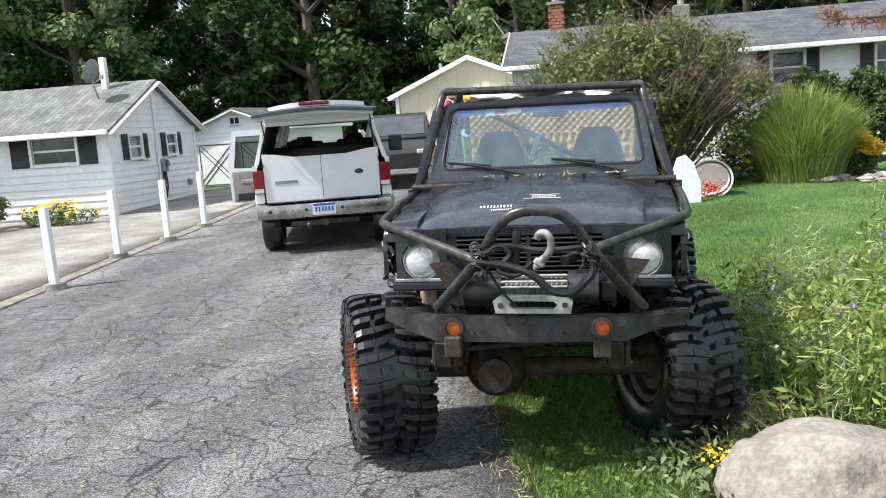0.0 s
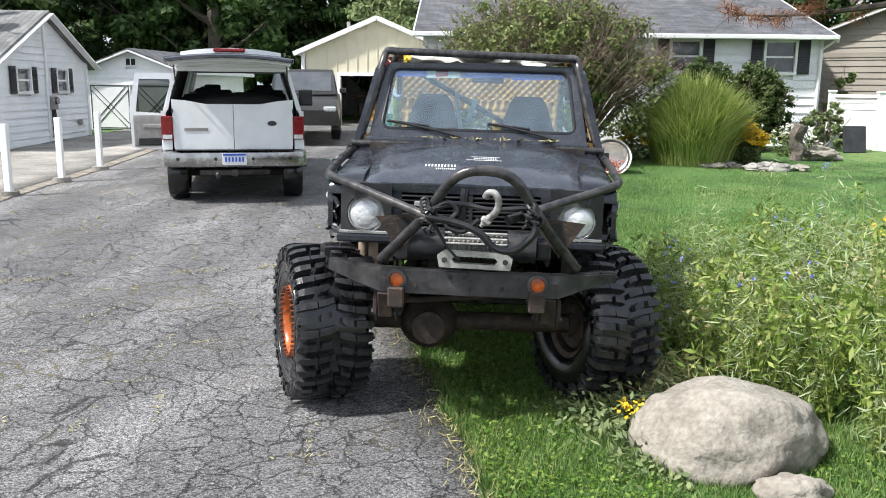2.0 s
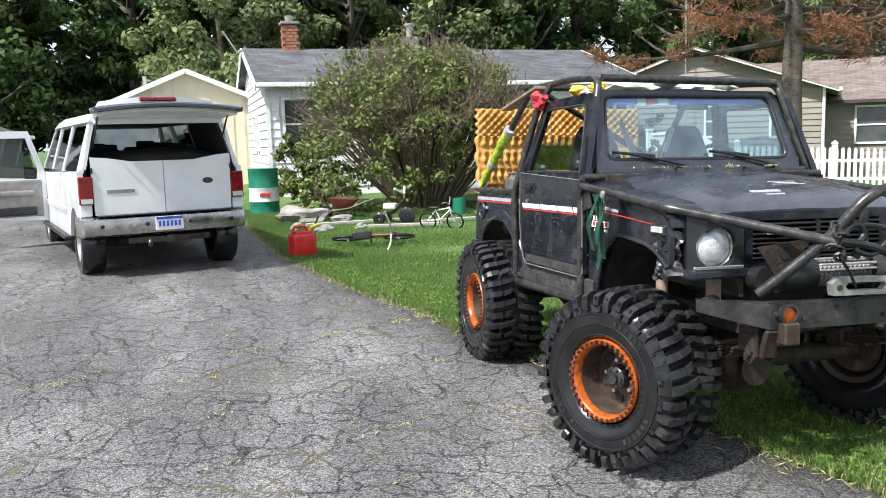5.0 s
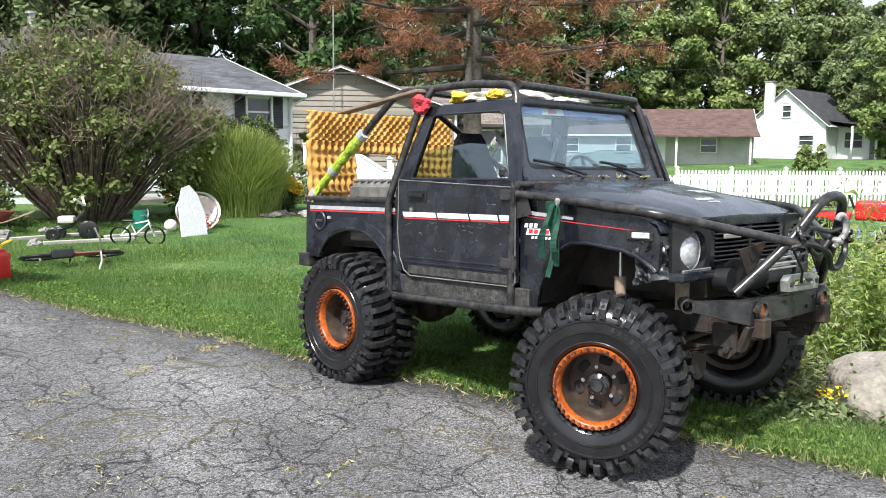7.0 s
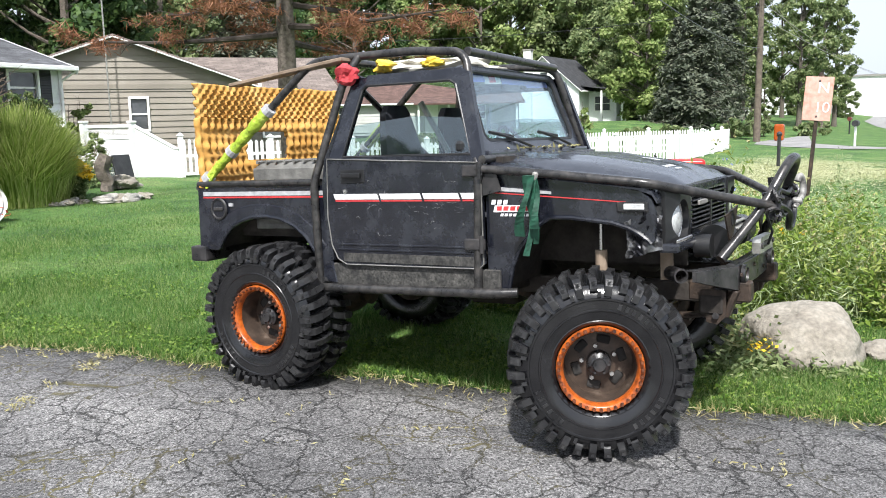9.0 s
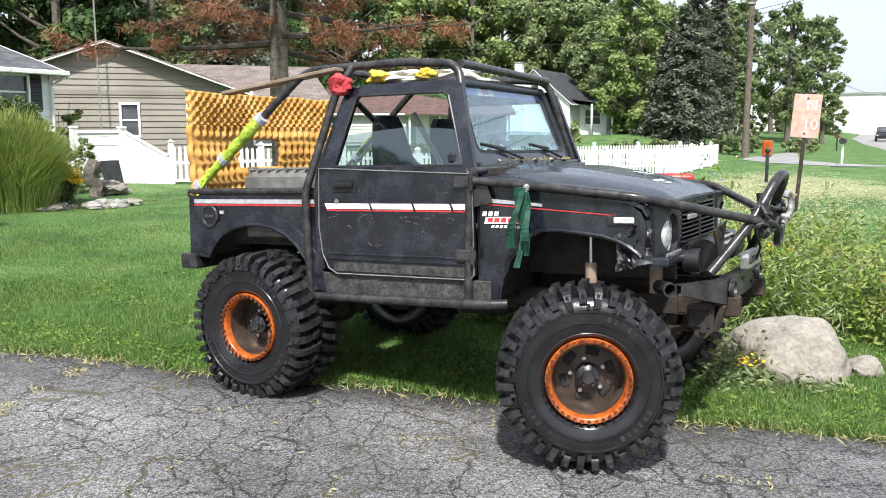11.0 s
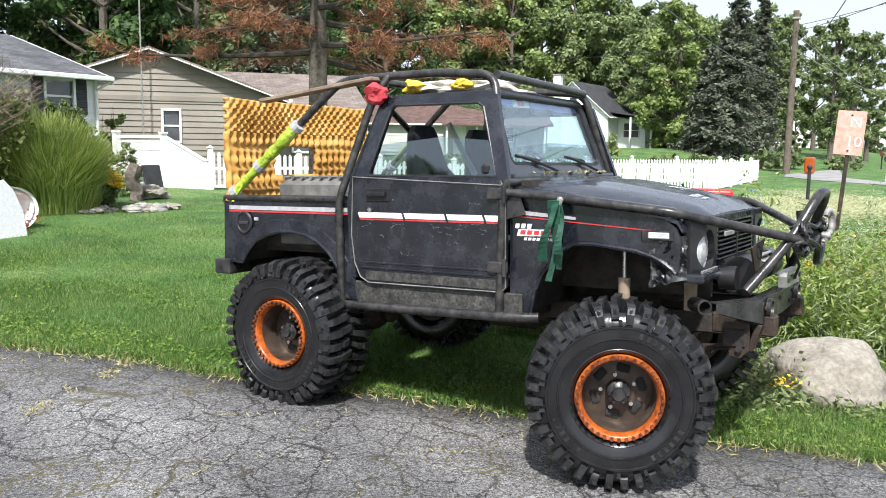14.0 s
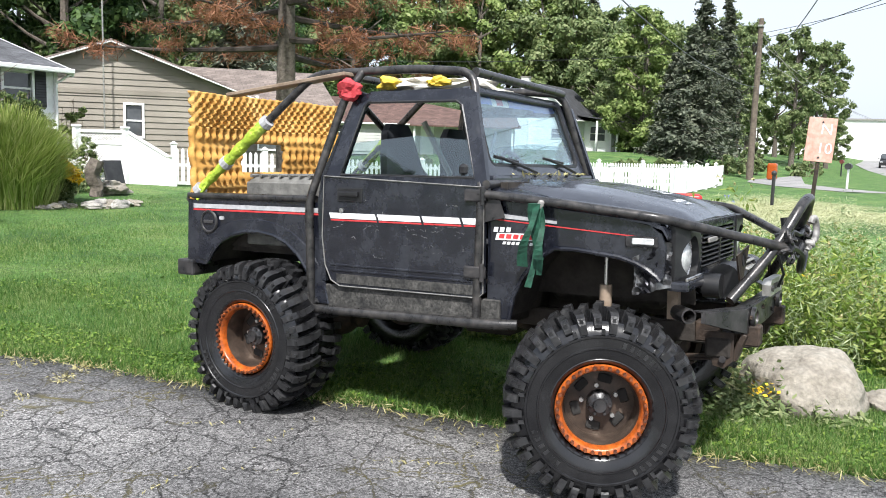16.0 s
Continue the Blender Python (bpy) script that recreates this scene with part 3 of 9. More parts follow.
def clump_cloud(rng, clumps, per, size, shell=0.75):
    """Leaves gathered in clumps (x, y, z, radius), denser near each clump's skin."""
    cs, ns = [], []
    for x, y, z, r in clumps:
        d = rng.normal(0, 1, (per, 3))
        d /= np.linalg.norm(d, axis=1, keepdims=True)
        k = r * (shell + (1 - shell) * rng.uniform(-1, 1, per)) * rng.uniform(0.55, 1.12, per)
        cs.append(np.array([x, y, z]) + d * k[:, None] * (1, 1, 0.75))
        ns.append(d + (0, 0, 0.4))
    return leaf_quads(rng, np.concatenate(cs), np.concatenate(ns), size)

# ---- ground ----
def build_ground():
    """One sheet of lawn and field out to the horizon, fine near the drive."""
    def axis(lo, hi, fine_lo, fine_hi, step):
        v = list(np.arange(fine_lo, fine_hi + 1e-6, step))
        a, d = fine_lo, step
        left = []
        while a > lo:
            d *= 1.35
            a = max(lo, a - d)
            left.append(a)
        a, d = fine_hi, step
        right = []
        while a < hi:
            d *= 1.35
            a = min(hi, a + d)
            right.append(a)
        return left[::-1] + v + right
    xs, ys = axis(-900, 900, -16, 22, 0.5), axis(-900, 900, -8, 28, 0.5)
    verts, faces = [], []
    for y in ys:
        for x in xs:
            z = ground_z(x, y) - 0.012
            if x > edge_x(y) + 0.15 and y < 24:
                z += 0.03 * noise.noise((x * 0.8, y * 0.8, 0)) + 0.02
            elif x > -7.4 and y < 24:
                z -= 0.05
            verts.append((x, y, z))
    w = len(xs)
    for j in range(len(ys) - 1):
        for i in range(w - 1):
            faces.append((j * w + i, j * w + i + 1, (j + 1) * w + i + 1, (j + 1) * w + i))
    ob = raw("ground", verts, faces, M_SOIL, smooth=True)
    return tagged(ob, "mown green lawn running out to fields and trees", "lawn", kind="structure")


def strip(name, rows, material, label, category, lift=0.0):
    """A paved strip from (y, x_left, x_right) rows, laid on the ground."""
    verts, faces = [], []
    cols = 14
    for y, a, c in rows:
        for k in range(cols + 1):
            x = a + (c - a) * k / cols
            verts.append((x, y, ground_z(x, y) + lift + 0.006 * noise.noise((x * 1.2, y * 1.2, 2))))
    n = cols + 1
    for j in range(len(rows) - 1):
        for k in range(cols):
            faces.append((j * n + k, j * n + k + 1, (j + 1) * n + k + 1, (j + 1) * n + k))
    me = raw(name, verts, faces, material, smooth=True)
    m = me.modifiers.new("thick", "SOLIDIFY")
    m.thickness, m.offset = 0.06, -1
    return tagged(me, label, category, kind="structure")


KERB = [(-6.0, -4.9), (4.5, -6.45), (6.4, -6.75), (9.5, -7.05), (13.0, -7.6), (18.0, -8.6), (26.0, -9.5)]


def kerb_x(y):
    return float(np.interp(y, [p[0] for p in KERB], [p[1] for p in KERB]))


ground = build_ground()
ys = [float(v) for v in np.arange(-6.0, 21.2, 0.25)]
strip("driveway", [(y, kerb_x(y) + 0.05 * noise.noise((y, 5, 0)), edge_x(y)) for y in ys], M_ASPHALT, "cracked grey asphalt driveway with worn pale patches", "driveway")
strip("pavement", [(y, -16 if y < 11.5 else -10.7, kerb_x(y) - 0.22) for y in [float(v) for v in np.arange(-6, 18.2, 0.4)]], M_CONCRETE, "pale concrete drive along the neighbouring house", "pavement", 0.03)
strip("trim", [(y, kerb_x(y) - 0.24, kerb_x(y) + 0.02 + 0.06 * noise.noise((y * 3, 1, 0))) for y in [float(v) for v in np.arange(-6, 18.2, 0.25)]], M_GRAVEL, "gritty earth edge between asphalt and concrete", "edging", 0.015)


def build_road():
    bm = bmesh.new()
    d, s = Vector((0.987, 0.16, 0)), Vector((-0.16, 0.987, 0))
    pts = [Vector((0, -9.5, 0)) + d * t for t in (-300, -60, -20, 0, 15, 30, 50, 90, 200, 400)]
    prev = None
    for p in pts:
        row = [bm.verts.new(p + s * k + Vector((0, 0, ground_z(p.x, p.y) + 0.02))) for k in (-3.2, 3.2)]
        if prev:
            bm.faces.new((prev[0], row[0], row[1], prev[1]))
        prev = row
    single("road", bm, M_ROAD, "pale grey tarmac road passing the yard", "road", kind="structure")
    bm = bmesh.new()
    prev = None
    for x, y in ((34.0, 2.0), (36.5, 5.0), (40, 7.2), (52, 9.4), (75, 12)):
        row = [bm.verts.new((x + a, y + b, 0.03)) for a, b in ((0.4, -1.3), (-0.4, 1.3))]
        if prev:
            bm.faces.new((prev[0], row[0], row[1], prev[1]))
        prev = row
    single("pavement", bm, M_ROAD, "grey side drive across the far lawn", "pavement", kind="structure")


build_road()


def dry_patch():
    """Raked dry grass lying on the lawn beyond the flower bed."""
    rng = np.random.default_rng(5)
    n = 130000
    x = rng.normal(18.0, 3.2, n)
    y = 2.4 + 0.22 * (x - 18) + rng.normal(0, 1.0, n) + 0.5 * np.sin(x * 1.3)
    z = np.array([ground_z(a, b) for a, b in zip(x, y)]) + rng.uniform(0.02, 0.06, n)
    v, f = leaf_quads(rng, np.stack([x, y, z], 1), np.tile((0, 0, 1.0), (n, 1)), 0.042, 0.13, 0.35)
    tagged(np_mesh("dry_grass", v, f, M_HAY), "raked dry straw-coloured grass lying on the lawn", "dry grass", kind="stuff")


dry_patch()


# ---- houses ----
def clapboards(parent, a, b, z0, z1, step, openings, material, top=None, name="clapboard", proud=0.03):
    """Overlapping boards along a wall from a to b (local xy); openings (s0, s1, z0, z1) along it; top(s): the wall's upper edge."""
    a, b = Vector((*a, 0)), Vector((*b, 0))
    length = (b - a).length
    d = (b - a) / length
    out = Vector((d.y, -d.x, 0))
    n = max(1, round((z1 - z0) / step))
    h = (z1 - z0) / n
    for i in range(n):
        lo, hi = z0 + i * h, z0 + (i + 1) * h
        runs = [(0.0, length)]
        if top:
            good = [s for s in np.linspace(0, length, 120) if top(s) > lo + 0.02]
            if not good:
                continue
            runs = [(good[0], good[-1])]
        for s0, s1, q0, q1 in openings:
            if q0 < hi - 0.02 and q1 > lo + 0.02:
                runs = [r for u, w in runs for r in ((u, min(w, s0)), (max(u, s1), w)) if r[1] - r[0] > 0.03]
        for u, w in runs:
            tu, tw = u, w
            if top:
                good = [s for s in np.linspace(u, w, 80) if top(s) > hi]
                tu, tw = (good[0], good[-1]) if good else ((u + w) / 2 - 0.01, (u + w) / 2 + 0.01)
            bm = bmesh.new()
            p = lambda s, off, z: bm.verts.new(a + d * s + out * off + Vector((0, 0, z)))
            v = [p(u, 0, lo), p(w, 0, lo), p(w, proud, lo), p(u, proud, lo), p(tu, 0, hi), p(tw, 0, hi), p(tw, 0.004, hi), p(tu, 0.004, hi)]
            for q in ((0, 1, 2, 3), (4, 5, 6, 7), (0, 1, 5, 4), (3, 2, 6, 7), (0, 3, 7, 4), (1, 2, 6, 5)):
                bm.faces.new([v[k] for k in q])
            part(name, bm, material, parent)


def wall_window(parent, at, d, w, h, shutters=True, name="window", mullion=True):
    """A sash window with its frame, panes and shutters; at: its lower left corner on the wall; d: along the wall."""
    d = Vector((*d, 0)).normalized()
    out = Vector((d.y, -d.x, 0))
    rot = Matrix((d, -out, Vector((0, 0, 1)))).transposed()
    at = Vector(at)
    P = lambda s, o, z: at + d * s + out * o + Vector((0, 0, z))
    bm = bmesh.new()
    t = 0.06
    for c, s in ((P(w / 2, 0.02, -t / 2), (w + 2 * t, 0.09, t)), (P(w / 2, 0.02, h + t / 2), (w + 2 * t, 0.07, t)), (P(-t / 2, 0.02, h / 2), (t, 0.07, h)), (P(w + t / 2, 0.02, h / 2), (t, 0.07, h))):
        box(bm, c, s, rot)
    win = part(name, bm, M_TRIMWHITE, parent)
    for k in range(2):
        part("pane", bx(P(w / 2, -0.02, h * (0.25 + 0.5 * k)), (w - 0.03, 0.012, h / 2 - 0.04), rot), M_PANE, win)
    part("rail", bx(P(w / 2, 0.0, h / 2), (w, 0.03, 0.045), rot), M_TRIMWHITE, win)
    if shutters:
        sw = w * 0.4
        for s in (-t - sw / 2 - 0.02, w + t + sw / 2 + 0.02):
            n = 12
            side = [(-0.05, h + 0.05), (-0.02, h + 0.05), (-0.02, -0.05), (-0.05, -0.05)]
            for k in range(n):
                z0, z1 = h * k / n, h * (k + 1) / n
                side += [(-0.06, z0 + 0.004), (-0.046, z1 - 0.006)]
            bm = slab(bmesh.new(), side, 0, -sw / 2, sw / 2)
            bmesh.ops.transform(bm, matrix=Matrix.Translation(P(s, 0, 0)) @ rot.to_4x4(), verts=bm.verts)
            part("shutter", bm, M_SHUTTER, win, "black slatted shutter")
    return win


def roof_panel(bm, pts, thick=0.09):
    """A roof plane from four corners, with thickness below."""
    a = [bm.verts.new(p) for p in pts]
    b = [bm.verts.new(Vector(p) - Vector((0, 0, thick))) for p in pts]
    bm.faces.new(a)
    bm.faces.new(b[::-1])
    for i in range(4):
        bm.faces.new((a[i], a[(i + 1) % 4], b[(i + 1) % 4], b[i]))


def gable_shell(parent, L, D, base, eave, ridge, wall_m, roof_m, over=0.35, ridge_axis="x", rake_m=None, inset=0.03):
    """Walls as one shell with gables and a two-plane roof with rakes and fascias, in local x 0..L, y 0..D."""
    bm = bmesh.new()
    t = inset
    if ridge_axis == "x":
        rings = [[(x, t, base), (x, D - t, base), (x, D - t, eave), (x, D / 2, ridge), (x, t, eave)] for x in (t, L - t)]
    else:
        rings = [[(t, y, base), (L - t, y, base), (L - t, y, eave), (L / 2, y, ridge), (t, y, eave)] for y in (t, D - t)]
    loft(bm, rings)
    wall = part("wall", bm, wall_m, parent)
    half = (D if ridge_axis == "x" else L) / 2
    slope = (ridge - eave) / half
    lo = eave - slope * over + 0.06
    hi = ridge + 0.06
    bm = bmesh.new()
    span = L if ridge_axis == "x" else D
    for sgn in (-1, 1):
        e = half + sgn * (half + over)
        q = [(-over * 0.7, e, lo), (span + over * 0.7, e, lo), (span + over * 0.7, half, hi), (-over * 0.7, half, hi)]
        if ridge_axis == "y":
            q = [(b, a, z) for a, b, z in q]
        roof_panel(bm, q)
        for k in (0, 1):
            ends = (q[0], q[3]) if k == 0 else (q[1], q[2])
            a, b = (Vector(p) for p in ends)
            off = Vector((-0.02 if k == 0 else 0.02, 0, 0)) if ridge_axis == "x" else Vector((0, -0.02 if k == 0 else 0.02, 0))
            mid, dd = (a + b) / 2 + off - Vector((0, 0, 0.075)), b - a
            rake = box(bmesh.new(), mid, (0.03, 0.16, dd.length), dd.to_track_quat("Z", "X").to_matrix() @ turn(0, 0, 90) if ridge_axis == "x" else dd.to_track_quat("Z", "Y").to_matrix() @ turn(0, 0, 90))
            part("rake_board", rake, rake_m or M_TRIMWHITE, parent)
    part("roof", bm, roof_m, parent)
    for sgn in (-1, 1):
        g = bmesh.new()
        e = half + sgn * (half + over + 0.04)
        if ridge_axis == "x":
            box(g, (span / 2, e, lo - 0.03), (span + over * 1.4, 0.1, 0.11), None, 0.02)
        else:
            box(g, (e, span / 2, lo - 0.03), (0.1, span + over * 1.4, 0.11), None, 0.02)
        part("gutter", g, M_TRIMWHITE, parent)
    return wall


def main_house():
    H = thing("house", pose(-2.15, 15.85, 0, 0, 0, 4.1), "white clapboard ranch house with a grey shingle roof", "house")
    L, D, base, eave, ridge = 9.35, 7.2, 0.2, 2.98, 4.07
    gable_shell(H, L, D, base, eave, ridge, M_SIDING, M_SHINGLE, 0.32)
    wins = [(0.28, 1.15, 1.5, 2.62), (5.85, 6.5, 2.13, 2.82), (8.05, 8.72, 2.13, 2.82), (4.35, 5.2, 0.45, 2.45)]
    clapboards(H, (0, 0), (L, 0), base, eave - 0.05, 0.19, wins, M_SIDING)
    gt = lambda s: eave + (ridge - eave) * (1 - abs(s - D / 2) / (D / 2))
    clapboards(H, (0, D), (0, 0), base, ridge, 0.19, [(4.1, 4.5, 1.5, 2.3), (4.8, 5.2, 1.5, 2.3)], M_SIDING, gt)
    for s, z, w, h, sh in ((5.85, 2.13, 0.65, 0.69, True), (8.05, 2.13, 0.67, 0.69, True), (0.4, 1.5, 0.75, 1.1, False)):
        wall_window(H, (s, -0.01, z), (1, 0), w, h, sh)
    for s in (4.1, 4.8):
        wall_window(H, (0.01, D - s, 1.5), (0, -1), 0.4, 0.8, False)
    door = part("door", bx((4.77, 0.0, 1.45), (0.82, 0.06, 2.0), None, 0.01), M_TRIMWHITE, H, "white entrance door behind the bush")
    part("door_handle", ball(bmesh.new(), (4.45, -0.06, 1.35), (0.03, 0.03, 0.03)), M_CHROME, door)
    part("step", bx((4.77, -0.5, 0.38), (1.3, 0.9, 0.2), None, 0.02), M_CONCRETE, H)
    for x in (0.03, L - 0.03):
        part("corner_board", bx((x, -0.03, (base + eave) / 2), (0.09, 0.05, eave - base)), M_TRIMWHITE, H)
    part("downspout", tube(bmesh.new(), [(L + 0.2, -0.32, eave - 0.1), (L - 0.05, -0.08, eave - 0.35), (L - 0.05, -0.08, base)], 0.035, 8), M_TRIMWHITE, H)
    # brick chimney, course by course
    ch = part("chimney", bx((1.05, 3.6, 4.3), (0.34, 0.34, 0.86)), M_GREYROCK, H, "red brick chimney with a clay pot")
    for k in range(9):
        for j in range(4):
            ang = j * 90
            c, s = math.cos(radians(ang)), math.sin(radians(ang))
            for i in (-1, 0, 1) if k % 2 else (-0.5, 0.5):
                u = i * 0.15
                part("brick", bx((1.05 + c * 0.18 - s * u, 3.6 + s * 0.18 + c * u, 4.0 + k * 0.085), (0.05, 0.135, 0.07), turn(0, 0, ang)), M_BRICK, ch)
    part("cap", bx((1.05, 3.6, 4.78), (0.5, 0.5, 0.07), None, 0.01), M_CONCRETE, ch)
    part("pot", cyl(bmesh.new(), (1.05, 3.6, 4.8), (1.05, 3.6, 4.98), 0.11, 14), M_GREYROCK, ch)
    v = part("vent_stack", bx((4.35, 3.6, 4.2), (0.42, 0.4, 0.5), None, 0.02), M_CONCRETE, H)
    part("pipe", cyl(bmesh.new(), (4.35, 3.6, 4.4), (4.35, 3.6, 4.78), 0.09, 14), M_ALU, v)
    part("cap", cyl(bmesh.new(), (4.35, 3.6, 4.76), (4.35, 3.6, 4.82), 0.14, 14), M_ALU, v)
    bm = tube(bmesh.new(), [(-0.35, 3.4, 4.0), (-0.7, 3.4, 4.55)], 0.02, 6)
    tube(bm, [(-0.3, 3.3, 4.03), (-0.42, 2.7, 3.9), (-0.2, 2.4, 4.0)], 0.03, 6, 0.2)
    part("antenna", bm, M_ALU, H, "bent aluminium antenna on the gable")


def left_house():
    H = thing("house", pose(-10.4, 11.8, 0, 0, 0, 97.0), "small white clapboard house with black shutters", "house")
    # local x runs along the gable wall, away from the road; local y away from the drive
    L, D, base, eave, ridge = 4.75, 9.0, 0.2, 2.2, 3.25
    gable_shell(H, L, D, base, eave, ridge, M_SIDING, M_SHINGLEL, 0.3, "y")
    gt = lambda s: eave + (ridge - eave) * (1 - abs(s - L / 2) / (L / 2))
    ops = [(0.95, 1.55, 1.52, 2.0), (2.95, 3.5, 1.52, 2.0)]
    clapboards(H, (0, 0), (L, 0), base, ridge, 0.15, ops, M_SIDING, gt)
    clapboards(H, (0, D), (0, 0), base, eave, 0.15, [(7.3, 8.3, 1.5, 2.06)], M_SIDING)
    wall_window(H, (0.95, -0.01, 1.52), (1, 0), 0.6, 0.48)
    wall_window(H, (2.95, -0.01, 1.52), (1, 0), 0.55, 0.48)
    wall_window(H, (0.01, D - 7.3, 1.5), (0, -1), 1.0, 0.56)
    for x in (0.03, L - 0.03):
        part("corner_board", bx((x, -0.03, 1.2), (0.09, 0.06, 2.0)), M_TRIMWHITE, H)
    part("foundation", bx((L / 2, D / 2, 0.22), (L + 0.06, D + 0.06, 0.2)), M_CONCRETE, H)
    part("conduit", tube(bmesh.new(), [(2.36, -0.05, 3.0), (2.36, -0.05, 0.4)], 0.03, 8), M_TRIMWHITE, H)
    mb = part("meter_box", bx((2.5, -0.1, 1.25), (0.24, 0.14, 0.3), None, 0.02), M_GREYPL, H, "grey electric meter box with cables")
    part("dial", cyl(bmesh.new(), (2.5, -0.17, 1.3), (2.5, -0.22, 1.3), 0.08, 16), M_PANE, mb)
    c = bmesh.new()
    for k in range(4):
        tube(c, [(2.42 + 0.05 * k, -0.1, 1.12), (2.3 + 0.08 * k, -0.14, 0.9 - 0.05 * k), (2.45 + 0.02 * k, -0.08, 0.45)], 0.014, 6, 0.1)
    part("cable", c, M_BLACKPL, mb)
    part("vent_pipe", bx((2.05, 0.9, 3.45), (0.14, 0.14, 0.85), None, 0.01), M_TRIMWHITE, H, "white roof pipe")
    dish = part("satellite_dish", lathe(bmesh.new(), [(0.001, 0.06), (0.12, 0.05), (0.22, 0.02), (0.27, -0.02), (0.275, -0.025), (0.2, 0.0), (0.001, 0.045)], 24, pose(1.2, 0.75, 3.5, 0, 20, -100)), M_GREYPL, H, "grey satellite dish on a mast", True)
    b = tube(bmesh.new(), [(1.45, 0.8, 2.9), (1.3, 0.8, 3.2), (1.22, 0.8, 3.45)], 0.022, 8)
    tube(b, [(1.22, 0.75, 3.25), (0.9, 0.4, 3.3)], 0.014, 6)
    box(b, (0.88, 0.38, 3.33), (0.07, 0.07, 0.09))
    part("mast", b, M_ALU, dish)
    part("faucet_box", bx((4.05, -0.08, 0.75), (0.12, 0.08, 0.14), None, 0.01), M_GREYPL, H)


def shed():
    H = thing("shed", pose(-12.0, 18.2, 0, 0, 0, 0), "white wooden shed with two cross-braced doors", "shed")
    L, D, base, eave, ridge = 2.95, 5.0, 0.35, 2.05, 2.6
    gable_shell(H, L, D, base, eave, ridge, M_SIDING, M_SHINGLE, 0.22, "y")
    gt = lambda s: eave + (ridge - eave) * (1 - abs(s - L / 2) / (L / 2))
    clapboards(H, (0, 0), (L, 0), 1.72, ridge, 0.12, [(1.3, 1.62, 2.18, 2.4)], M_SIDING, gt)
    part("lintel", bx((L / 2, -0.03, 1.69), (L, 0.05, 0.06)), M_TRIMWHITE, H)
    v = part("vent", bx((1.46, -0.01, 2.29), (0.36, 0.05, 0.26)), M_TRIMWHITE, H, "small barred vent")
    # flat dark block stands for the shade inside the vent
    part("opening", bx((1.46, -0.035, 2.29), (0.26, 0.02, 0.17)), M_DARK, v)
    part("bar", bx((1.46, -0.05, 2.29), (0.025, 0.01, 0.17)), M_TRIMWHITE, v)
    for x0, x1 in ((0.22, 1.4), (1.55, 2.75)):
        d = part("door", bx(((x0 + x1) / 2, -0.02, 1.06), (x1 - x0, 0.05, 1.22)), M_TRIMWHITE, H, "white door with a cross brace outlined in black")
        w, h = x1 - x0, 1.2
        ang = math.degrees(math.atan2(h, w))
        for s in (1, -1):
            ln = math.hypot(w, h) * 0.93
            for o in (-0.06, 0.06):
                part("brace_line", bx(((x0 + x1) / 2 + s * o * math.sin(radians(ang)) * -1, -0.052, 1.06 + o * math.cos(radians(ang))), (ln * 0.92, 0.012, 0.018), turn(0, -s * ang, 0)), M_SHUTTER, d)
        b = bmesh.new()
        for c, s in (((x0 + 0.05, -0.05, 1.06), (0.018, 0.012, h)), ((x1 - 0.05, -0.05, 1.06), (0.018, 0.012, h)), (((x0 + x1) / 2, -0.05, 1.64), (w - 0.1, 0.012, 0.018)), (((x0 + x1) / 2, -0.05, 0.49), (w - 0.1, 0.012, 0.018))):
            box(b, c, s)
        part("edge_line", b, M_SHUTTER, d)


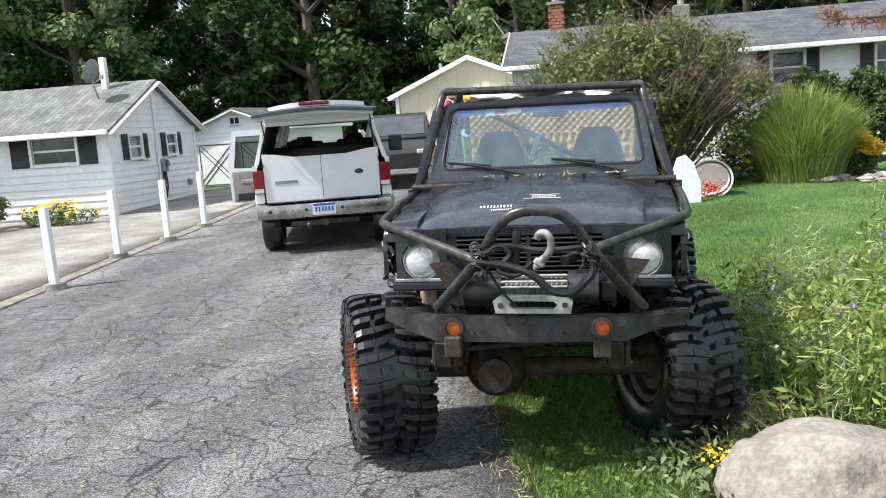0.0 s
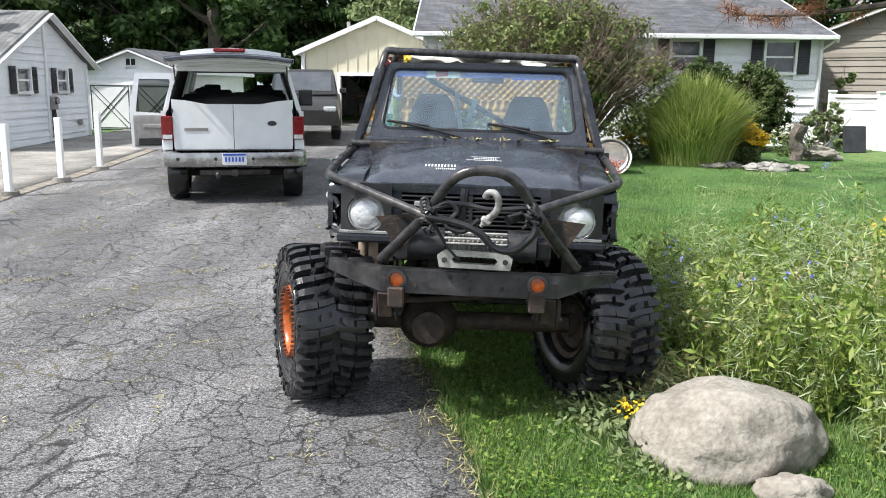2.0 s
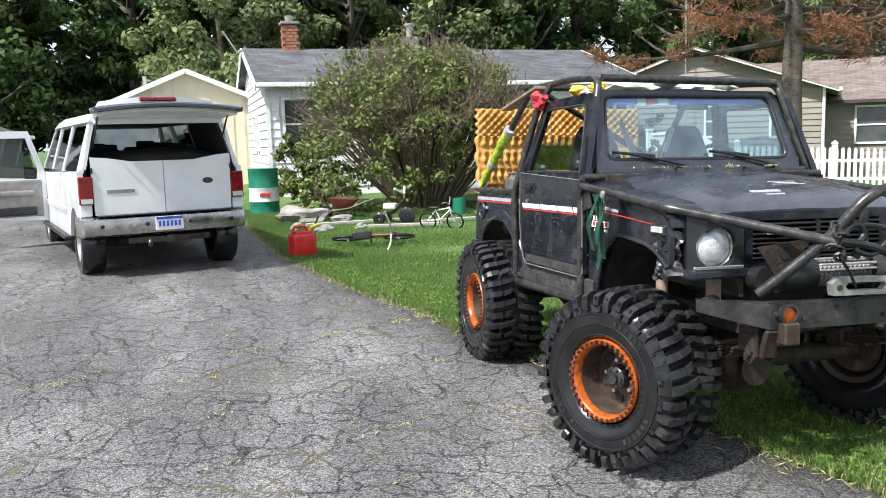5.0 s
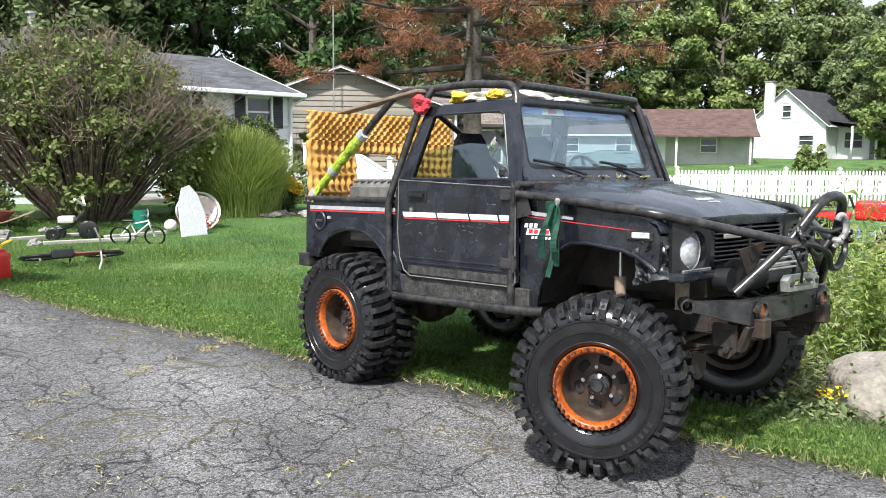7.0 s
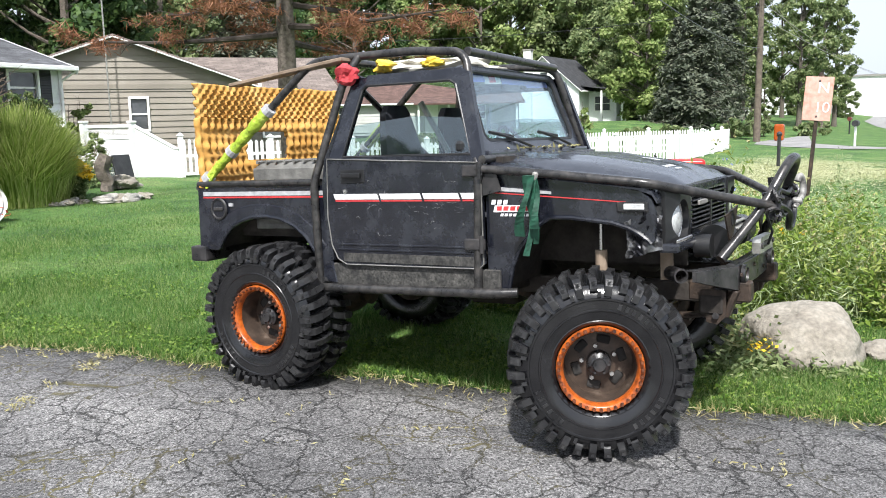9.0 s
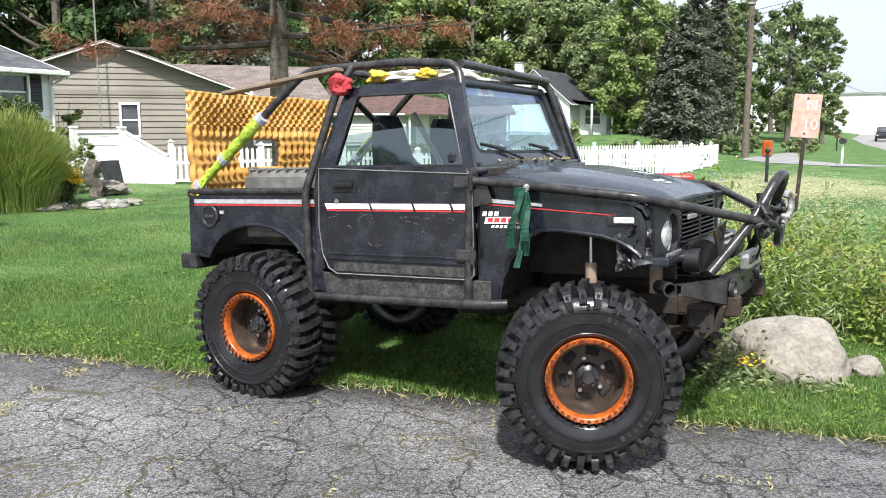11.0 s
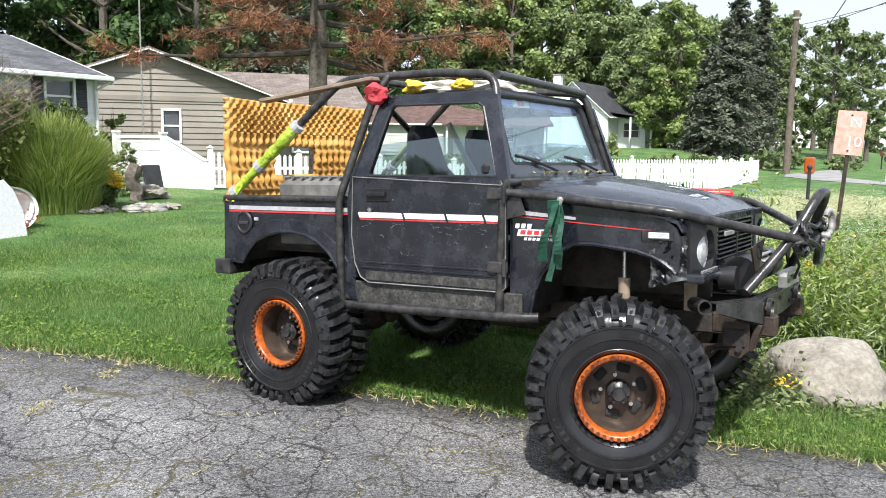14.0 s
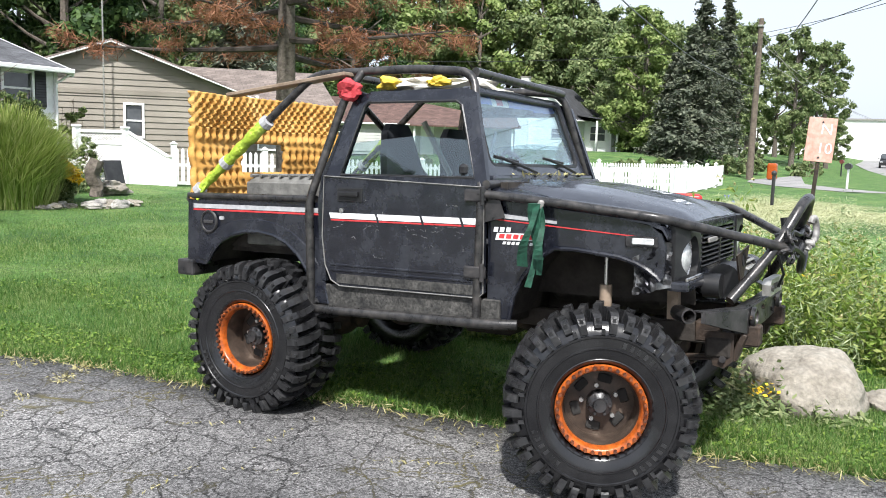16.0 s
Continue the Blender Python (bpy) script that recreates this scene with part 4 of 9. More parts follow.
def garage():
    H = thing("garage", pose(-6.55, 21.2, 0, 0, 0, 0), "cream metal-sided garage with an open bay", "garage")
    L, D, base, eave, ridge = 4.7, 6.0, 0.4, 2.72, 3.7
    x0, x1, top = 1.2, 2.62, 2.0
    for name, ring in (("front_wall", None),):
        b = bmesh.new()
        slab(b, [(0, base), (x0, base), (x0, top), (x1, top), (x1, base), (L, base), (L, eave), (L / 2, ridge), (0, eave)], 1, 0, 0.12)
        part(name, b, M_BEIGE, H)
    b = bmesh.new()
    box(b, (0.06, D / 2, (base + eave) / 2), (0.12, D, eave - base))
    box(b, (L - 0.06, D / 2, (base + eave) / 2), (0.12, D, eave - base))
    box(b, (L / 2, D - 0.06, (base + eave) / 2), (L, 0.12, eave - base))
    part("wall", b, M_TRIMWHITE, H)
    part("inner_floor", bx((L / 2, D / 2, base + 0.12), (L - 0.3, D - 0.2, 0.05)), M_CONCRETE, H)
    bm = bmesh.new()
    for s in (-1, 1):
        e = L / 2 + s * (L / 2 + 0.2)
        roof_panel(bm, [(e, -0.2, eave - 0.02), (e, D + 0.2, eave - 0.02), (L / 2, D + 0.2, ridge + 0.06), (L / 2, -0.2, ridge + 0.06)])
        a, c = Vector((e, -0.22, eave - 0.08)), Vector((L / 2, -0.22, ridge))
        rk = box(bmesh.new(), (a + c) / 2, ((c - a).length, 0.04, 0.13), turn(0, s * math.degrees(math.atan2(ridge - eave + 0.08, L / 2 + 0.2)), 0))
        part("rake_board", rk, M_TRIMWHITE, H)
    part("roof", bm, M_TRIMWHITE, H)
    for k in range(15):
        x = 0.16 + k * 0.31
        ztop = eave + (ridge - eave) * (1 - abs(x - L / 2) / (L / 2)) - 0.08
        zb = top + 0.1 if x0 - 0.05 < x < x1 + 0.05 else base
        part("batten", bx((x, -0.012, (zb + ztop) / 2), (0.03, 0.024, ztop - zb)), M_BEIGE, H)
    f = bmesh.new()
    for c, s in (((x0 - 0.05, -0.02, (base + top) / 2), (0.1, 0.06, top - base)), ((x1 + 0.05, -0.02, (base + top) / 2), (0.1, 0.06, top - base)), (((x0 + x1) / 2, -0.02, top + 0.05), (x1 - x0 + 0.2, 0.06, 0.1))):
        box(f, c, s)
    part("bay_frame", f, M_TRIMWHITE, H)
    part("corner_board", bx((0.05, -0.02, (base + eave) / 2), (0.12, 0.05, eave - base)), M_TRIMWHITE, H)
    part("flue", cyl(bmesh.new(), (1.0, 2.2, 2.9), (1.0, 2.2, 3.75), 0.06, 10), M_ALU, H)
    t = thing("workbench", pose(-4.6, 25.4, 0.55), "dim cluttered workbench at the back of the garage", "workbench")
    part("top", bx((0, 0, 0.8), (2.4, 0.6, 0.06)), M_WOODPLANK, t)
    for x in (-1.1, 1.1):
        part("leg", bx((x, 0, 0.4), (0.08, 0.5, 0.8)), M_WOODPLANK, t)


def tan_house():
    H = thing("house", pose(7.0, 19.85, 0, 0, 0, -36.9), "taupe clapboard house with white trim", "house")
    L, D, base, eave, ridge = 6.6, 9.0, 0.0, 2.72, 3.9
    gable_shell(H, L, D, base, eave, ridge, M_TAN, M_SHINGLEB, 0.35, "y")
    gt = lambda s: eave + (ridge - eave) * (1 - abs(s - L / 2) / (L / 2))
    ops = [(3.62, 4.02, 1.5, 2.3), (5.32, 5.72, 1.45, 2.35)]
    clapboards(H, (0, 0), (L, 0), base, ridge, 0.155, ops, M_TAN, gt)
    for s, z, w, h in ((3.62, 1.5, 0.4, 0.8), (5.32, 1.45, 0.4, 0.88)):
        wall_window(H, (s, -0.01, z), (1, 0), w, h, False)
    part("belt", bx((L / 2, -0.03, eave - 0.1), (L, 0.03, 0.12)), M_TAN, H)
    part("downspout", cyl(bmesh.new(), (L, -0.1, base), (L, -0.1, eave), 0.04, 8), M_TRIMWHITE, H)
    # wing to the right with its own roof
    b = bmesh.new()
    loft(b, [[(x, 3.0, base), (x, 9.5, base), (x, 9.5, 2.55), (x, 6.2, 3.75), (x, 3.0, 2.55)] for x in (L - 0.1, L + 3.1)])
    wing = part("wing", b, M_TAN, H, "taupe side wing with a long brown roof")
    b = bmesh.new()
    for e, m in ((2.6, 6.2), (9.9, 6.2)):
        roof_panel(b, [(L - 2.5, e, 2.42), (L + 3.4, e, 2.42), (L + 3.4, m, 3.85), (L - 2.5, m, 3.85)])
    part("wing_roof", b, M_SHINGLEB, wing)
    clapboards(H, (L, 2.98), (L + 3.1, 2.98), base, 2.55, 0.155, [(0.9, 1.75, 1.2, 2.2)], M_TAN)
    for s in (0.9,):
        wall_window(H, (L + s, 2.97, 1.2), (1, 0), 0.85, 1.0, False)
    mast = thing("antenna_mast", pose(9.2, 17.6, 0.0), "tall thin metal antenna mast beside the house", "antenna")
    part("mast", cyl(bmesh.new(), (0, 0, 0), (0, 0, 6.5), 0.02, 8), M_ALU, mast)
    part("base", bx((0, 0, 0.08), (0.2, 0.2, 0.16)), M_CONCRETE, mast)


def far_house():
    """A white cottage with a steep gable, a chimney against its wall and a small side porch."""
    H = thing("house", pose(54.6, 30.6, 1.2, 0, 0, -86), "white gabled cottage with a dark roof across the lawns", "house")
    L, D, base, eave, ridge = 5.8, 7.0, 0.0, 2.5, 5.0
    gable_shell(H, L, D, base, eave, ridge, M_SIDING, M_SHINGLEDARK, 0.3, "y")
    clapboards(H, (0, 0), (L, 0), base, ridge, 0.2, [(2.6, 3.3, 2.95, 3.85), (3.9, 5.0, 0.9, 1.7)], M_SIDING, lambda s: eave + (ridge - eave) * (1 - abs(s - L / 2) / (L / 2)))
    wall_window(H, (2.65, -0.03, 3.0), (1, 0), 0.6, 0.8, False)
    wall_window(H, (3.95, -0.03, 0.95), (1, 0), 1.0, 0.7, False)
    ch = part("chimney", bx((1.75, -0.25, 2.75), (0.6, 0.45, 5.5)), M_TRIMWHITE, H, "white painted chimney")
    part("cap", bx((1.75, -0.25, 5.53), (0.7, 0.55, 0.1)), M_CONCRETE, ch)
    b = bmesh.new()
    loft(b, [[(L, y, 0), (L + 2.2, y, 0), (L + 2.2, y, 2.0), (L, y, 2.35)] for y in (2.2, 5.0)])
    p = part("porch", b, M_SIDING, H, "small side porch")
    bm = bmesh.new()
    roof_panel(bm, [(L - 0.1, 0.6, 2.75), (L + 3.3, 0.6, 2.3), (L + 3.3, 5.2, 2.3), (L - 0.1, 5.2, 2.75)])
    part("porch_roof", bm, M_SHINGLEDARK, p)
    for x in (L + 1.5, L + 3.1):
        part("porch_post", bx((x, 0.75, 1.15), (0.14, 0.14, 2.3)), M_TRIMWHITE, p)
    wall_window(H, (L + 0.5, 2.18, 0.8), (1, 0), 1.2, 1.1, False)
    H2 = thing("house", pose(36.7, 34.5, 0.65, 0, 0, -54.4), "pale grey low house with a red-brown roof", "house")
    gable_shell(H2, 12.7, 6.5, 0, 2.1, 3.7, M_PALESIDING, M_SHINGLERED, 0.35, "x")
    clapboards(H2, (0, 0), (12.7, 0), 0.2, 2.05, 0.2, [(1.1, 2.1, 0.9, 1.8), (4.4, 5.4, 0.9, 1.8), (6.6, 7.5, 0.2, 2.0), (9.5, 10.7, 0.9, 1.8)], M_PALESIDING)
    for s in (1.15, 4.45, 9.6):
        wall_window(H2, (s, -0.02, 0.95), (1, 0), 0.9, 0.85, False)
    part("door", bx((7.05, -0.01, 1.0), (0.85, 0.06, 1.8)), M_TRIMWHITE, H2)
    for x in (6.2, 8.1, 12.4):
        part("porch_post", bx((x, -1.1, 1.0), (0.12, 0.12, 2.0)), M_TRIMWHITE, H2)
    bm = bmesh.new()
    roof_panel(bm, [(5.9, -1.4, 1.95), (12.9, -1.4, 1.95), (12.9, 0.0, 2.35), (5.9, 0.0, 2.35)])
    part("porch_roof", bm, M_SHINGLERED, H2)


main_house()
left_house()
shed()
garage()
tan_house()
far_house()


def warehouse():
    W = thing("warehouse", pose(150, 24, 0, 0, 0, 8), "long low white warehouse on the horizon", "warehouse")
    part("wall", bx((0, 0, 3.4), (18, 60, 6.8)), M_TRIMWHITE, W)
    part("roof", bx((0, 0, 6.95), (18.5, 60.5, 0.3)), M_GREYPL, W)
    for k in range(3):
        part("dock_door", bx((-9.02, -16 + 14 * k, 1.8), (0.1, 3.4, 3.4)), M_GREYPL, W)


warehouse()


# ---- fences ----
def picket_fence(name, pts, label, height=0.92):
    F = thing(name, None, label, "fence")
    picket = None
    post = None
    for a, b in zip(pts, pts[1:]):
        a, b = Vector((*a, 0)), Vector((*b, 0))
        d = (b - a)
        n = int(d.length / 0.135)
        rz = math.degrees(math.atan2(d.y, d.x))
        for zz in (0.25, 0.68):
            m1, m2 = a + Vector((0, 0, ground_z(a.x, a.y) + zz)), b + Vector((0, 0, ground_z(b.x, b.y) + zz))
            part("rail", bx((m1 + m2) / 2, ((m2 - m1).length, 0.035, 0.07), turn(0, 0, rz)), M_TRIMWHITE, F)
        for k in range(n):
            p = a + d * (k + 0.5) / n
            g = ground_z(p.x, p.y)
            if picket is None:
                bm = slab(bmesh.new(), [(-0.038, 0.05), (0.038, 0.05), (0.038, height - 0.05), (0, height), (-0.038, height - 0.05)], 1, -0.035, -0.018)
                picket = part("picket", bm, M_TRIMWHITE, F)
                ob = picket
            else:
                ob = picket.copy()
                scene.collection.objects.link(ob)
            ob.matrix_basis = pose(p.x, p.y, g, 0, 0, rz)
        for k in range(int(d.length / 2.2) + 1):
            p = a + d * min(1.0, k * 2.2 / d.length)
            if post is None:
                bm = bx((0, 0, (height + 0.08) / 2), (0.12, 0.12, height + 0.08))
                loft(bm, [[(-0.08, -0.08, height + 0.08), (0.08, -0.08, height + 0.08), (0.08, 0.08, height + 0.08), (-0.08, 0.08, height + 0.08)], [(-0.01, -0.01, height + 0.15), (0.01, -0.01, height + 0.15), (0.01, 0.01, height + 0.15), (-0.01, 0.01, height + 0.15)]])
                post = part("post", bm, M_TRIMWHITE, F)
                ob = post
            else:
                ob = post.copy()
                scene.collection.objects.link(ob)
            ob.matrix_basis = pose(p.x, p.y, ground_z(p.x, p.y), 0, 0, rz)
    return F


picket_fence("fence", [(9.05, 14.8), (22.8, 7.1), (33.5, 8.2)], "white picket fence along the neighbouring lawn")
picket_fence("fence", [(24.5, 16.5), (34.0, 9.2)], "farther white picket fence", 0.9)


def vinyl_fence():
    F = thing("fence", None, "white vinyl fence with a lattice top", "fence")
    a, b, c = Vector((7.35, 16.05, 0)), Vector((8.2, 15.45, 0)), Vector((9.0, 14.85, 0))
    for p, h in ((a, 1.3), (b, 1.3), (c, 0.68)):
        g = ground_z(p.x, p.y)
        bm = bx((p.x, p.y, g + h / 2), (0.13, 0.13, h))
        box(bm, (p.x, p.y, g + h + 0.02), (0.17, 0.17, 0.05), None, 0.01)
        part("post", bm, M_TRIMWHITE, F)
    g = 0.36
    d = (b - a)
    rz = math.degrees(math.atan2(d.y, d.x))
    m = (a + b) / 2
    part("panel", bx((m.x, m.y, g + 0.5), (d.length, 0.04, 0.9), turn(0, 0, rz)), M_TRIMWHITE, F)
    for z in (0.97, 1.24):
        part("rail", bx((m.x, m.y, g + z), (d.length, 0.07, 0.07), turn(0, 0, rz)), M_TRIMWHITE, F)
    lat = bmesh.new()
    n = 18
    for k in range(n):
        p = a + d * (k + 0.5) / n
        for s in (45, -45):
            box(lat, (p.x, p.y, g + 1.1), (0.3, 0.012, 0.018), turn(0, 0, rz) @ turn(0, s, 0))
    part("lattice", lat, M_TRIMWHITE, F)
    bm = bmesh.new()
    d2 = (c - b).normalized()
    nrm = Vector((-d2.y, d2.x, 0)) * 0.02
    ring = [b + Vector((0, 0, 0.34)), c + Vector((0, 0, 0.34)), c + Vector((0, 0, 1.0)), b + Vector((0, 0, 1.62))]
    loft(bm, [[p - nrm for p in ring], [p + nrm for p in ring]])
    part("sloping_panel", bm, M_TRIMWHITE, F)
    bm = tube(bmesh.new(), [b + Vector((0, 0, 1.63)), c + Vector((0, 0, 1.01))], 0.05, 4)
    part("sloping_rail", bm, M_TRIMWHITE, F)


vinyl_fence()


# ---- trees ----
def trunk_mesh(bm, pts, r0, r1, seg=8):
    n = len(pts)
    tube(bm, pts, r0, seg, radii=[r0 + (r1 - r0) * (k / (n - 1)) ** 0.8 for k in range(n)])


def broadleaf(name, height, spread, seed, leaf_m, label, low=0.18, clumps=46, per=150, size=0.3, x=0, y=0, narrow=1.0):
    """A tapered trunk with limbs and a crown of leaf clumps with gaps."""
    rng = np.random.default_rng(seed)
    rnd = random.Random(seed)
    T = thing(name, pose(x, y, ground_z(x, y)), label, "tree")
    bm = bmesh.new()
    lean = [rnd.uniform(-0.3, 0.3) for _ in range(2)]
    path = [(lean[0] * t * t, lean[1] * t * t, height * 0.8 * t) for t in (0, 0.15, 0.35, 0.6, 0.85, 1)]
    trunk_mesh(bm, path, height * 0.022, height * 0.006)
    cl = []
    for k in range(clumps):
        t = low + (0.98 - low) * (k + rnd.random()) / clumps
        prof = (math.sin(math.pi * min(1, (t - low) / (1 - low) * 0.86 + 0.14)) ** 0.65) * narrow
        a = rnd.uniform(0, math.tau)
        rad = spread * prof * rnd.uniform(0.35, 1.0)
        r = spread * rnd.uniform(0.13, 0.27)
        c = (math.cos(a) * rad, math.sin(a) * rad, height * t)
        cl.append((*c, r))
        if k % 3 == 0:
            z0 = max(height * 0.1, c[2] - rad * 0.7)
            trunk_mesh(bm, [(0, 0, min(z0, height * 0.75)), (c[0] * 0.5, c[1] * 0.5, z0 + (c[2] - z0) * 0.4), c], height * 0.007, height * 0.002, 5)
    part("trunk", bm, M_BARK, T, smooth=True)
    v, f = clump_cloud(rng, cl, per, size)
    np_mesh("crown", v, f, leaf_m, T)
    return T


def spruce(name, height, spread, seed, label, x, y, start=0.08):
    rng = np.random.default_rng(seed)
    rnd = random.Random(seed)
    T = thing(name, pose(x, y, ground_z(x, y)), label, "tree")
    bm = bmesh.new()
    trunk_mesh(bm, [(0, 0, 0), (0, 0, height * 0.5), (0, 0, height)], height * 0.02, 0.02)
    cs, ns = [], []
    for k in range(150):
        t = start + (1 - start) * (k + rnd.random()) / 150
        a = rnd.uniform(0, math.tau)
        ln = spread * (1.02 - t) ** 0.85 * rnd.uniform(0.75, 1.1)
        d = np.array([math.cos(a), math.sin(a), -0.28])
        z = height * t
        if k % 4 == 0:
            trunk_mesh(bm, [(0, 0, z), tuple(d * ln * 0.6 + (0, 0, z)), tuple(d * ln + (0, 0, z + 0.08 * ln))], 0.05, 0.012, 4)
        n = int(50 + 90 * ln / spread)
        s = rng.uniform(0.1, 1.0, n)
        p = d * (ln * s)[:, None] + np.array([0, 0, z]) + rng.normal(0, 1, (n, 3)) * np.array([0.2, 0.2, 0.12]) * (0.4 + ln * 0.35)
        p[:, 2] -= 0.12 * s * ln
        cs.append(p)
        ns.append(np.tile((d[0] * 0.4, d[1] * 0.4, 1.0), (n, 1)))
    part("trunk", bm, M_BARK, T, smooth=True)
    v, f = leaf_quads(rng, np.concatenate(cs), np.concatenate(ns), 0.17, 0.4, 0.45)
    np_mesh("crown", v, f, M_NEEDLE, T)
    return T


def woods():
    rnd = random.Random(11)
    kinds = [broadleaf("tree", 13, 3.6, 21, M_LEAFDARK, "tall dark-leaved tree in the woods behind the houses", 0.1, 95, 260, 0.15, -16, 31),
             broadleaf("tree", 15, 4.2, 22, M_LEAFDARK, "tall dark-leaved tree in the woods behind the houses", 0.06, 100, 260, 0.155, -7, 33),
             broadleaf("tree", 12, 3.4, 23, M_LEAFMID, "bushy green tree at the edge of the woods", 0.04, 90, 260, 0.14, 1.5, 30)]
    spots = [(-28, 30, 1), (-22, 26, 0), (-26, 20, 1), (-19.5, 24, 2), (-12, 28.5, 1), (-13, 36, 0), (-3.5, 30, 0), (4.5, 35, 1), (-20, 38, 1), (-2, 38, 1), (9, 31, 0), (13, 35, 1), (18, 33, 2), (22, 39, 1), (15, 28, 0), (-32, 40, 0), (-8, 42, 1), (28, 40, 0), (33, 37, 1), (8, 41, 1), (-36, 26, 0), (-30, 46, 1), (-23, 47, 0), (-11, 48, 1), (-5, 46, 1), (3, 39, 0), (6, 47, 1), (12, 44, 0), (18, 45, 1), (-18, 33, 0), (-9, 36, 0), (-24, 33, 0), (-1, 34, 2), (-14, 32, 2), (5, 30, 2), (24, 46, 0), (11, 37, 2), (52, 44, 1), (45, 47, 0), (68, 44, 1), (84, 41, 0), (38, 48, 1), (31, 46, 0), (92, 36, 1), (20, 29, 2), (-16, 43, 1), (1, 44, 0)]
    for x, y, k in spots:
        copy_thing(kinds[k], pose(x, y, ground_z(x, y), 0, 0, rnd.uniform(0, 360)) @ Matrix.Diagonal((1, 1, 1, 1)))["group"] = "woods behind the houses"
    for k in kinds:
        k["group"] = "woods behind the houses"
    # the bright maple between garage and house
    broadleaf("tree", 8.2, 3.2, 31, M_LEAFMID, "broad bright green tree behind the garage", 0.1, 95, 260, 0.12, -3.2, 26.5)
    # far lawns
    far = [broadleaf("tree", 9.5, 3.4, 41, M_LEAFMID, "full green deciduous tree across the lawns", 0.04, 90, 300, 0.15, 61.0, 23.8),
           broadleaf("tree", 10.5, 3.2, 42, M_LEAFLIGHT, "light green deciduous tree across the lawns", 0.05, 90, 300, 0.15, 56.0, 20.0),
           broadleaf("tree", 11.5, 2.6, 43, M_LEAFMID, "slim tall tree with an open crown", 0.2, 70, 110, 0.15, 70.5, 12.0, 0.75)]
    for x, y, k, size in [(65.9, 27.7, 0, 1.0), (72.3, 32.9, 0, 1.55), (72.9, 36.5, 1, 1.6), (69.5, 38.6, 0, 1.6), (64.6, 39.1, 1, 1.5), (64.5, 43.2, 0, 1.6), (60.8, 45.0, 1, 1.5), (57.2, 46.5, 0, 1.6), (53.1, 48.4, 1, 1.5), (48.9, 49.9, 0, 1.6), (43.4, 49.7, 1, 1.4), (81.9, 30.6, 2, 1.3), (84.0, 33.5, 2, 1.35), (84.5, 29.4, 2, 1.3), (71.7, 23.5, 0, 1.2), (76.8, 20.5, 0, 1.2), (71.5, 16.8, 2, 0.95), (83.4, 18.6, 2, 1.15), (84.8, 21.2, 2, 1.25), (74.7, 11.0, 2, 0.95), (80.8, 10.8, 2, 1.0), (88.9, 17.0, 2, 1.1), (103.8, 18.7, 0, 0.55), (114.6, 14.4, 0, 0.5), (103.2, 21.9, 0, 0.65), (86.7, 25.6, 2, 1.2), (87.9, 37.3, 2, 1.4), (94.2, 15.5, 1, 0.45)]:
        copy_thing(far[k], pose(x, y, ground_z(x, y), 0, 0, rnd.uniform(0, 360)) @ Matrix.Diagonal((size, size, size, 1)))["group"] = "trees across the lawns"
    for k in far:
        k["group"] = "trees across the lawns"
    spruce("spruce", 8.6, 3.0, 51, "full dark blue-green spruce with drooping boughs", 51.3, 15.0)
    spruce("spruce", 13.6, 2.9, 52, "tall dark spruce with drooping boughs", 59.1, 16.7)
    spruce("spruce", 17.5, 3.2, 53, "tall narrow dark spruce", 76.6, 33.0)
    spruce("spruce", 12.0, 2.7, 54, "tall narrow dark spruce behind the lawns", 20.5, 24.5)
    spruce("spruce", 7.0, 2.2, 55, "low dark spruce before the taller ones", 52.9, 16.7)
    spruce("spruce", 12.5, 2.6, 56, "dark spruce behind the utility pole", 63.4, 16.1)


woods()


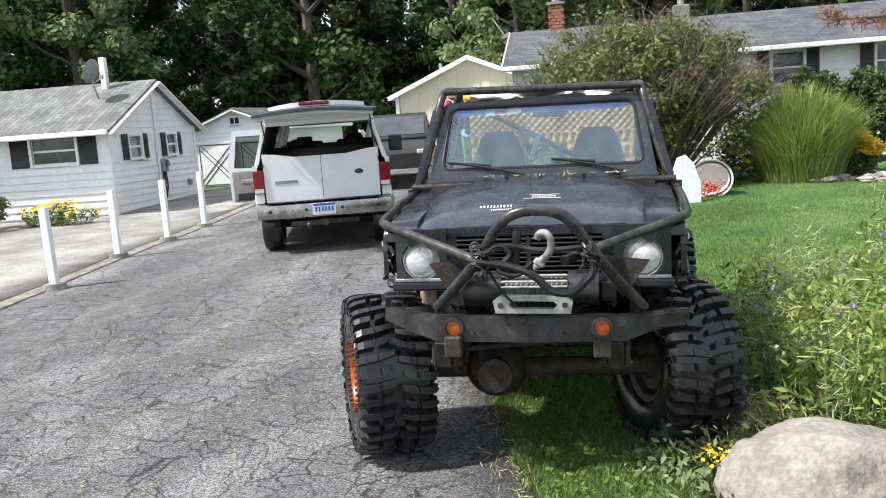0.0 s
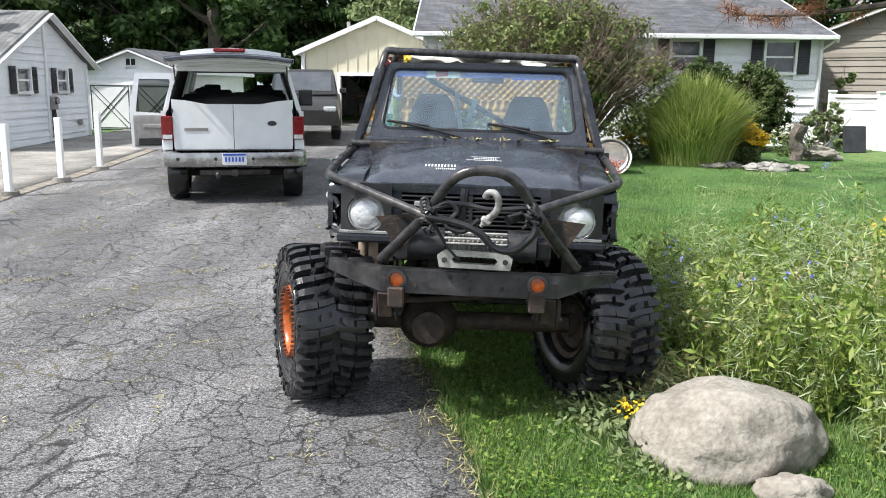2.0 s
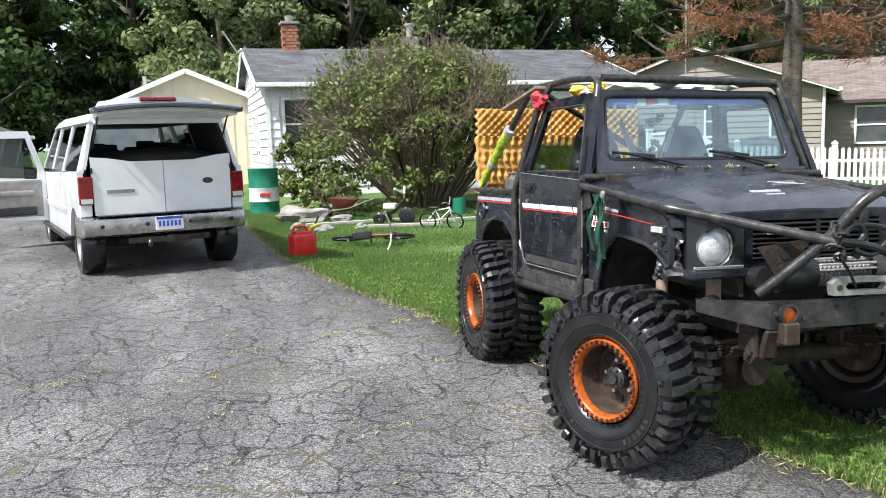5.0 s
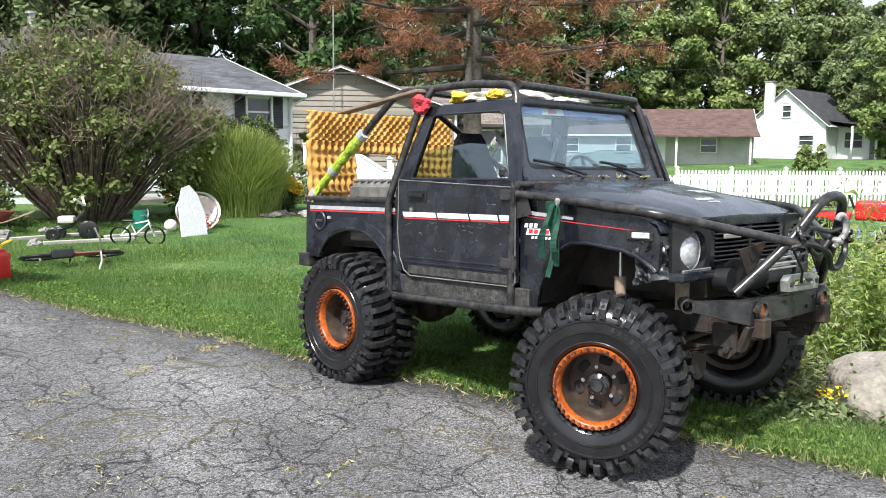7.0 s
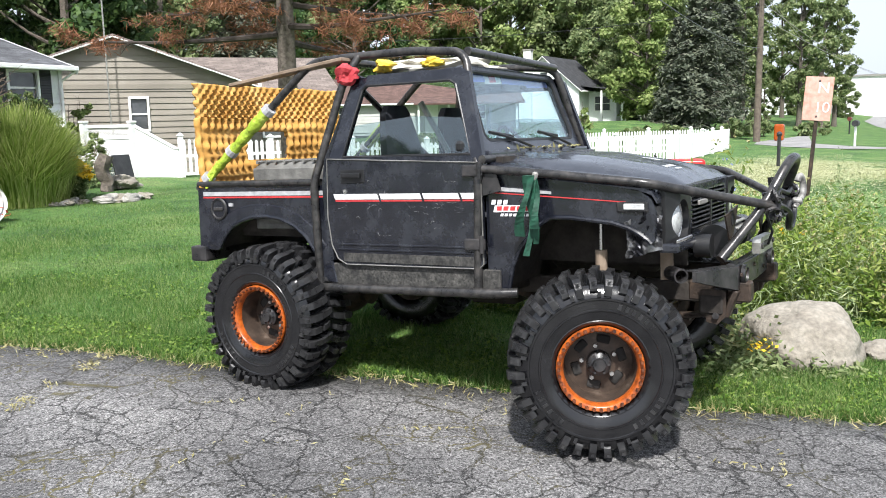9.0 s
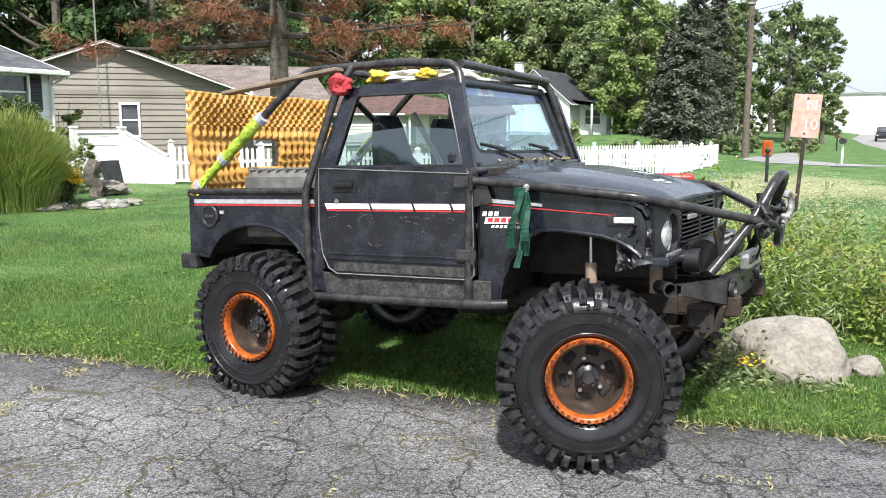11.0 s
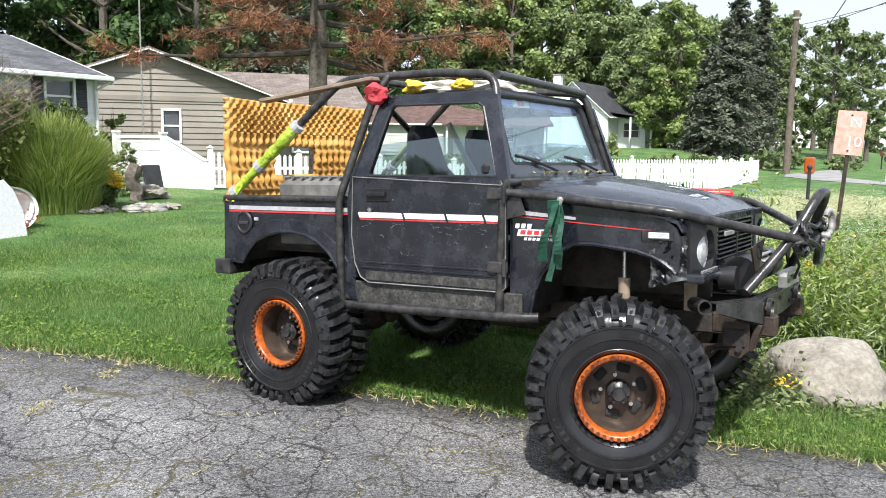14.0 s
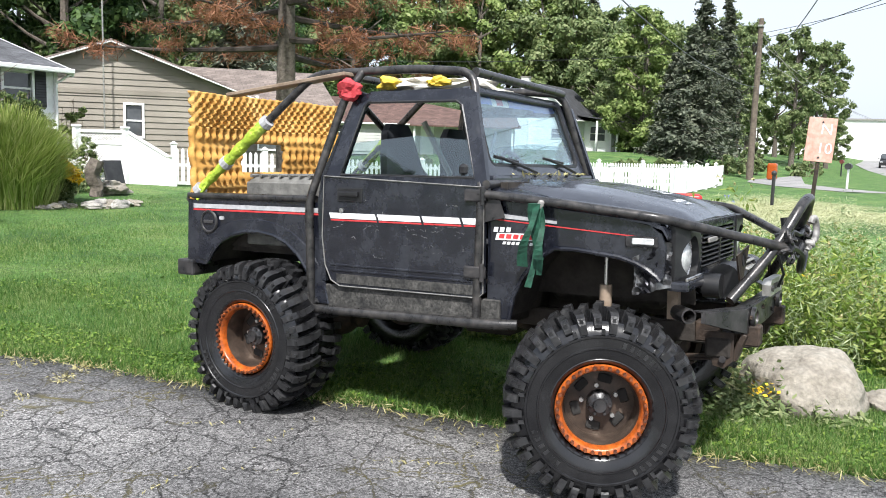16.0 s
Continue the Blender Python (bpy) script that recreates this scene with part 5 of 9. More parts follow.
def dead_pine():
    """The half-dead pine on the lawn, with bare lower limbs and rust-brown needles."""
    rng = np.random.default_rng(61)
    rnd = random.Random(61)
    x, y = 5.9, 8.25
    T = thing("pine_tree", pose(x, y, ground_z(x, y) - 0.05), "dying pine with bare limbs and rust-brown needles", "tree")
    bm = bmesh.new()
    trunk_mesh(bm, [(0, 0, 0), (0.02, 0, 0.25), (0.0, 0.02, 2.0), (0.03, 0.03, 4.0), (0.05, 0.0, 6.5), (0.05, 0, 9.0)], 0.24, 0.07, 14)
    part("trunk", bm, M_BARK, T, smooth=True)
    limbs = bmesh.new()
    cs, ns = [], []
    for k in range(44):
        t = k / 44
        z = 2.75 + 5.2 * t
        a = k * 2.399 + rnd.uniform(-0.3, 0.3)
        ln = (3.7 - 2.0 * t) * rnd.uniform(0.75, 1.1)
        d = Vector((math.cos(a), math.sin(a), 0))
        side = Vector((-d.y, d.x, 0))
        pts = []
        for s in (0, 0.2, 0.4, 0.6, 0.8, 1.0):
            pts.append(Vector((0, 0, z)) + d * ln * s + side * 0.25 * math.sin(s * 5 + k) * s + Vector((0, 0, -0.35 * s * ln * 0.3 + 0.3 * s * s * ln * 0.35)))
        trunk_mesh(limbs, pts, 0.062 - 0.025 * t, 0.01, 6)
        for j in range(17):
            s = rnd.uniform(0.25, 1.0)
            i = min(4, int(s * 5))
            p = pts[i].lerp(pts[i + 1], s * 5 - i)
            q = p + (d * rnd.uniform(0.1, 0.5) + side * rnd.choice((-1, 1)) * rnd.uniform(0.25, 0.75)) * (0.5 + 0.5 * rnd.random()) * (1.1 - 0.3 * t) + Vector((0, 0, rnd.uniform(-0.25, 0.15)))
            mid = p.lerp(q, 0.5) + Vector((0, 0, rnd.uniform(-0.06, 0.1)))
            trunk_mesh(limbs, [p, mid, q], 0.012, 0.003, 4)
            if rnd.random() < (0.42 + 0.45 * t):
                n = 130
                u = rng.uniform(0.2, 1.05, n)[:, None]
                pp = np.array(p) * (1 - u) + np.array(q) * u + rng.normal(0, 0.07, (n, 3))
                cs.append(pp)
                ns.append(rng.normal(0, 1, (n, 3)))
    part("branching", limbs, M_LIMB, T, "bare grey-brown limbs", True)
    v, f = leaf_quads(rng, np.concatenate(cs), np.concatenate(ns), 0.085, 0.07, 0.5)
    np_mesh("needles", v, f, M_DEADNEEDLE, T)


dead_pine()


def shrub(name, c, s, seed, leaf_m, label, clumps=40, per=120, size=0.06, stems=40, rot=0, bare=0.0):
    """Many stems fanning from the ground under a shell of leaf clumps."""
    rng = np.random.default_rng(seed)
    rnd = random.Random(seed)
    x, y = c
    T = thing(name, pose(x, y, ground_z(x, y), 0, 0, rot), label, "shrub")
    bm = bmesh.new()
    for k in range(stems):
        a, e = rnd.uniform(0, math.tau), rnd.uniform(0.15, 1.0)
        tip = Vector((math.cos(a) * s[0] * e * 1.0, math.sin(a) * s[1] * e * 1.0, s[2] * (0.25 + 0.72 * (1 - 0.55 * e * e)) * rnd.uniform(0.75, 1.02)))
        base = Vector((math.cos(a) * 0.2 * s[0] * e, math.sin(a) * 0.2 * s[1] * e, 0))
        mid = base.lerp(tip, 0.5) + Vector((rnd.uniform(-0.1, 0.1), rnd.uniform(-0.1, 0.1), 0.08 * s[2]))
        trunk_mesh(bm, [base, mid, tip], 0.012 * s[2] ** 0.5, 0.004, 4)
        for j in range(4):
            p = mid.lerp(tip, rnd.random())
            q = p + Vector((rnd.uniform(-1, 1), rnd.uniform(-1, 1), rnd.uniform(-0.1, 1))) * 0.16 * s[2] ** 0.7
            trunk_mesh(bm, [p, q], 0.005, 0.002, 3)
    part("branching", bm, M_TWIG, T, "bare brown stems")
    cl = []
    for k in range(clumps):
        a = rnd.uniform(0, math.tau)
        u = rnd.uniform(0.02, 1)
        el = math.acos(1 - u)
        rr = rnd.uniform(0.62, 1.0) * (1 + 0.28 * noise.noise((math.cos(a) * 1.4 + seed, math.sin(a) * 1.4, u * 1.6)))
        z = s[2] * (0.12 + 0.82 * math.cos(el) * rr)
        if bare and z < s[2] * bare and rnd.random() < 0.8:
            continue
        cl.append((math.cos(a) * math.sin(el) * s[0] * rr * 0.9, math.sin(a) * math.sin(el) * s[1] * rr * 0.9, max(0.1, z), min(s) * rnd.uniform(0.13, 0.26)))
    v, f = clump_cloud(rng, cl, per, size, 0.6)
    v[:, 2] = np.maximum(v[:, 2], 0.02)
    np_mesh("leaves", v, f, leaf_m, T)
    return T


shrub("lilac_bush", (0.78, 12.6), (2.75, 2.2, 3.5), 71, M_LEAFLILAC, "huge overgrown lilac bush, leafy above bare brown stems", 430, 120, 0.048, 900, 0, 0.45)
shrub("shrub", (-1.35, 13.9), (0.95, 0.9, 1.75), 72, M_LEAFLILAC, "green leafy shrub by the house wall", 60, 110, 0.05, 26)
shrub("shrub", (4.25, 15.0), (1.0, 0.8, 2.15), 73, M_YEW, "dense dark green yew shrub against the house", 420, 120, 0.035, 20)
shrub("shrub", (5.4, 15.2), (0.95, 0.75, 2.1), 74, M_YEW, "dense dark green yew shrub against the house", 440, 120, 0.035, 20)
shrub("shrub", (-12.6, 10.0), (1.3, 0.9, 1.25), 75, M_LEAFMID, "rounded dark green shrub by the neighbouring house", 60, 130, 0.05, 20)
shrub("shrub", (6.95, 15.5), (0.7, 0.5, 1.15), 76, M_LEAFMID, "small green shrub beside the white fence", 40, 110, 0.05, 16)
shrub("shrub", (7.75, 16.9), (0.45, 0.4, 2.0), 77, M_LEAFLIGHT, "yellow-green shrub beside the house", 40, 100, 0.06, 16)
shrub("shrub", (-1.1, 11.9), (0.85, 0.6, 0.75), 78, M_LEAFLIGHT, "low pale-flowered hydrangea beside the stones", 40, 120, 0.05, 16)
shrub("shrub", (33.2, 15.3), (0.9, 0.9, 2.3), 79, M_LEAFLIGHT, "light green shrub before the white cottage", 40, 90, 0.12, 12)
for k, (x, y, w, h) in enumerate(((36.0, 13.3, 1.2, 0.9), (40.6, 13.0, 1.3, 0.9), (45.5, 11.0, 1.2, 1.3), (48.5, 10.7, 1.0, 1.6), (50, 10.4, 0.9, 1.8), (55, 8.2, 1.5, 1.1), (26.5, 20.5, 2.2, 1.1), (22.5, 20.0, 1.6, 0.8))):
    shrub("shrub", (x, y), (w, w * 0.9, h), 80 + k, M_LEAFMID, "trimmed green shrub on the far lawns", 30, 80, 0.13, 8)["group"] = "shrubs on the far lawns"


def grass_tuft(name, c, r, h, n, seed, label, material=None, droop=0.5):
    """A fountain of long blades."""
    rng = np.random.default_rng(seed)
    x, y = c
    a = rng.uniform(0, math.tau, n)
    e = np.sqrt(rng.uniform(0, 1, n))
    ln = h * rng.uniform(0.5, 1.1, n)
    base = np.stack([np.cos(a) * r * 0.75 * e, np.sin(a) * r * 0.75 * e, np.zeros(n)], 1)
    b = a + rng.normal(0, 0.7, n)
    out = np.stack([np.cos(b), np.sin(b), np.zeros(n)], 1) * (r * (0.1 + 0.38 * e * rng.uniform(0.2, 1.3, n)))[:, None]
    side = np.stack([-np.sin(a), np.cos(a), np.zeros(n)], 1) * 0.008
    up = np.array([0, 0, 1.0])
    p0 = base
    p1 = base + out * 0.4 + up * (ln * 0.5)[:, None]
    p2 = base + out * 0.85 + up * (ln * (0.9 - 0.3 * e * e))[:, None]
    p3 = base + out * 1.3 + up * (ln * (1.05 - 0.75 * droop * e * e))[:, None]
    v = np.stack([p0 - side, p0 + side, p1 - side, p1 + side, p2 - side * 0.8, p2 + side * 0.8, p3 - side * 0.2, p3 + side * 0.2], 1).reshape(-1, 3)
    i = np.arange(n)[:, None] * 8
    f = np.concatenate([i + np.array([0, 1, 3, 2]), i + np.array([2, 3, 5, 4]), i + np.array([4, 5, 7, 6])])
    T = thing(name, pose(x, y, ground_z(x, y)), label, "ornamental grass")
    np_mesh("blades", v, f, material or M_REED, T)
    return T


grass_tuft("ornamental_grass", (3.52, 12.3), 1.0, 1.6, 7500, 91, "tall fountain of ornamental grass in the garden bed")


def flower_patch(name, c, r, h, n, seed, petal_m, label, petal=0.035, leaf_m=None):
    rng = np.random.default_rng(seed)
    x, y = c
    T = thing(name, pose(x, y, ground_z(x, y)), label, "flowers")
    a, e = rng.uniform(0, math.tau, n), np.sqrt(rng.uniform(0, 1, n))
    tip = np.stack([np.cos(a) * e * r[0], np.sin(a) * e * r[1], h * (1 - 0.45 * e**2) * rng.uniform(0.75, 1.05, n)], 1)
    cs = np.repeat(tip, 6, 0) + rng.normal(0, petal * 0.7, (n * 6, 3)) * (1, 1, 0.5)
    v, f = leaf_quads(rng, cs, np.tile((0, -0.4, 1.0), (n * 6, 1)), petal, 0.6, 0.4)
    tagged(np_mesh("bloom", v, f, petal_m, T), kind="stuff")
    m = n * 14
    k = rng.integers(0, n, m)
    u = rng.uniform(0.05, 0.9, m)[:, None]
    cl = tip[k] * np.concatenate([0.65 + 0.35 * u, 0.65 + 0.35 * u, u], 1) + rng.normal(0, 0.03, (m, 3))
    v, f = leaf_quads(rng, cl, np.tile((0, 0, 1.0), (m, 1)), 0.06, 0.35, 0.8)
    v[:, 2] = np.maximum(v[:, 2], 0.0)
    np_mesh("foliage", v, f, leaf_m or M_LEAFMID, T)
    return T


flower_patch("yellow_flowers", (4.48, 12.55), (0.5, 0.4), 0.85, 320, 101, M_GOLD, "clump of yellow black-eyed daisies in bloom", 0.05)
flower_patch("yellow_flowers", (2.5, 12.5), (0.35, 0.3), 0.75, 40, 102, M_GOLD, "few yellow daisies beside the tall grass", 0.045)
flower_patch("flowers", (5.9, 14.0), (0.6, 0.4), 0.7, 40, 103, M_PALEBAG, "pale seed heads and herbs in the stone bed", 0.03)
flower_patch("flowers", (-10.9, 10.6), (1.0, 0.35), 0.55, 60, 104, M_GOLD, "border of low flowers along the neighbouring house", 0.04)

# ---- the lifted off-road vehicle ----
TRUCK = thing("off_road_vehicle", pose(0.002, 0, -0.008, -2, 1.1, 2), "battered black lifted off-roader with an external tube cage", "off-road vehicle")


def arc(c, r, a0, a1, n=10):
    return [(c[0] + r * math.cos(radians(a0 + (a1 - a0) * k / n)), c[1] + r * math.sin(radians(a0 + (a1 - a0) * k / n))) for k in range(n + 1)]


def build_wheel(centre, steer, seed, side, size):
    """Side -1: the outer face looks to -x. The tyre has two rows of staggered lugs, the rim a bolted orange bead ring."""
    rnd = random.Random(seed)
    m = pose(*centre, 0, 0, steer) @ (pose(0, 0, 0, 0, 0, 180) if side < 0 else Matrix.Identity(4)) @ Matrix.Diagonal((0.96, size, size, 1))
    R = 0.414
    prof = [(0.205, 0.15), (0.222, 0.176), (0.236, 0.186), (0.24, 0.184), (0.27, 0.197), (0.285, 0.199), (0.288, 0.2035), (0.294, 0.2035), (0.297, 0.2), (0.338, 0.2), (0.341, 0.204), (0.35, 0.204), (0.353, 0.199), (0.39, 0.188), (0.41, 0.165), (R - 0.006, 0.13), (R, 0.05), (R, -0.05), (R - 0.006, -0.13), (0.41, -0.165), (0.39, -0.188), (0.345, -0.2), (0.27, -0.197), (0.222, -0.176), (0.205, -0.15)]
    w = part("wheel", lathe(bmesh.new(), prof, 56, None, True), M_RUBBER, TRUCK, "huge knobby mud tyre on an orange-ringed rim", True)
    w.matrix_basis = m
    lugs = bmesh.new()
    n = 36
    for k in range(n):
        for sgn in (-1, 1):
            a = (k + (0.5 if sgn > 0 else 0)) * math.tau / n
            jitter = rnd.uniform(-0.006, 0.006)
            ring = lambda r, x, da: Vector((x, r * math.cos(a + da), r * math.sin(a + da)))
            # an inner block near the middle, and a shoulder block that runs down over the sidewall
            long = k % 2 == 0
            inner = ((0.01 if long else 0.03, 0.405, 0.45, 0.038, 0.03), (0.05, 0.405, 0.455, 0.044, 0.012), (0.098 if long else 0.085, 0.41, 0.455, 0.045, 0.0))
            outer = ((0.104 if long else 0.112, 0.405, 0.456, 0.047, -0.004), (0.168, 0.39, 0.45, 0.05, -0.012), (0.198, 0.38, 0.437, 0.048, -0.015), (0.211 if long else 0.206, 0.362 if long else 0.388, 0.405, 0.046, -0.015))
            for rows in (inner, outer):
                secs = []
                for x, lo, hi, half, sl in rows:
                    q, hi = sl * 1.6, hi + jitter
                    secs.append([ring(lo, x * sgn, q - half), ring(hi, x * sgn, q - half * 0.86), ring(hi, x * sgn, q + half * 0.86), ring(lo, x * sgn, q + half)])
                loft(lugs, secs)
            # a raised square stud on the shoulder
            box(lugs, ring(0.424, 0.2 * sgn, -0.022), (0.02, 0.016, 0.014), turn(math.degrees(a - 0.022), 0, 0))
            if k % 2 == 0:
                a += math.tau / n / 2
                box(lugs, ring(0.37, 0.203 * sgn, 0), (0.012, 0.026, 0.016), turn(math.degrees(a), 0, 0))
    part("tread", lugs, M_LUG, w, "staggered worn tread lugs")
    # raised lettering bars and rings on the sidewall
    for a0 in (200, 300, 40):
        bars = bmesh.new()
        for k in range(6):
            a = radians(a0 + k * 6.5)
            box(bars, (0.2, 0.318 * math.cos(a), 0.318 * math.sin(a)), (0.008, 0.026, 0.016), turn(math.degrees(a), 0, 0))
        part("sidewall_lettering", bars, M_LUG, w)
    rim = [(0.206, 0.165), (0.2, 0.172), (0.182, 0.168), (0.176, 0.14), (0.17, 0.05), (0.165, 0.02), (0.06, 0.035), (0.055, 0.03), (0.001, 0.03), (0.001, 0.0), (0.16, -0.02), (0.18, -0.15), (0.21, -0.165)]
    r = part("rim", lathe(bmesh.new(), rim, 40), M_RIM, w, "rusty brown steel rim", True)
    ringp = [(0.212, 0.168), (0.212, 0.18), (0.208, 0.185), (0.191, 0.183), (0.184, 0.176), (0.176, 0.15), (0.176, 0.14)]
    part("bead_ring", lathe(bmesh.new(), ringp, 48, None, True), M_RING, w, "orange bead-lock ring", True)
    first = None
    for k in range(36):
        a = k * math.tau / 36
        if first is None:
            first = part("bolt", cyl(bmesh.new(), (0, 0, 0), (0.02, 0, 0), 0.0098, 7, 0.008), M_BOLT, w)
            b = first
        else:
            b = first.copy()
            scene.collection.objects.link(b)
        b.matrix_basis = pose(0.185, 0.199 * math.cos(a), 0.199 * math.sin(a))
    # slots are dark blocks on the rim face, their shade coloured in
    for k in range(6):
        a = k * math.tau / 6 + 0.3
        m2 = pose(0.026, 0.115 * math.cos(a), 0.115 * math.sin(a), math.degrees(a), 0, 0)
        part("slot_shade", bx(m2.translation, (0.014, 0.045, 0.068), turn(math.degrees(a), 0, 0), 0.012, 2), M_DARK, w)
    hub = lathe(bmesh.new(), [(0.001, 0.115), (0.03, 0.115), (0.034, 0.1), (0.045, 0.095), (0.058, 0.085), (0.062, 0.03)], 24)
    for k in range(6):
        a = k * math.tau / 6
        cyl(hub, (0.085, 0.045 * math.cos(a), 0.045 * math.sin(a)), (0.104, 0.045 * math.cos(a), 0.045 * math.sin(a)), 0.007, 6)
    part("hub", hub, M_STEEL, w, "locking hub with bolts", True)
    for k in range(5):
        a = k * math.tau / 5 + 0.5
        part("lug_nut", cyl(bmesh.new(), (0.03, 0.085 * math.cos(a), 0.085 * math.sin(a)), (0.055, 0.085 * math.cos(a), 0.085 * math.sin(a)), 0.011, 6), M_CHROME, w)
    part("brake_drum", lathe(bmesh.new(), [(0.001, -0.06), (0.12, -0.06), (0.15, -0.07), (0.155, -0.12), (0.14, -0.135), (0.001, -0.135)], 28), M_RUST, w, "rusty brake disc and backing plate", True)


for c, st, sd, side, size in (((-0.83, 0.04, 0.43), 24, 1, -1, 0.955), ((0.69, 0.17, 0.462), 24, 2, 1, 0.95), ((-0.81, 2.08, 0.512), 0, 3, -1, 0.95), ((0.79, 2.08, 0.54), 0, 4, 1, 0.95)):
    build_wheel(c, st, sd, side, size)


def axle(y, z, diff_x, name):
    bm = bmesh.new()
    cyl(bm, (-0.62, y, z), (0.62, y, z), 0.052, 16)
    ball(bm, (diff_x, y, z), (0.165, 0.16, 0.155), 3)
    cyl(bm, (diff_x, y - 0.15, z), (diff_x, y - 0.19, z), 0.09, 12)
    for s in (-1, 1):
        cyl(bm, (s * 0.56, y, z), (s * 0.66, y, z), 0.075, 14)
        cyl(bm, (s * 0.6, y, z - 0.12), (s * 0.6, y, z + 0.12), 0.04, 10)
    return part(name, bm, M_RUST, TRUCK, "greasy rusty axle housing", True)


axle(0.014, 0.455, -0.22, "front_axle").matrix_basis = pose(0.0, 0.06, 0, 0, 0, 4)
axle(2.01, 0.57, -0.2, "rear_axle")
part("tie_rod", tube(bmesh.new(), [(-0.6, 0.24, 0.53), (0.55, 0.28, 0.53)], 0.018, 8), M_STEEL, TRUCK)
part("drag_link", tube(bmesh.new(), [(-0.5, -0.12, 0.585), (0.35, -0.2, 0.68)], 0.016, 8), M_RUST, TRUCK)
for s in (-1, 1):
    for y0 in (0.014, 2.01):
        z0 = 0.57 if y0 < 1 else 0.66
        bm = bmesh.new()
        for k in range(4):
            ln = 0.48 - 0.09 * k
            pts = [(s * 0.4, y0 + ln * t, z0 - 0.014 * k + 0.05 * (t * ln / 0.48) ** 2) for t in (-1, -0.6, -0.2, 0.2, 0.6, 1)]
            prev = None
            loft(bm, [[(p[0] - 0.028, p[1], p[2]), (p[0] + 0.028, p[1], p[2]), (p[0] + 0.028, p[1], p[2] + 0.011), (p[0] - 0.028, p[1], p[2] + 0.011)] for p in pts])
        part("leaf_spring", bm, M_RUST, TRUCK)
        part("shackle", bx((s * 0.4, y0 - 0.5, z0 + 0.09), (0.07, 0.03, 0.14), turn(20, 0, 0), 0.005), M_RUST, TRUCK)
        part("u_bolt", bx((s * 0.4, y0, z0 - 0.02), (0.09, 0.12, 0.1), None, 0.01), M_RUST, TRUCK)
    sh = part("shock_absorber", cyl(bmesh.new(), (s * 0.6, 0.1, 0.62), (s * 0.6, 0.1, 0.93), 0.03, 12), M_WOODPLANK, TRUCK, "tan mud-caked shock absorber", True)
    part("shock_rod", cyl(bmesh.new(), (s * 0.6, 0.1, 0.9), (s * 0.6, 0.1, 1.12), 0.009, 8), M_CHROME, sh)
    part("frame_rail", bx((s * 0.34, 1.12, 0.7), (0.07, 3.3, 0.1), None, 0.008), M_UNDER, TRUCK)
    part("frame_horn", bx((s * 0.34, -0.42, 0.71), (0.08, 0.3, 0.1), None, 0.008), M_RUST, TRUCK)
for y in (0.25, 1.1, 2.6):
    part("cross_member", bx((0, y, 0.7), (0.66, 0.07, 0.08), None, 0.006), M_UNDER, TRUCK)
tc = bx((0.05, 1.0, 0.62), (0.3, 0.34, 0.22), None, 0.03)
ball(tc, (0.05, 0.62, 0.72), (0.16, 0.4, 0.14), 2)
part("transfer_case", tc, M_UNDER, TRUCK, "", True)
part("drive_shaft", tube(bmesh.new(), [(-0.2, 1.83, 0.57), (0.0, 1.15, 0.62)], 0.03, 10), M_RUST, TRUCK)
part("front_drive_shaft", tube(bmesh.new(), [(-0.22, 0.15, 0.47), (-0.05, 0.85, 0.6)], 0.025, 10), M_RUST, TRUCK)
part("exhaust", tube(bmesh.new(), [(0.3, 0.4, 0.72), (0.3, 1.4, 0.66), (0.42, 1.7, 0.74), (0.42, 2.7, 0.78)], 0.03, 10, 0.1), M_RUST, TRUCK)
eng = bx((0, 0.22, 0.98), (0.5, 0.62, 0.42), None, 0.03)
box(eng, (0.05, 0.25, 1.22), (0.3, 0.4, 0.12), None, 0.03)
part("engine", eng, M_UNDER, TRUCK, "dark greasy engine block")
part("firewall", bx((0, 0.63, 1.05), (1.3, 0.05, 0.72)), M_UNDER, TRUCK)
part("floor_pan", bx((0, 1.15, 0.76), (1.34, 1.05, 0.05)), M_UNDER, TRUCK)
part("bed_floor", bx((0, 2.22, 0.98), (1.2, 1.05, 0.04)), M_UNDER, TRUCK)


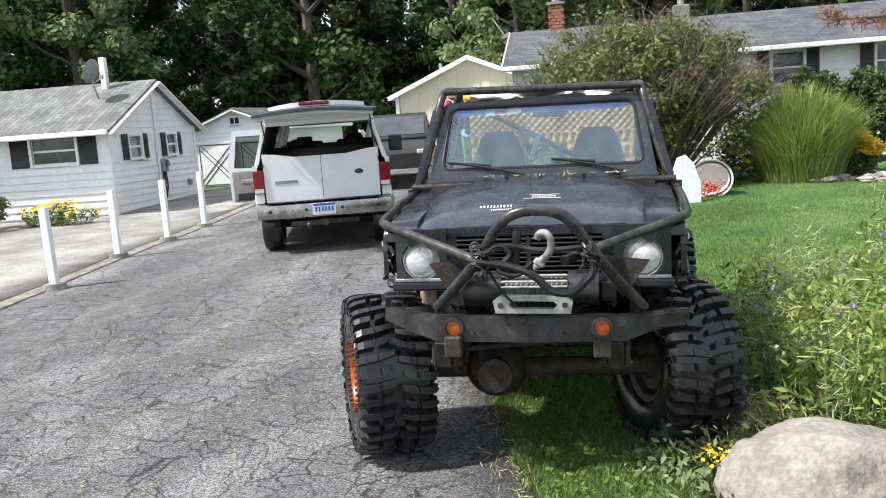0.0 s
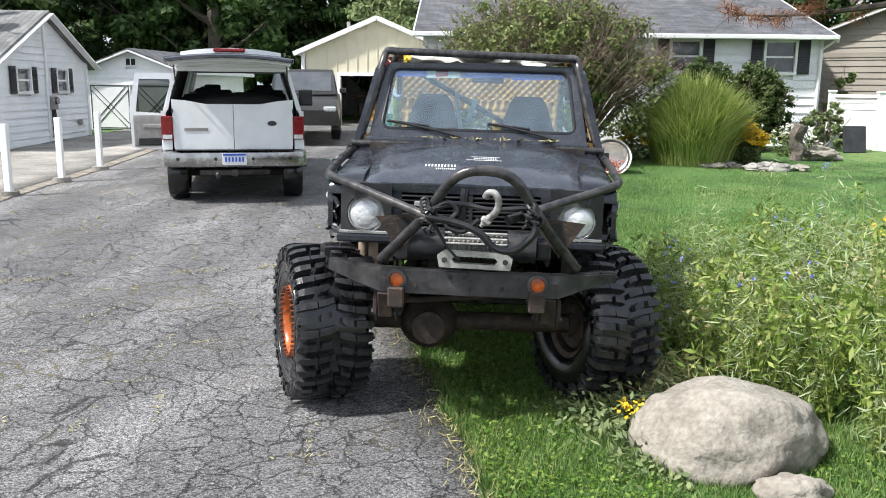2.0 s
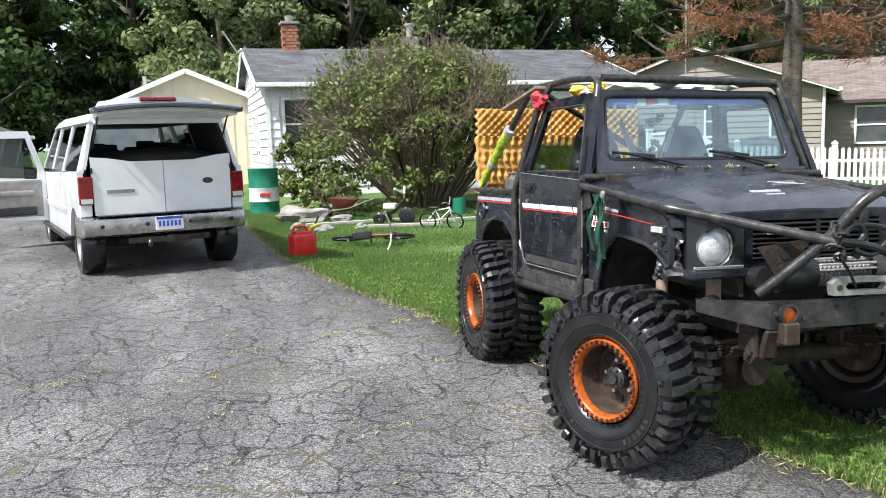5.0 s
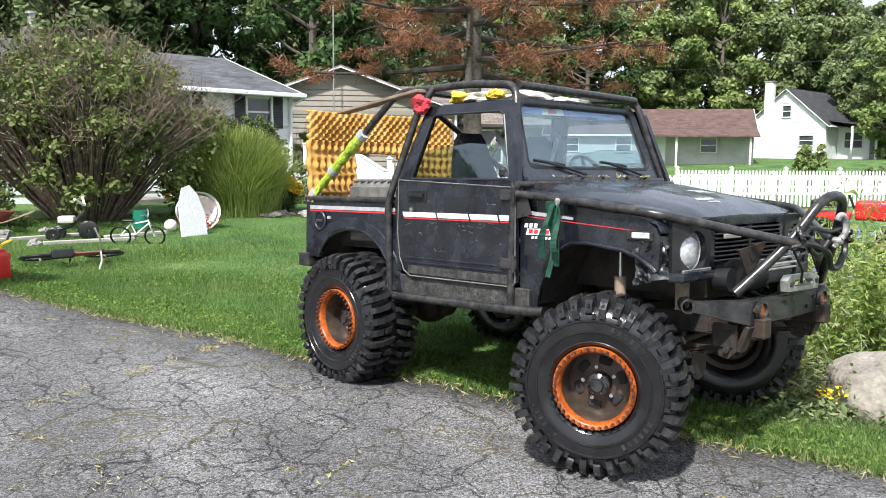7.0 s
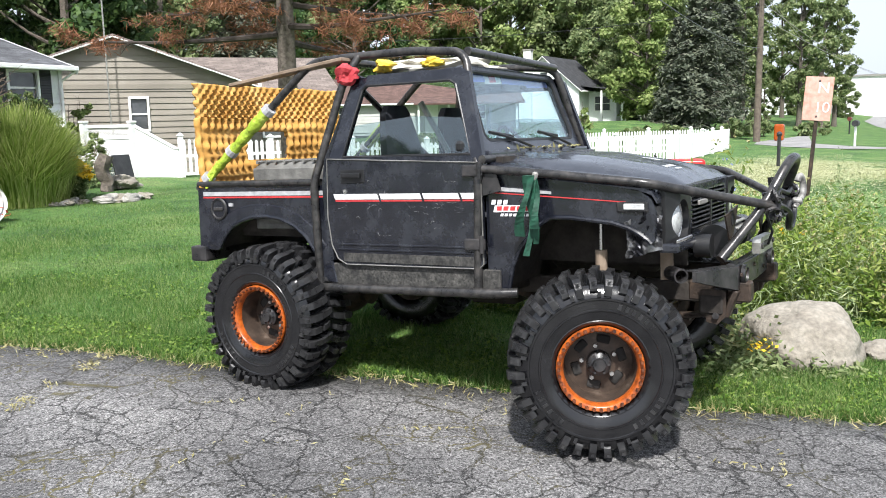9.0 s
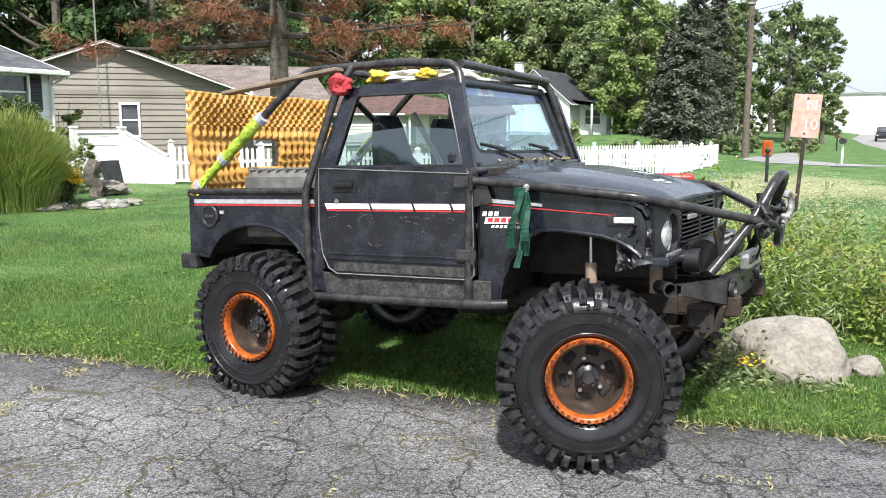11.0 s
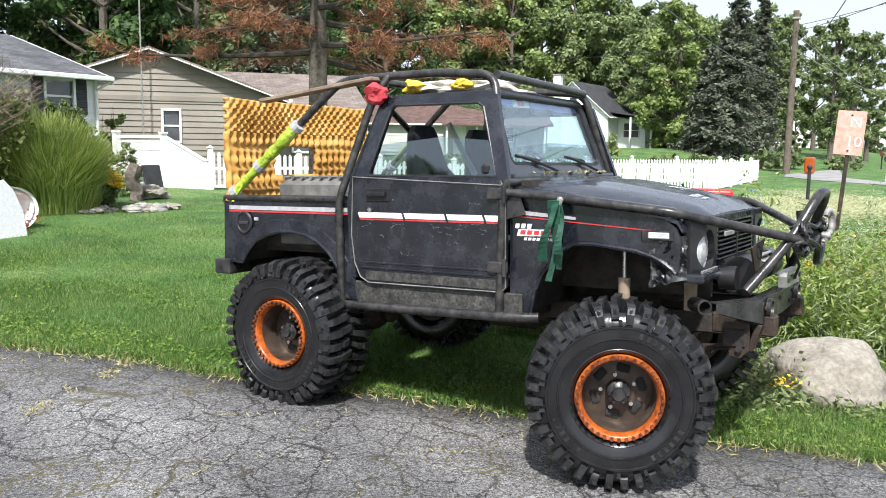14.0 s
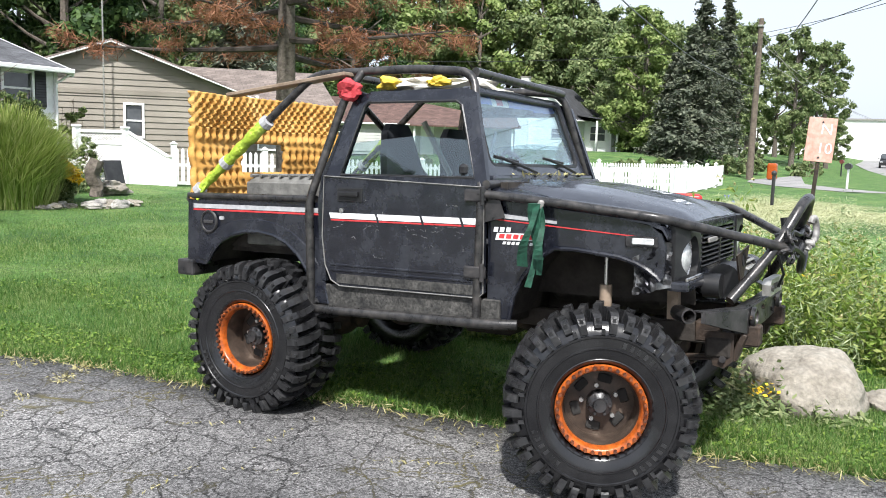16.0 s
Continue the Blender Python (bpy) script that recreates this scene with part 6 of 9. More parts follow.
def flank(s):
    """One body side: quarter, door, rocker, fender, with arches cut through and rolled lips."""
    X = lambda a: s * a
    lo, hi = sorted((X(0.73), X(0.755)))
    rear_arch = [(2.58, 0.90), (2.53, 0.97), (2.46, 1.035), (2.378, 1.072), (2.27, 1.097), (2.164, 1.1), (2.05, 1.085), (1.947, 1.044), (1.86, 0.98), (1.794, 0.896), (1.76, 0.81), (1.74, 0.72)]
    q = slab(bmesh.new(), [(1.69, 0.70), (1.69, 1.28), (1.76, 1.285), (2.73, 1.29), (2.745, 1.27), (2.76, 0.89), (2.6, 0.88)] + rear_arch, 0, lo, hi)
    quarter = part("quarter_panel", q, M_PAINT, TRUCK, "scratched black rear quarter panel")
    lip = tube(bmesh.new(), [(X(0.762), y, z) for y, z in rear_arch], 0.014, 8)
    part("arch_lip", lip, M_PAINT, quarter, "", True)
    flare = loft(bmesh.new(), [[(X(0.752), y - 0, z), (X(0.768), y, z + 0.005), (X(0.764), 2.13 + (y - 2.13) * 1.22, 0.72 + (z - 0.72) * 1.18), (X(0.752), 2.13 + (y - 2.13) * 1.24, 0.72 + (z - 0.72) * 1.2)] for y, z in rear_arch])
    part("arch_moulding", flare, M_PAINT, quarter, "", True)
    well = [[(X(0.74), y, z) for y, z in rear_arch], [(X(0.42), y, z) for y, z in rear_arch]]
    wb = bmesh.new()
    rings = [[wb.verts.new(p) for p in r] for r in well]
    for k in range(len(rear_arch) - 1):
        wb.faces.new((rings[0][k], rings[0][k + 1], rings[1][k + 1], rings[1][k]))
    part("wheel_well", wb, M_UNDER, quarter)
    part("bed_rail", tube(bmesh.new(), [(X(0.75), 1.74, 1.3), (X(0.75), 2.74, 1.3)], 0.021, 10), M_TUBE, quarter, "", True)
    if s < 0:
        cap = cyl(bmesh.new(), (X(0.752), 2.56, 1.145), (X(0.768), 2.56, 1.145), 0.058, 24)
        fc = part("fuel_cap", cap, M_PAINT, quarter, "round recessed fuel cap", True)
        rim = [(X(0.766), 2.56 + 0.062 * math.cos(a), 1.145 + 0.062 * math.sin(a)) for a in (k * math.tau / 24 for k in range(24))]
        part("cap_rim", tube(bmesh.new(), rim, 0.009, 6, 0, True), M_STEEL, fc, "", True)
        part("cap_grip", bx((X(0.772), 2.56, 1.145), (0.012, 0.075, 0.02), None, 0.003), M_STEEL, fc)
        part("side_marker", bx((X(0.76), 2.46, 1.17), (0.01, 0.03, 0.02)), M_DECALG, quarter)
    part("rear_wall_inner", bx((X(0.62), 2.22, 1.14), (0.03, 1.0, 0.3)), M_UNDER, quarter)
    # door
    outline = [(0.672, 0.86), (0.70, 0.835), (1.56, 0.83), (1.62, 0.86), (1.66, 0.94), (1.68, 1.1), (1.665, 1.43), (0.672, 1.385)]
    d = part("door", slab(bmesh.new(), outline, 0, *sorted((X(0.745), X(0.775))), 0.004), M_PAINT, TRUCK, "scratched black door with a stripe")
    outer = [(0.655, 1.38), (0.79, 1.86), (0.84, 1.885), (1.44, 1.89), (1.50, 1.86), (1.665, 1.425)]
    inner = [(0.735, 1.43), (0.865, 1.80), (0.9, 1.822), (1.45, 1.832), (1.475, 1.81), (1.565, 1.438)]
    lean = lambda bm: [setattr(v, "co", v.co + Vector((-s * 0.26 * max(0, v.co.z - 1.4), 0, 0))) for v in bm.verts]
    fr = ring_slab(bmesh.new(), outer, inner, 0, *sorted((X(0.735), X(0.77))))
    lean(fr)
    part("window_frame", fr, M_PAINT, d, "black window frame")
    seal = tube(bmesh.new(), [(X(0.765), y, z) for y, z in inner], 0.009, 6, 0, True)
    lean(seal)
    part("window_seal", seal, M_BLACKPL, d)
    gl = slab(bmesh.new(), [(0.735, 1.43), (0.80, 1.62), (1.12, 1.645), (1.53, 1.61), (1.565, 1.438)], 0, *sorted((X(0.752), X(0.757))))
    lean(gl)
    g = part("door_glass", gl, M_SMOKE, d, "half-lowered door window")
    g.visible_shadow = False
    hb = part("handle_recess", bx((X(0.777), 1.49, 1.33), (0.008, 0.17, 0.075), None, 0.003), M_BLACKPL, d)
    part("door_handle", bx((X(0.789), 1.49, 1.335), (0.02, 0.13, 0.03), None, 0.008, 2), M_BLACKPL, d, "black pull handle")
    part("lock", cyl(bmesh.new(), (X(0.775), 1.545, 1.245), (X(0.783), 1.545, 1.245), 0.013, 12), M_CHROME, d)
    for z in (0.965, 1.345):
        hg = bx((X(0.785), 0.715, z), (0.02, 0.12, 0.06), None, 0.008, 2)
        cyl(hg, (X(0.792), 0.672, z - 0.045), (X(0.792), 0.672, z + 0.045), 0.013, 10)
        part("hinge", hg, M_STEEL, d)
    for z in (0.915, 0.945):
        part("crease", bx((X(0.776), 1.16, z), (0.006, 0.93, 0.012), None, 0.002), M_PAINT, d)
    part("mirror_mount", bx((X(0.73), 0.81, 1.47), (0.05, 0.05, 0.06), None, 0.015), M_BLACKPL, d)
    # grey tube traced along the door's outline
    seam = tube(bmesh.new(), [(X(0.7765), y, z) for y, z in outline], 0.0045, 5, 0, True)
    part("door_seam", seam, M_VINYL, d, "thin grey line along the door edge")
    # stripe in segments, white over red
    for y0, y1 in ((0.68, 0.785), (0.80, 1.02), (1.035, 1.30), (1.315, 1.62)):
        part("stripe", slab(bmesh.new(), [(y0, 1.2), (y1, 1.2), (y1 + 0.012, 1.231), (y0 + 0.012, 1.231)], 0, *sorted((X(0.7755), X(0.7775)))), M_DECALW, d)
        part("stripe", slab(bmesh.new(), [(y0 - 0.003, 1.188), (y1 - 0.003, 1.188), (y1, 1.196), (y0, 1.196)], 0, *sorted((X(0.7755), X(0.7775)))), M_DECALR, d)
    part("stripe", bx((X(0.7565), 2.2, 1.216), (0.002, 1.0, 0.01)), M_DECALR, quarter)
    part("stripe", bx((X(0.7565), 2.15, 1.238), (0.002, 1.1, 0.026)), M_DECALG, quarter)
    # scratches through the paint
    rnd = random.Random(9)
    sc = bmesh.new()
    for k in range(34):
        y, z = rnd.uniform(0.75, 1.55), rnd.gauss(1.12, 0.05) if k % 3 else rnd.uniform(0.96, 1.36)
        tilt = rnd.gauss(0, 14)
        for j in range(rnd.randint(1, 5)):
            ln = rnd.uniform(0.004, 0.02)
            box(sc, (X(0.7758), y, z), (0.0014, ln, rnd.uniform(0.0008, 0.0028)), turn(tilt + rnd.gauss(0, 25), 0, 0))
            y += ln * rnd.uniform(0.7, 1.6)
            z += rnd.gauss(0, 0.004) + ln * math.sin(radians(tilt))
            if y > 1.62:
                break
    tagged(part("scratch", sc, M_SCRATCH, d), kind="stuff")
    # rocker and sill
    rk = part("rocker_panel", bx((X(0.742), 1.16, 0.765), (0.03, 1.14, 0.13), None, 0.006), M_MUDPAINT, TRUCK, "mud-caked rocker panel")
    part("rocker_step", bx((X(0.735), 1.16, 0.69), (0.05, 1.12, 0.03), None, 0.006), M_UNDER, rk)
    part("door_skin_mud", bx((X(0.7775), 1.14, 0.872), (0.003, 0.88, 0.05)), M_MUDPAINT, d)
    # pillar behind the door
    pb = slab(bmesh.new(), [(1.665, 0.85), (1.70, 0.85), (1.72, 1.28), (1.70, 1.43), (1.54, 1.9), (1.48, 1.88), (1.665, 1.43)], 0, *sorted((X(0.725), X(0.765))))
    lean(pb)
    part("rear_pillar", pb, M_PAINT, TRUCK, "bare patched door pillar")
    # front fender with a torn arch
    arch = [(0.548, 0.72), (0.52, 0.86), (0.47, 0.96), (0.39, 1.05), (0.303, 1.1), (0.2, 1.105), (0.08, 1.09), (-0.01, 1.08), (-0.09, 1.055), (-0.14, 1.03), (-0.18, 1.0), (-0.2, 0.98)]
    f = slab(bmesh.new(), [(0.665, 0.70)] + arch + [(-0.215, 1.0), (-0.22, 1.13), (-0.2, 1.19), (-0.15, 1.228), (0.0, 1.255), (0.3, 1.288), (0.62, 1.33), (0.665, 1.37)], 0, *sorted((X(0.715), X(0.74))))
    fender = part("fender", f, M_PAINT, TRUCK, "dented black front fender")
    tp = loft(bmesh.new(), [[(X(0.738), y, z), (X(0.735), y, z + 0.018), (X(0.70), y, z + 0.035), (X(0.56), y, z + 0.045), (X(0.56), y, z)] for y, z in ((0.665, 1.35), (0.4, 1.3), (0.1, 1.265), (-0.13, 1.235), (-0.2, 1.21), (-0.225, 1.17))])
    part("fender_top", tp, M_PAINT, fender, "", True)
    part("arch_lip", tube(bmesh.new(), [(X(0.745), y, z + 0.012 * noise.noise((y * 9, s, 0))) for y, z in arch], 0.012, 8), M_PAINT, fender, "", True)
    wb = bmesh.new()
    rings = [[wb.verts.new((X(a), y, z + 0.03)) for y, z in arch] for a in (0.735, 0.36)]
    for k in range(len(arch) - 1):
        wb.faces.new((rings[0][k], rings[0][k + 1], rings[1][k + 1], rings[1][k]))
    part("wheel_well", wb, M_UNDER, fender)
    part("inner_panel", bx((X(0.40), 0.15, 1.02), (0.02, 0.85, 0.36)), M_UNDER, fender)
    part("stripe", slab(bmesh.new(), [(0.64, 1.227), (-0.08, 1.176), (-0.08, 1.181), (0.64, 1.233)], 0, *sorted((X(0.7405), X(0.7425)))), M_DECALR, fender)
    part("stripe", slab(bmesh.new(), [(0.64, 1.24), (0.3, 1.218), (0.3, 1.232), (0.64, 1.262)], 0, *sorted((X(0.7405), X(0.7425)))), M_DECALG, fender)
    sl = bx((X(0.742), -0.11, 1.155), (0.02, 0.15, 0.05), None, 0.006)
    sig = part("turn_signal", sl, M_STEEL, fender, "broken turn signal housing")
    part("signal_lens", bx((X(0.754), -0.12, 1.157), (0.012, 0.1, 0.03), None, 0.004), M_LENS, sig)
    # crumpled front corner
    cr = bmesh.new()
    bmesh.ops.create_grid(cr, x_segments=12, y_segments=12, size=0.5)
    for v in cr.verts:
        u, w = v.co.x, v.co.y
        n = noise.noise((u * 5 + s, w * 5, 1)) * 0.035 + noise.noise((u * 14, w * 14 + s, 4)) * 0.02
        v.co = Vector((X(0.735 - 0.10 * max(0, -u - 0.1) + n), -0.155 + u * 0.16, 1.03 + w * 0.2 - 0.12 * u * 0.4 + n * 0.5))
    part("crumpled_corner", cr, M_CRUSH if s < 0 else M_PAINT, fender, "crumpled corner with bare silver metal" if s < 0 else "")
    if s < 0:
        # sticker: white block with red and dark bars standing for its lettering
        st = part("sticker", slab(bmesh.new(), [(0.625, 1.128), (0.415, 1.132), (0.405, 1.166), (0.615, 1.163)], 0, *sorted((X(0.7405), X(0.742)))), M_DECALW, fender, "white and red lettered sticker")
        bars = [(0.605 - 0.038 * k, 0.028, 1.137, 1.159, M_DECALR) for k in range(5)]
        bars += [(0.635 - 0.034 * k, 0.024, 1.168, 1.192, M_DECALW) for k in range(3)]
        bars += [(0.585 - 0.024 * k, 0.017, 1.108, 1.122, M_DECALW) for k in range(7)]
        for y0, w, z0, z1, mm in bars:
            part("lettering_bar", slab(bmesh.new(), [(y0, z0), (y0 - w, z0), (y0 - w - 0.005, z1), (y0 - 0.005, z1)], 0, *sorted((X(0.742), X(0.7435)))), mm, st)


for s in (-1, 1):
    flank(s)

# hood, cowl and nose
hood = bmesh.new()
NX, NY = 18, 14
top_rows = []
for j in range(NY + 1):
    t = j / NY
    y = -0.275 + 0.945 * t
    zc = 1.275 + 0.148 * t + 0.02 * math.sin(math.pi * min(1, t * 1.1))
    if t < 0.12:
        zc -= 0.03 * (1 - t / 0.12) ** 2
    hw = 0.585 + 0.05 * t
    row = []
    for i in range(NX + 1):
        u = -1 + 2 * i / NX
        drop = 0.055 * smooth01(abs(u), 0.8, 1.0) + 0.012 * u * u
        raised = 0.014 * (1 - smooth01(abs(u), 0.5, 0.62)) * smooth01(t, 0.05, 0.2)
        dent = 0.008 * noise.noise((u * 3, t * 4, 7))
        row.append(hood.verts.new((u * hw, y, zc - drop + raised + dent)))
    top_rows.append(row)
for j in range(NY):
    for i in range(NX):
        hood.faces.new((top_rows[j][i], top_rows[j][i + 1], top_rows[j + 1][i + 1], top_rows[j + 1][i]))
ext = bmesh.ops.extrude_face_region(hood, geom=hood.faces[:])
for v in ext["geom"]:
    if isinstance(v, bmesh.types.BMVert):
        v.co.z -= 0.035
HOOD = part("hood", hood, M_PAINTSHEEN, TRUCK, "faded black hood with sky sheen in its colour and pale lettering marks", True)


def hood_z(x, y):
    t = (y + 0.275) / 0.945
    u = x / (0.585 + 0.05 * t)
    zc = 1.275 + 0.148 * t + 0.02 * math.sin(math.pi * min(1, t * 1.1))
    return zc - 0.055 * smooth01(abs(u), 0.8, 1) - 0.012 * u * u + 0.014 * (1 - smooth01(abs(u), 0.5, 0.62)) * smooth01(t, 0.05, 0.2)


for x0, x1, y, dy in ((-0.25, -0.09, -0.12, 0.03), (-0.19, -0.09, -0.16, 0.016), (-0.04, 0.15, 0.0, 0.008), (-0.02, 0.14, 0.07, 0.008), (0.0, 0.12, 0.035, 0.026)):
    b = bmesh.new()
    n = 19
    vs = []
    for k in range(n + 1):
        x = x0 + (x1 - x0) * k / n
        vs.append([b.verts.new((x, y + q * dy, hood_z(x, y + q * dy) + 0.006)) for q in (-0.5, 0.5)])
    for k, (u, w) in enumerate(zip(vs, vs[1:])):
        if k % 2 == 0 or dy < 0.012:
            b.faces.new((u[0], w[0], w[1], u[1]))
    part("lettering_bar", b, M_DECALW, HOOD)

part("cowl", bx((0, 0.71, 1.415), (1.36, 0.1, 0.06), None, 0.015, 2), M_PAINTSHEEN, TRUCK)
nose = bmesh.new()
ring_slab(nose, [(-0.40, 0.975), (0.40, 0.975), (0.40, 1.235), (-0.40, 1.235)], [(-0.35, 1.01), (0.35, 1.01), (0.35, 1.195), (-0.35, 1.195)], 1, -0.285, -0.2)
NOSE = part("nose_panel", nose, M_PAINT, TRUCK, "black front panel round the grille")
part("valance", bx((0, -0.26, 0.955), (1.36, 0.1, 0.045), None, 0.012, 2), M_PAINT, NOSE)
# near-black sheet stands for the shaded space behind the slats
part("grille_back", bx((0, -0.17, 1.1), (0.74, 0.02, 0.22)), M_DARK, NOSE)
for k in range(8):
    part("grille_slat", bx((0, -0.275, 1.022 + k * 0.0225), (0.7, 0.035, 0.009), turn(15, 0, 0), 0.002), M_BLACKPL, NOSE)
part("grille_bar", bx((0, -0.28, 1.1), (0.02, 0.03, 0.18)), M_BLACKPL, NOSE)
part("badge", bx((-0.2, -0.3, 1.14), (0.17, 0.012, 0.026), None, 0.004), M_GREYPL, NOSE, "pale grille badge")
for s in (-1, 1):
    # square bezel with a round, deep-set lamp
    cx, cz = s * 0.535, 1.078
    n = 32
    outer, inner = [], []
    for k in range(n):
        a = k * math.tau / n + math.pi / 4
        c, q = math.cos(a), math.sin(a)
        m = max(abs(c), abs(q))
        outer.append((cx + 0.134 * c / m, 1.105 + 0.13 * q / m))
        inner.append((cx + 0.1 * c, cz + 0.1 * q))
    bz = ring_slab(bmesh.new(), outer, inner, 1, -0.292, -0.2)
    for v in bz.verts:
        if v.co.y < -0.25:
            v.co.y += 0.05 * smooth01(abs(v.co.x), 0.58, 0.68)
    bez = part("lamp_bezel", bz, M_BLACKPL, NOSE, "black square bezel round the lamp")
    bk = lathe(bmesh.new(), [(0.1, -0.03), (0.1, 0.012), (0.094, 0.016), (0.089, 0.01), (0.089, -0.02)], 32, pose(cx, -0.245, cz, 0, 0, -90))
    h = part("headlamp", bk, M_CHROME, NOSE, "round clear headlamp with a bright rim", True)
    ln = lathe(bmesh.new(), [(0.001, 0.034), (0.03, 0.032), (0.06, 0.024), (0.08, 0.013), (0.09, 0.0), (0.09, -0.01)], 32, pose(cx, -0.245, cz, 0, 0, -90))
    part("lens", ln, M_LENS, h, "", True)
    part("bezel_trim", bx((cx, -0.296, 0.985), (0.26, 0.012, 0.018), None, 0.004), M_BUMPER, NOSE)

# windshield frame, glass, wipers
def soft_loop(corners, r, n=5):
    """A closed outline with rounded corners."""
    pts = [Vector(c) for c in corners]
    out = []
    for k, b in enumerate(pts):
        a, c = pts[k - 1], pts[(k + 1) % len(pts)]
        p, q = b + (a - b).normalized() * r, b + (c - b).normalized() * r
        out += [tuple((1 - t) ** 2 * p + 2 * t * (1 - t) * b + t * t * q) for t in (j / n for j in range(n + 1))]
    return out


PANE = soft_loop([(-0.6, 1.495), (0.6, 1.495), (0.55, 1.872), (-0.55, 1.872)], 0.06)
wf = ring_slab(bmesh.new(), soft_loop([(-0.675, 1.42), (0.675, 1.42), (0.592, 1.905), (-0.592, 1.905)], 0.05), PANE, 1, 0.70, 0.745)
for v in wf.verts:
    v.co.y += 0.34 * (v.co.z - 1.42)
bmesh.ops.bevel(wf, geom=[e for e in wf.edges if e.calc_face_angle(0) > 1.2], offset=0.012, segments=2, affect="EDGES")
WF = part("windshield_frame", wf, M_PAINTSHEEN, TRUCK, "black windshield surround", True)
gb = slab(bmesh.new(), PANE, 1, 0.715, 0.72)
for v in gb.verts:
    v.co.y += 0.34 * (v.co.z - 1.42)
g = part("windshield_glass", gb, M_SCREEN, WF, "windshield with a torn blue sun strip")
g.visible_shadow = False
sl = tube(bmesh.new(), [(x, 0.708 + 0.34 * (z - 1.42), z) for x, z in PANE], 0.012, 8, 0, True)
part("windshield_seal", sl, M_BLACKPL, WF)
for x0, x1, zz, mm in ((-0.53, -0.33, 1.845, M_BLUE), (-0.12, 0.2, 1.848, M_BLUE), (0.2, 0.42, 1.842, M_BLUE), (0.42, 0.52, 1.85, M_BLUE), (-0.34, -0.13, 1.842, M_PALEBAG), (-0.28, -0.2, 1.85, M_DECALR)):
    b = slab(bmesh.new(), [(x0, zz - 0.028), (x1, zz - 0.022), (x1 - 0.004, zz + 0.022), (x0 + 0.003, zz + 0.026)], 1, 0.7245 if mm != M_DECALR else 0.7225, 0.726)
    for v in b.verts:
        v.co.y += 0.34 * (v.co.z - 1.42)
    part("sun_strip", b, mm, WF)
for x0, x1 in ((-0.5, -0.1), (0.12, 0.48)):
    b = tube(bmesh.new(), [(x1, 0.69, 1.455), ((x0 + x1) / 2, 0.705, 1.5), (x0, 0.725, 1.535)], 0.008, 6)
    tube(b, [(x0 - 0.06, 0.728, 1.54), (x0 + 0.2, 0.718, 1.515)], 0.009, 6)
    part("wiper", b, M_BLACKPL, WF, "black wiper arm and blade")
for x in (-0.2, 0.0, 0.25, 0.45):
    part("washer_jet", bx((x, 0.66, 1.445), (0.02, 0.02, 0.02), None, 0.005), M_BLACKPL, WF)
lv = leaf_quads(np.random.default_rng(3), np.stack([np.random.default_rng(4).uniform(-0.5, 0.5, 60), np.random.default_rng(5).uniform(0.61, 0.68, 60), np.full(60, 1.452)], 1), np.tile((0, 0, 1.0), (60, 1)), 0.022, 0.3, 0.4)
tagged(np_mesh("dry_leaves", *lv, M_STRAW, TRUCK), kind="stuff")

# roof skin and loads
rf = loft(bmesh.new(), [[(x, y, z) for x, z in ((-0.58, 1.865), (-0.54, 1.9), (0, 1.92), (0.54, 1.9), (0.58, 1.865), (0, 1.88))] for y in (0.9, 1.2, 1.52)])
part("roof", rf, M_PAINT, TRUCK, "dull black roof skin", True)

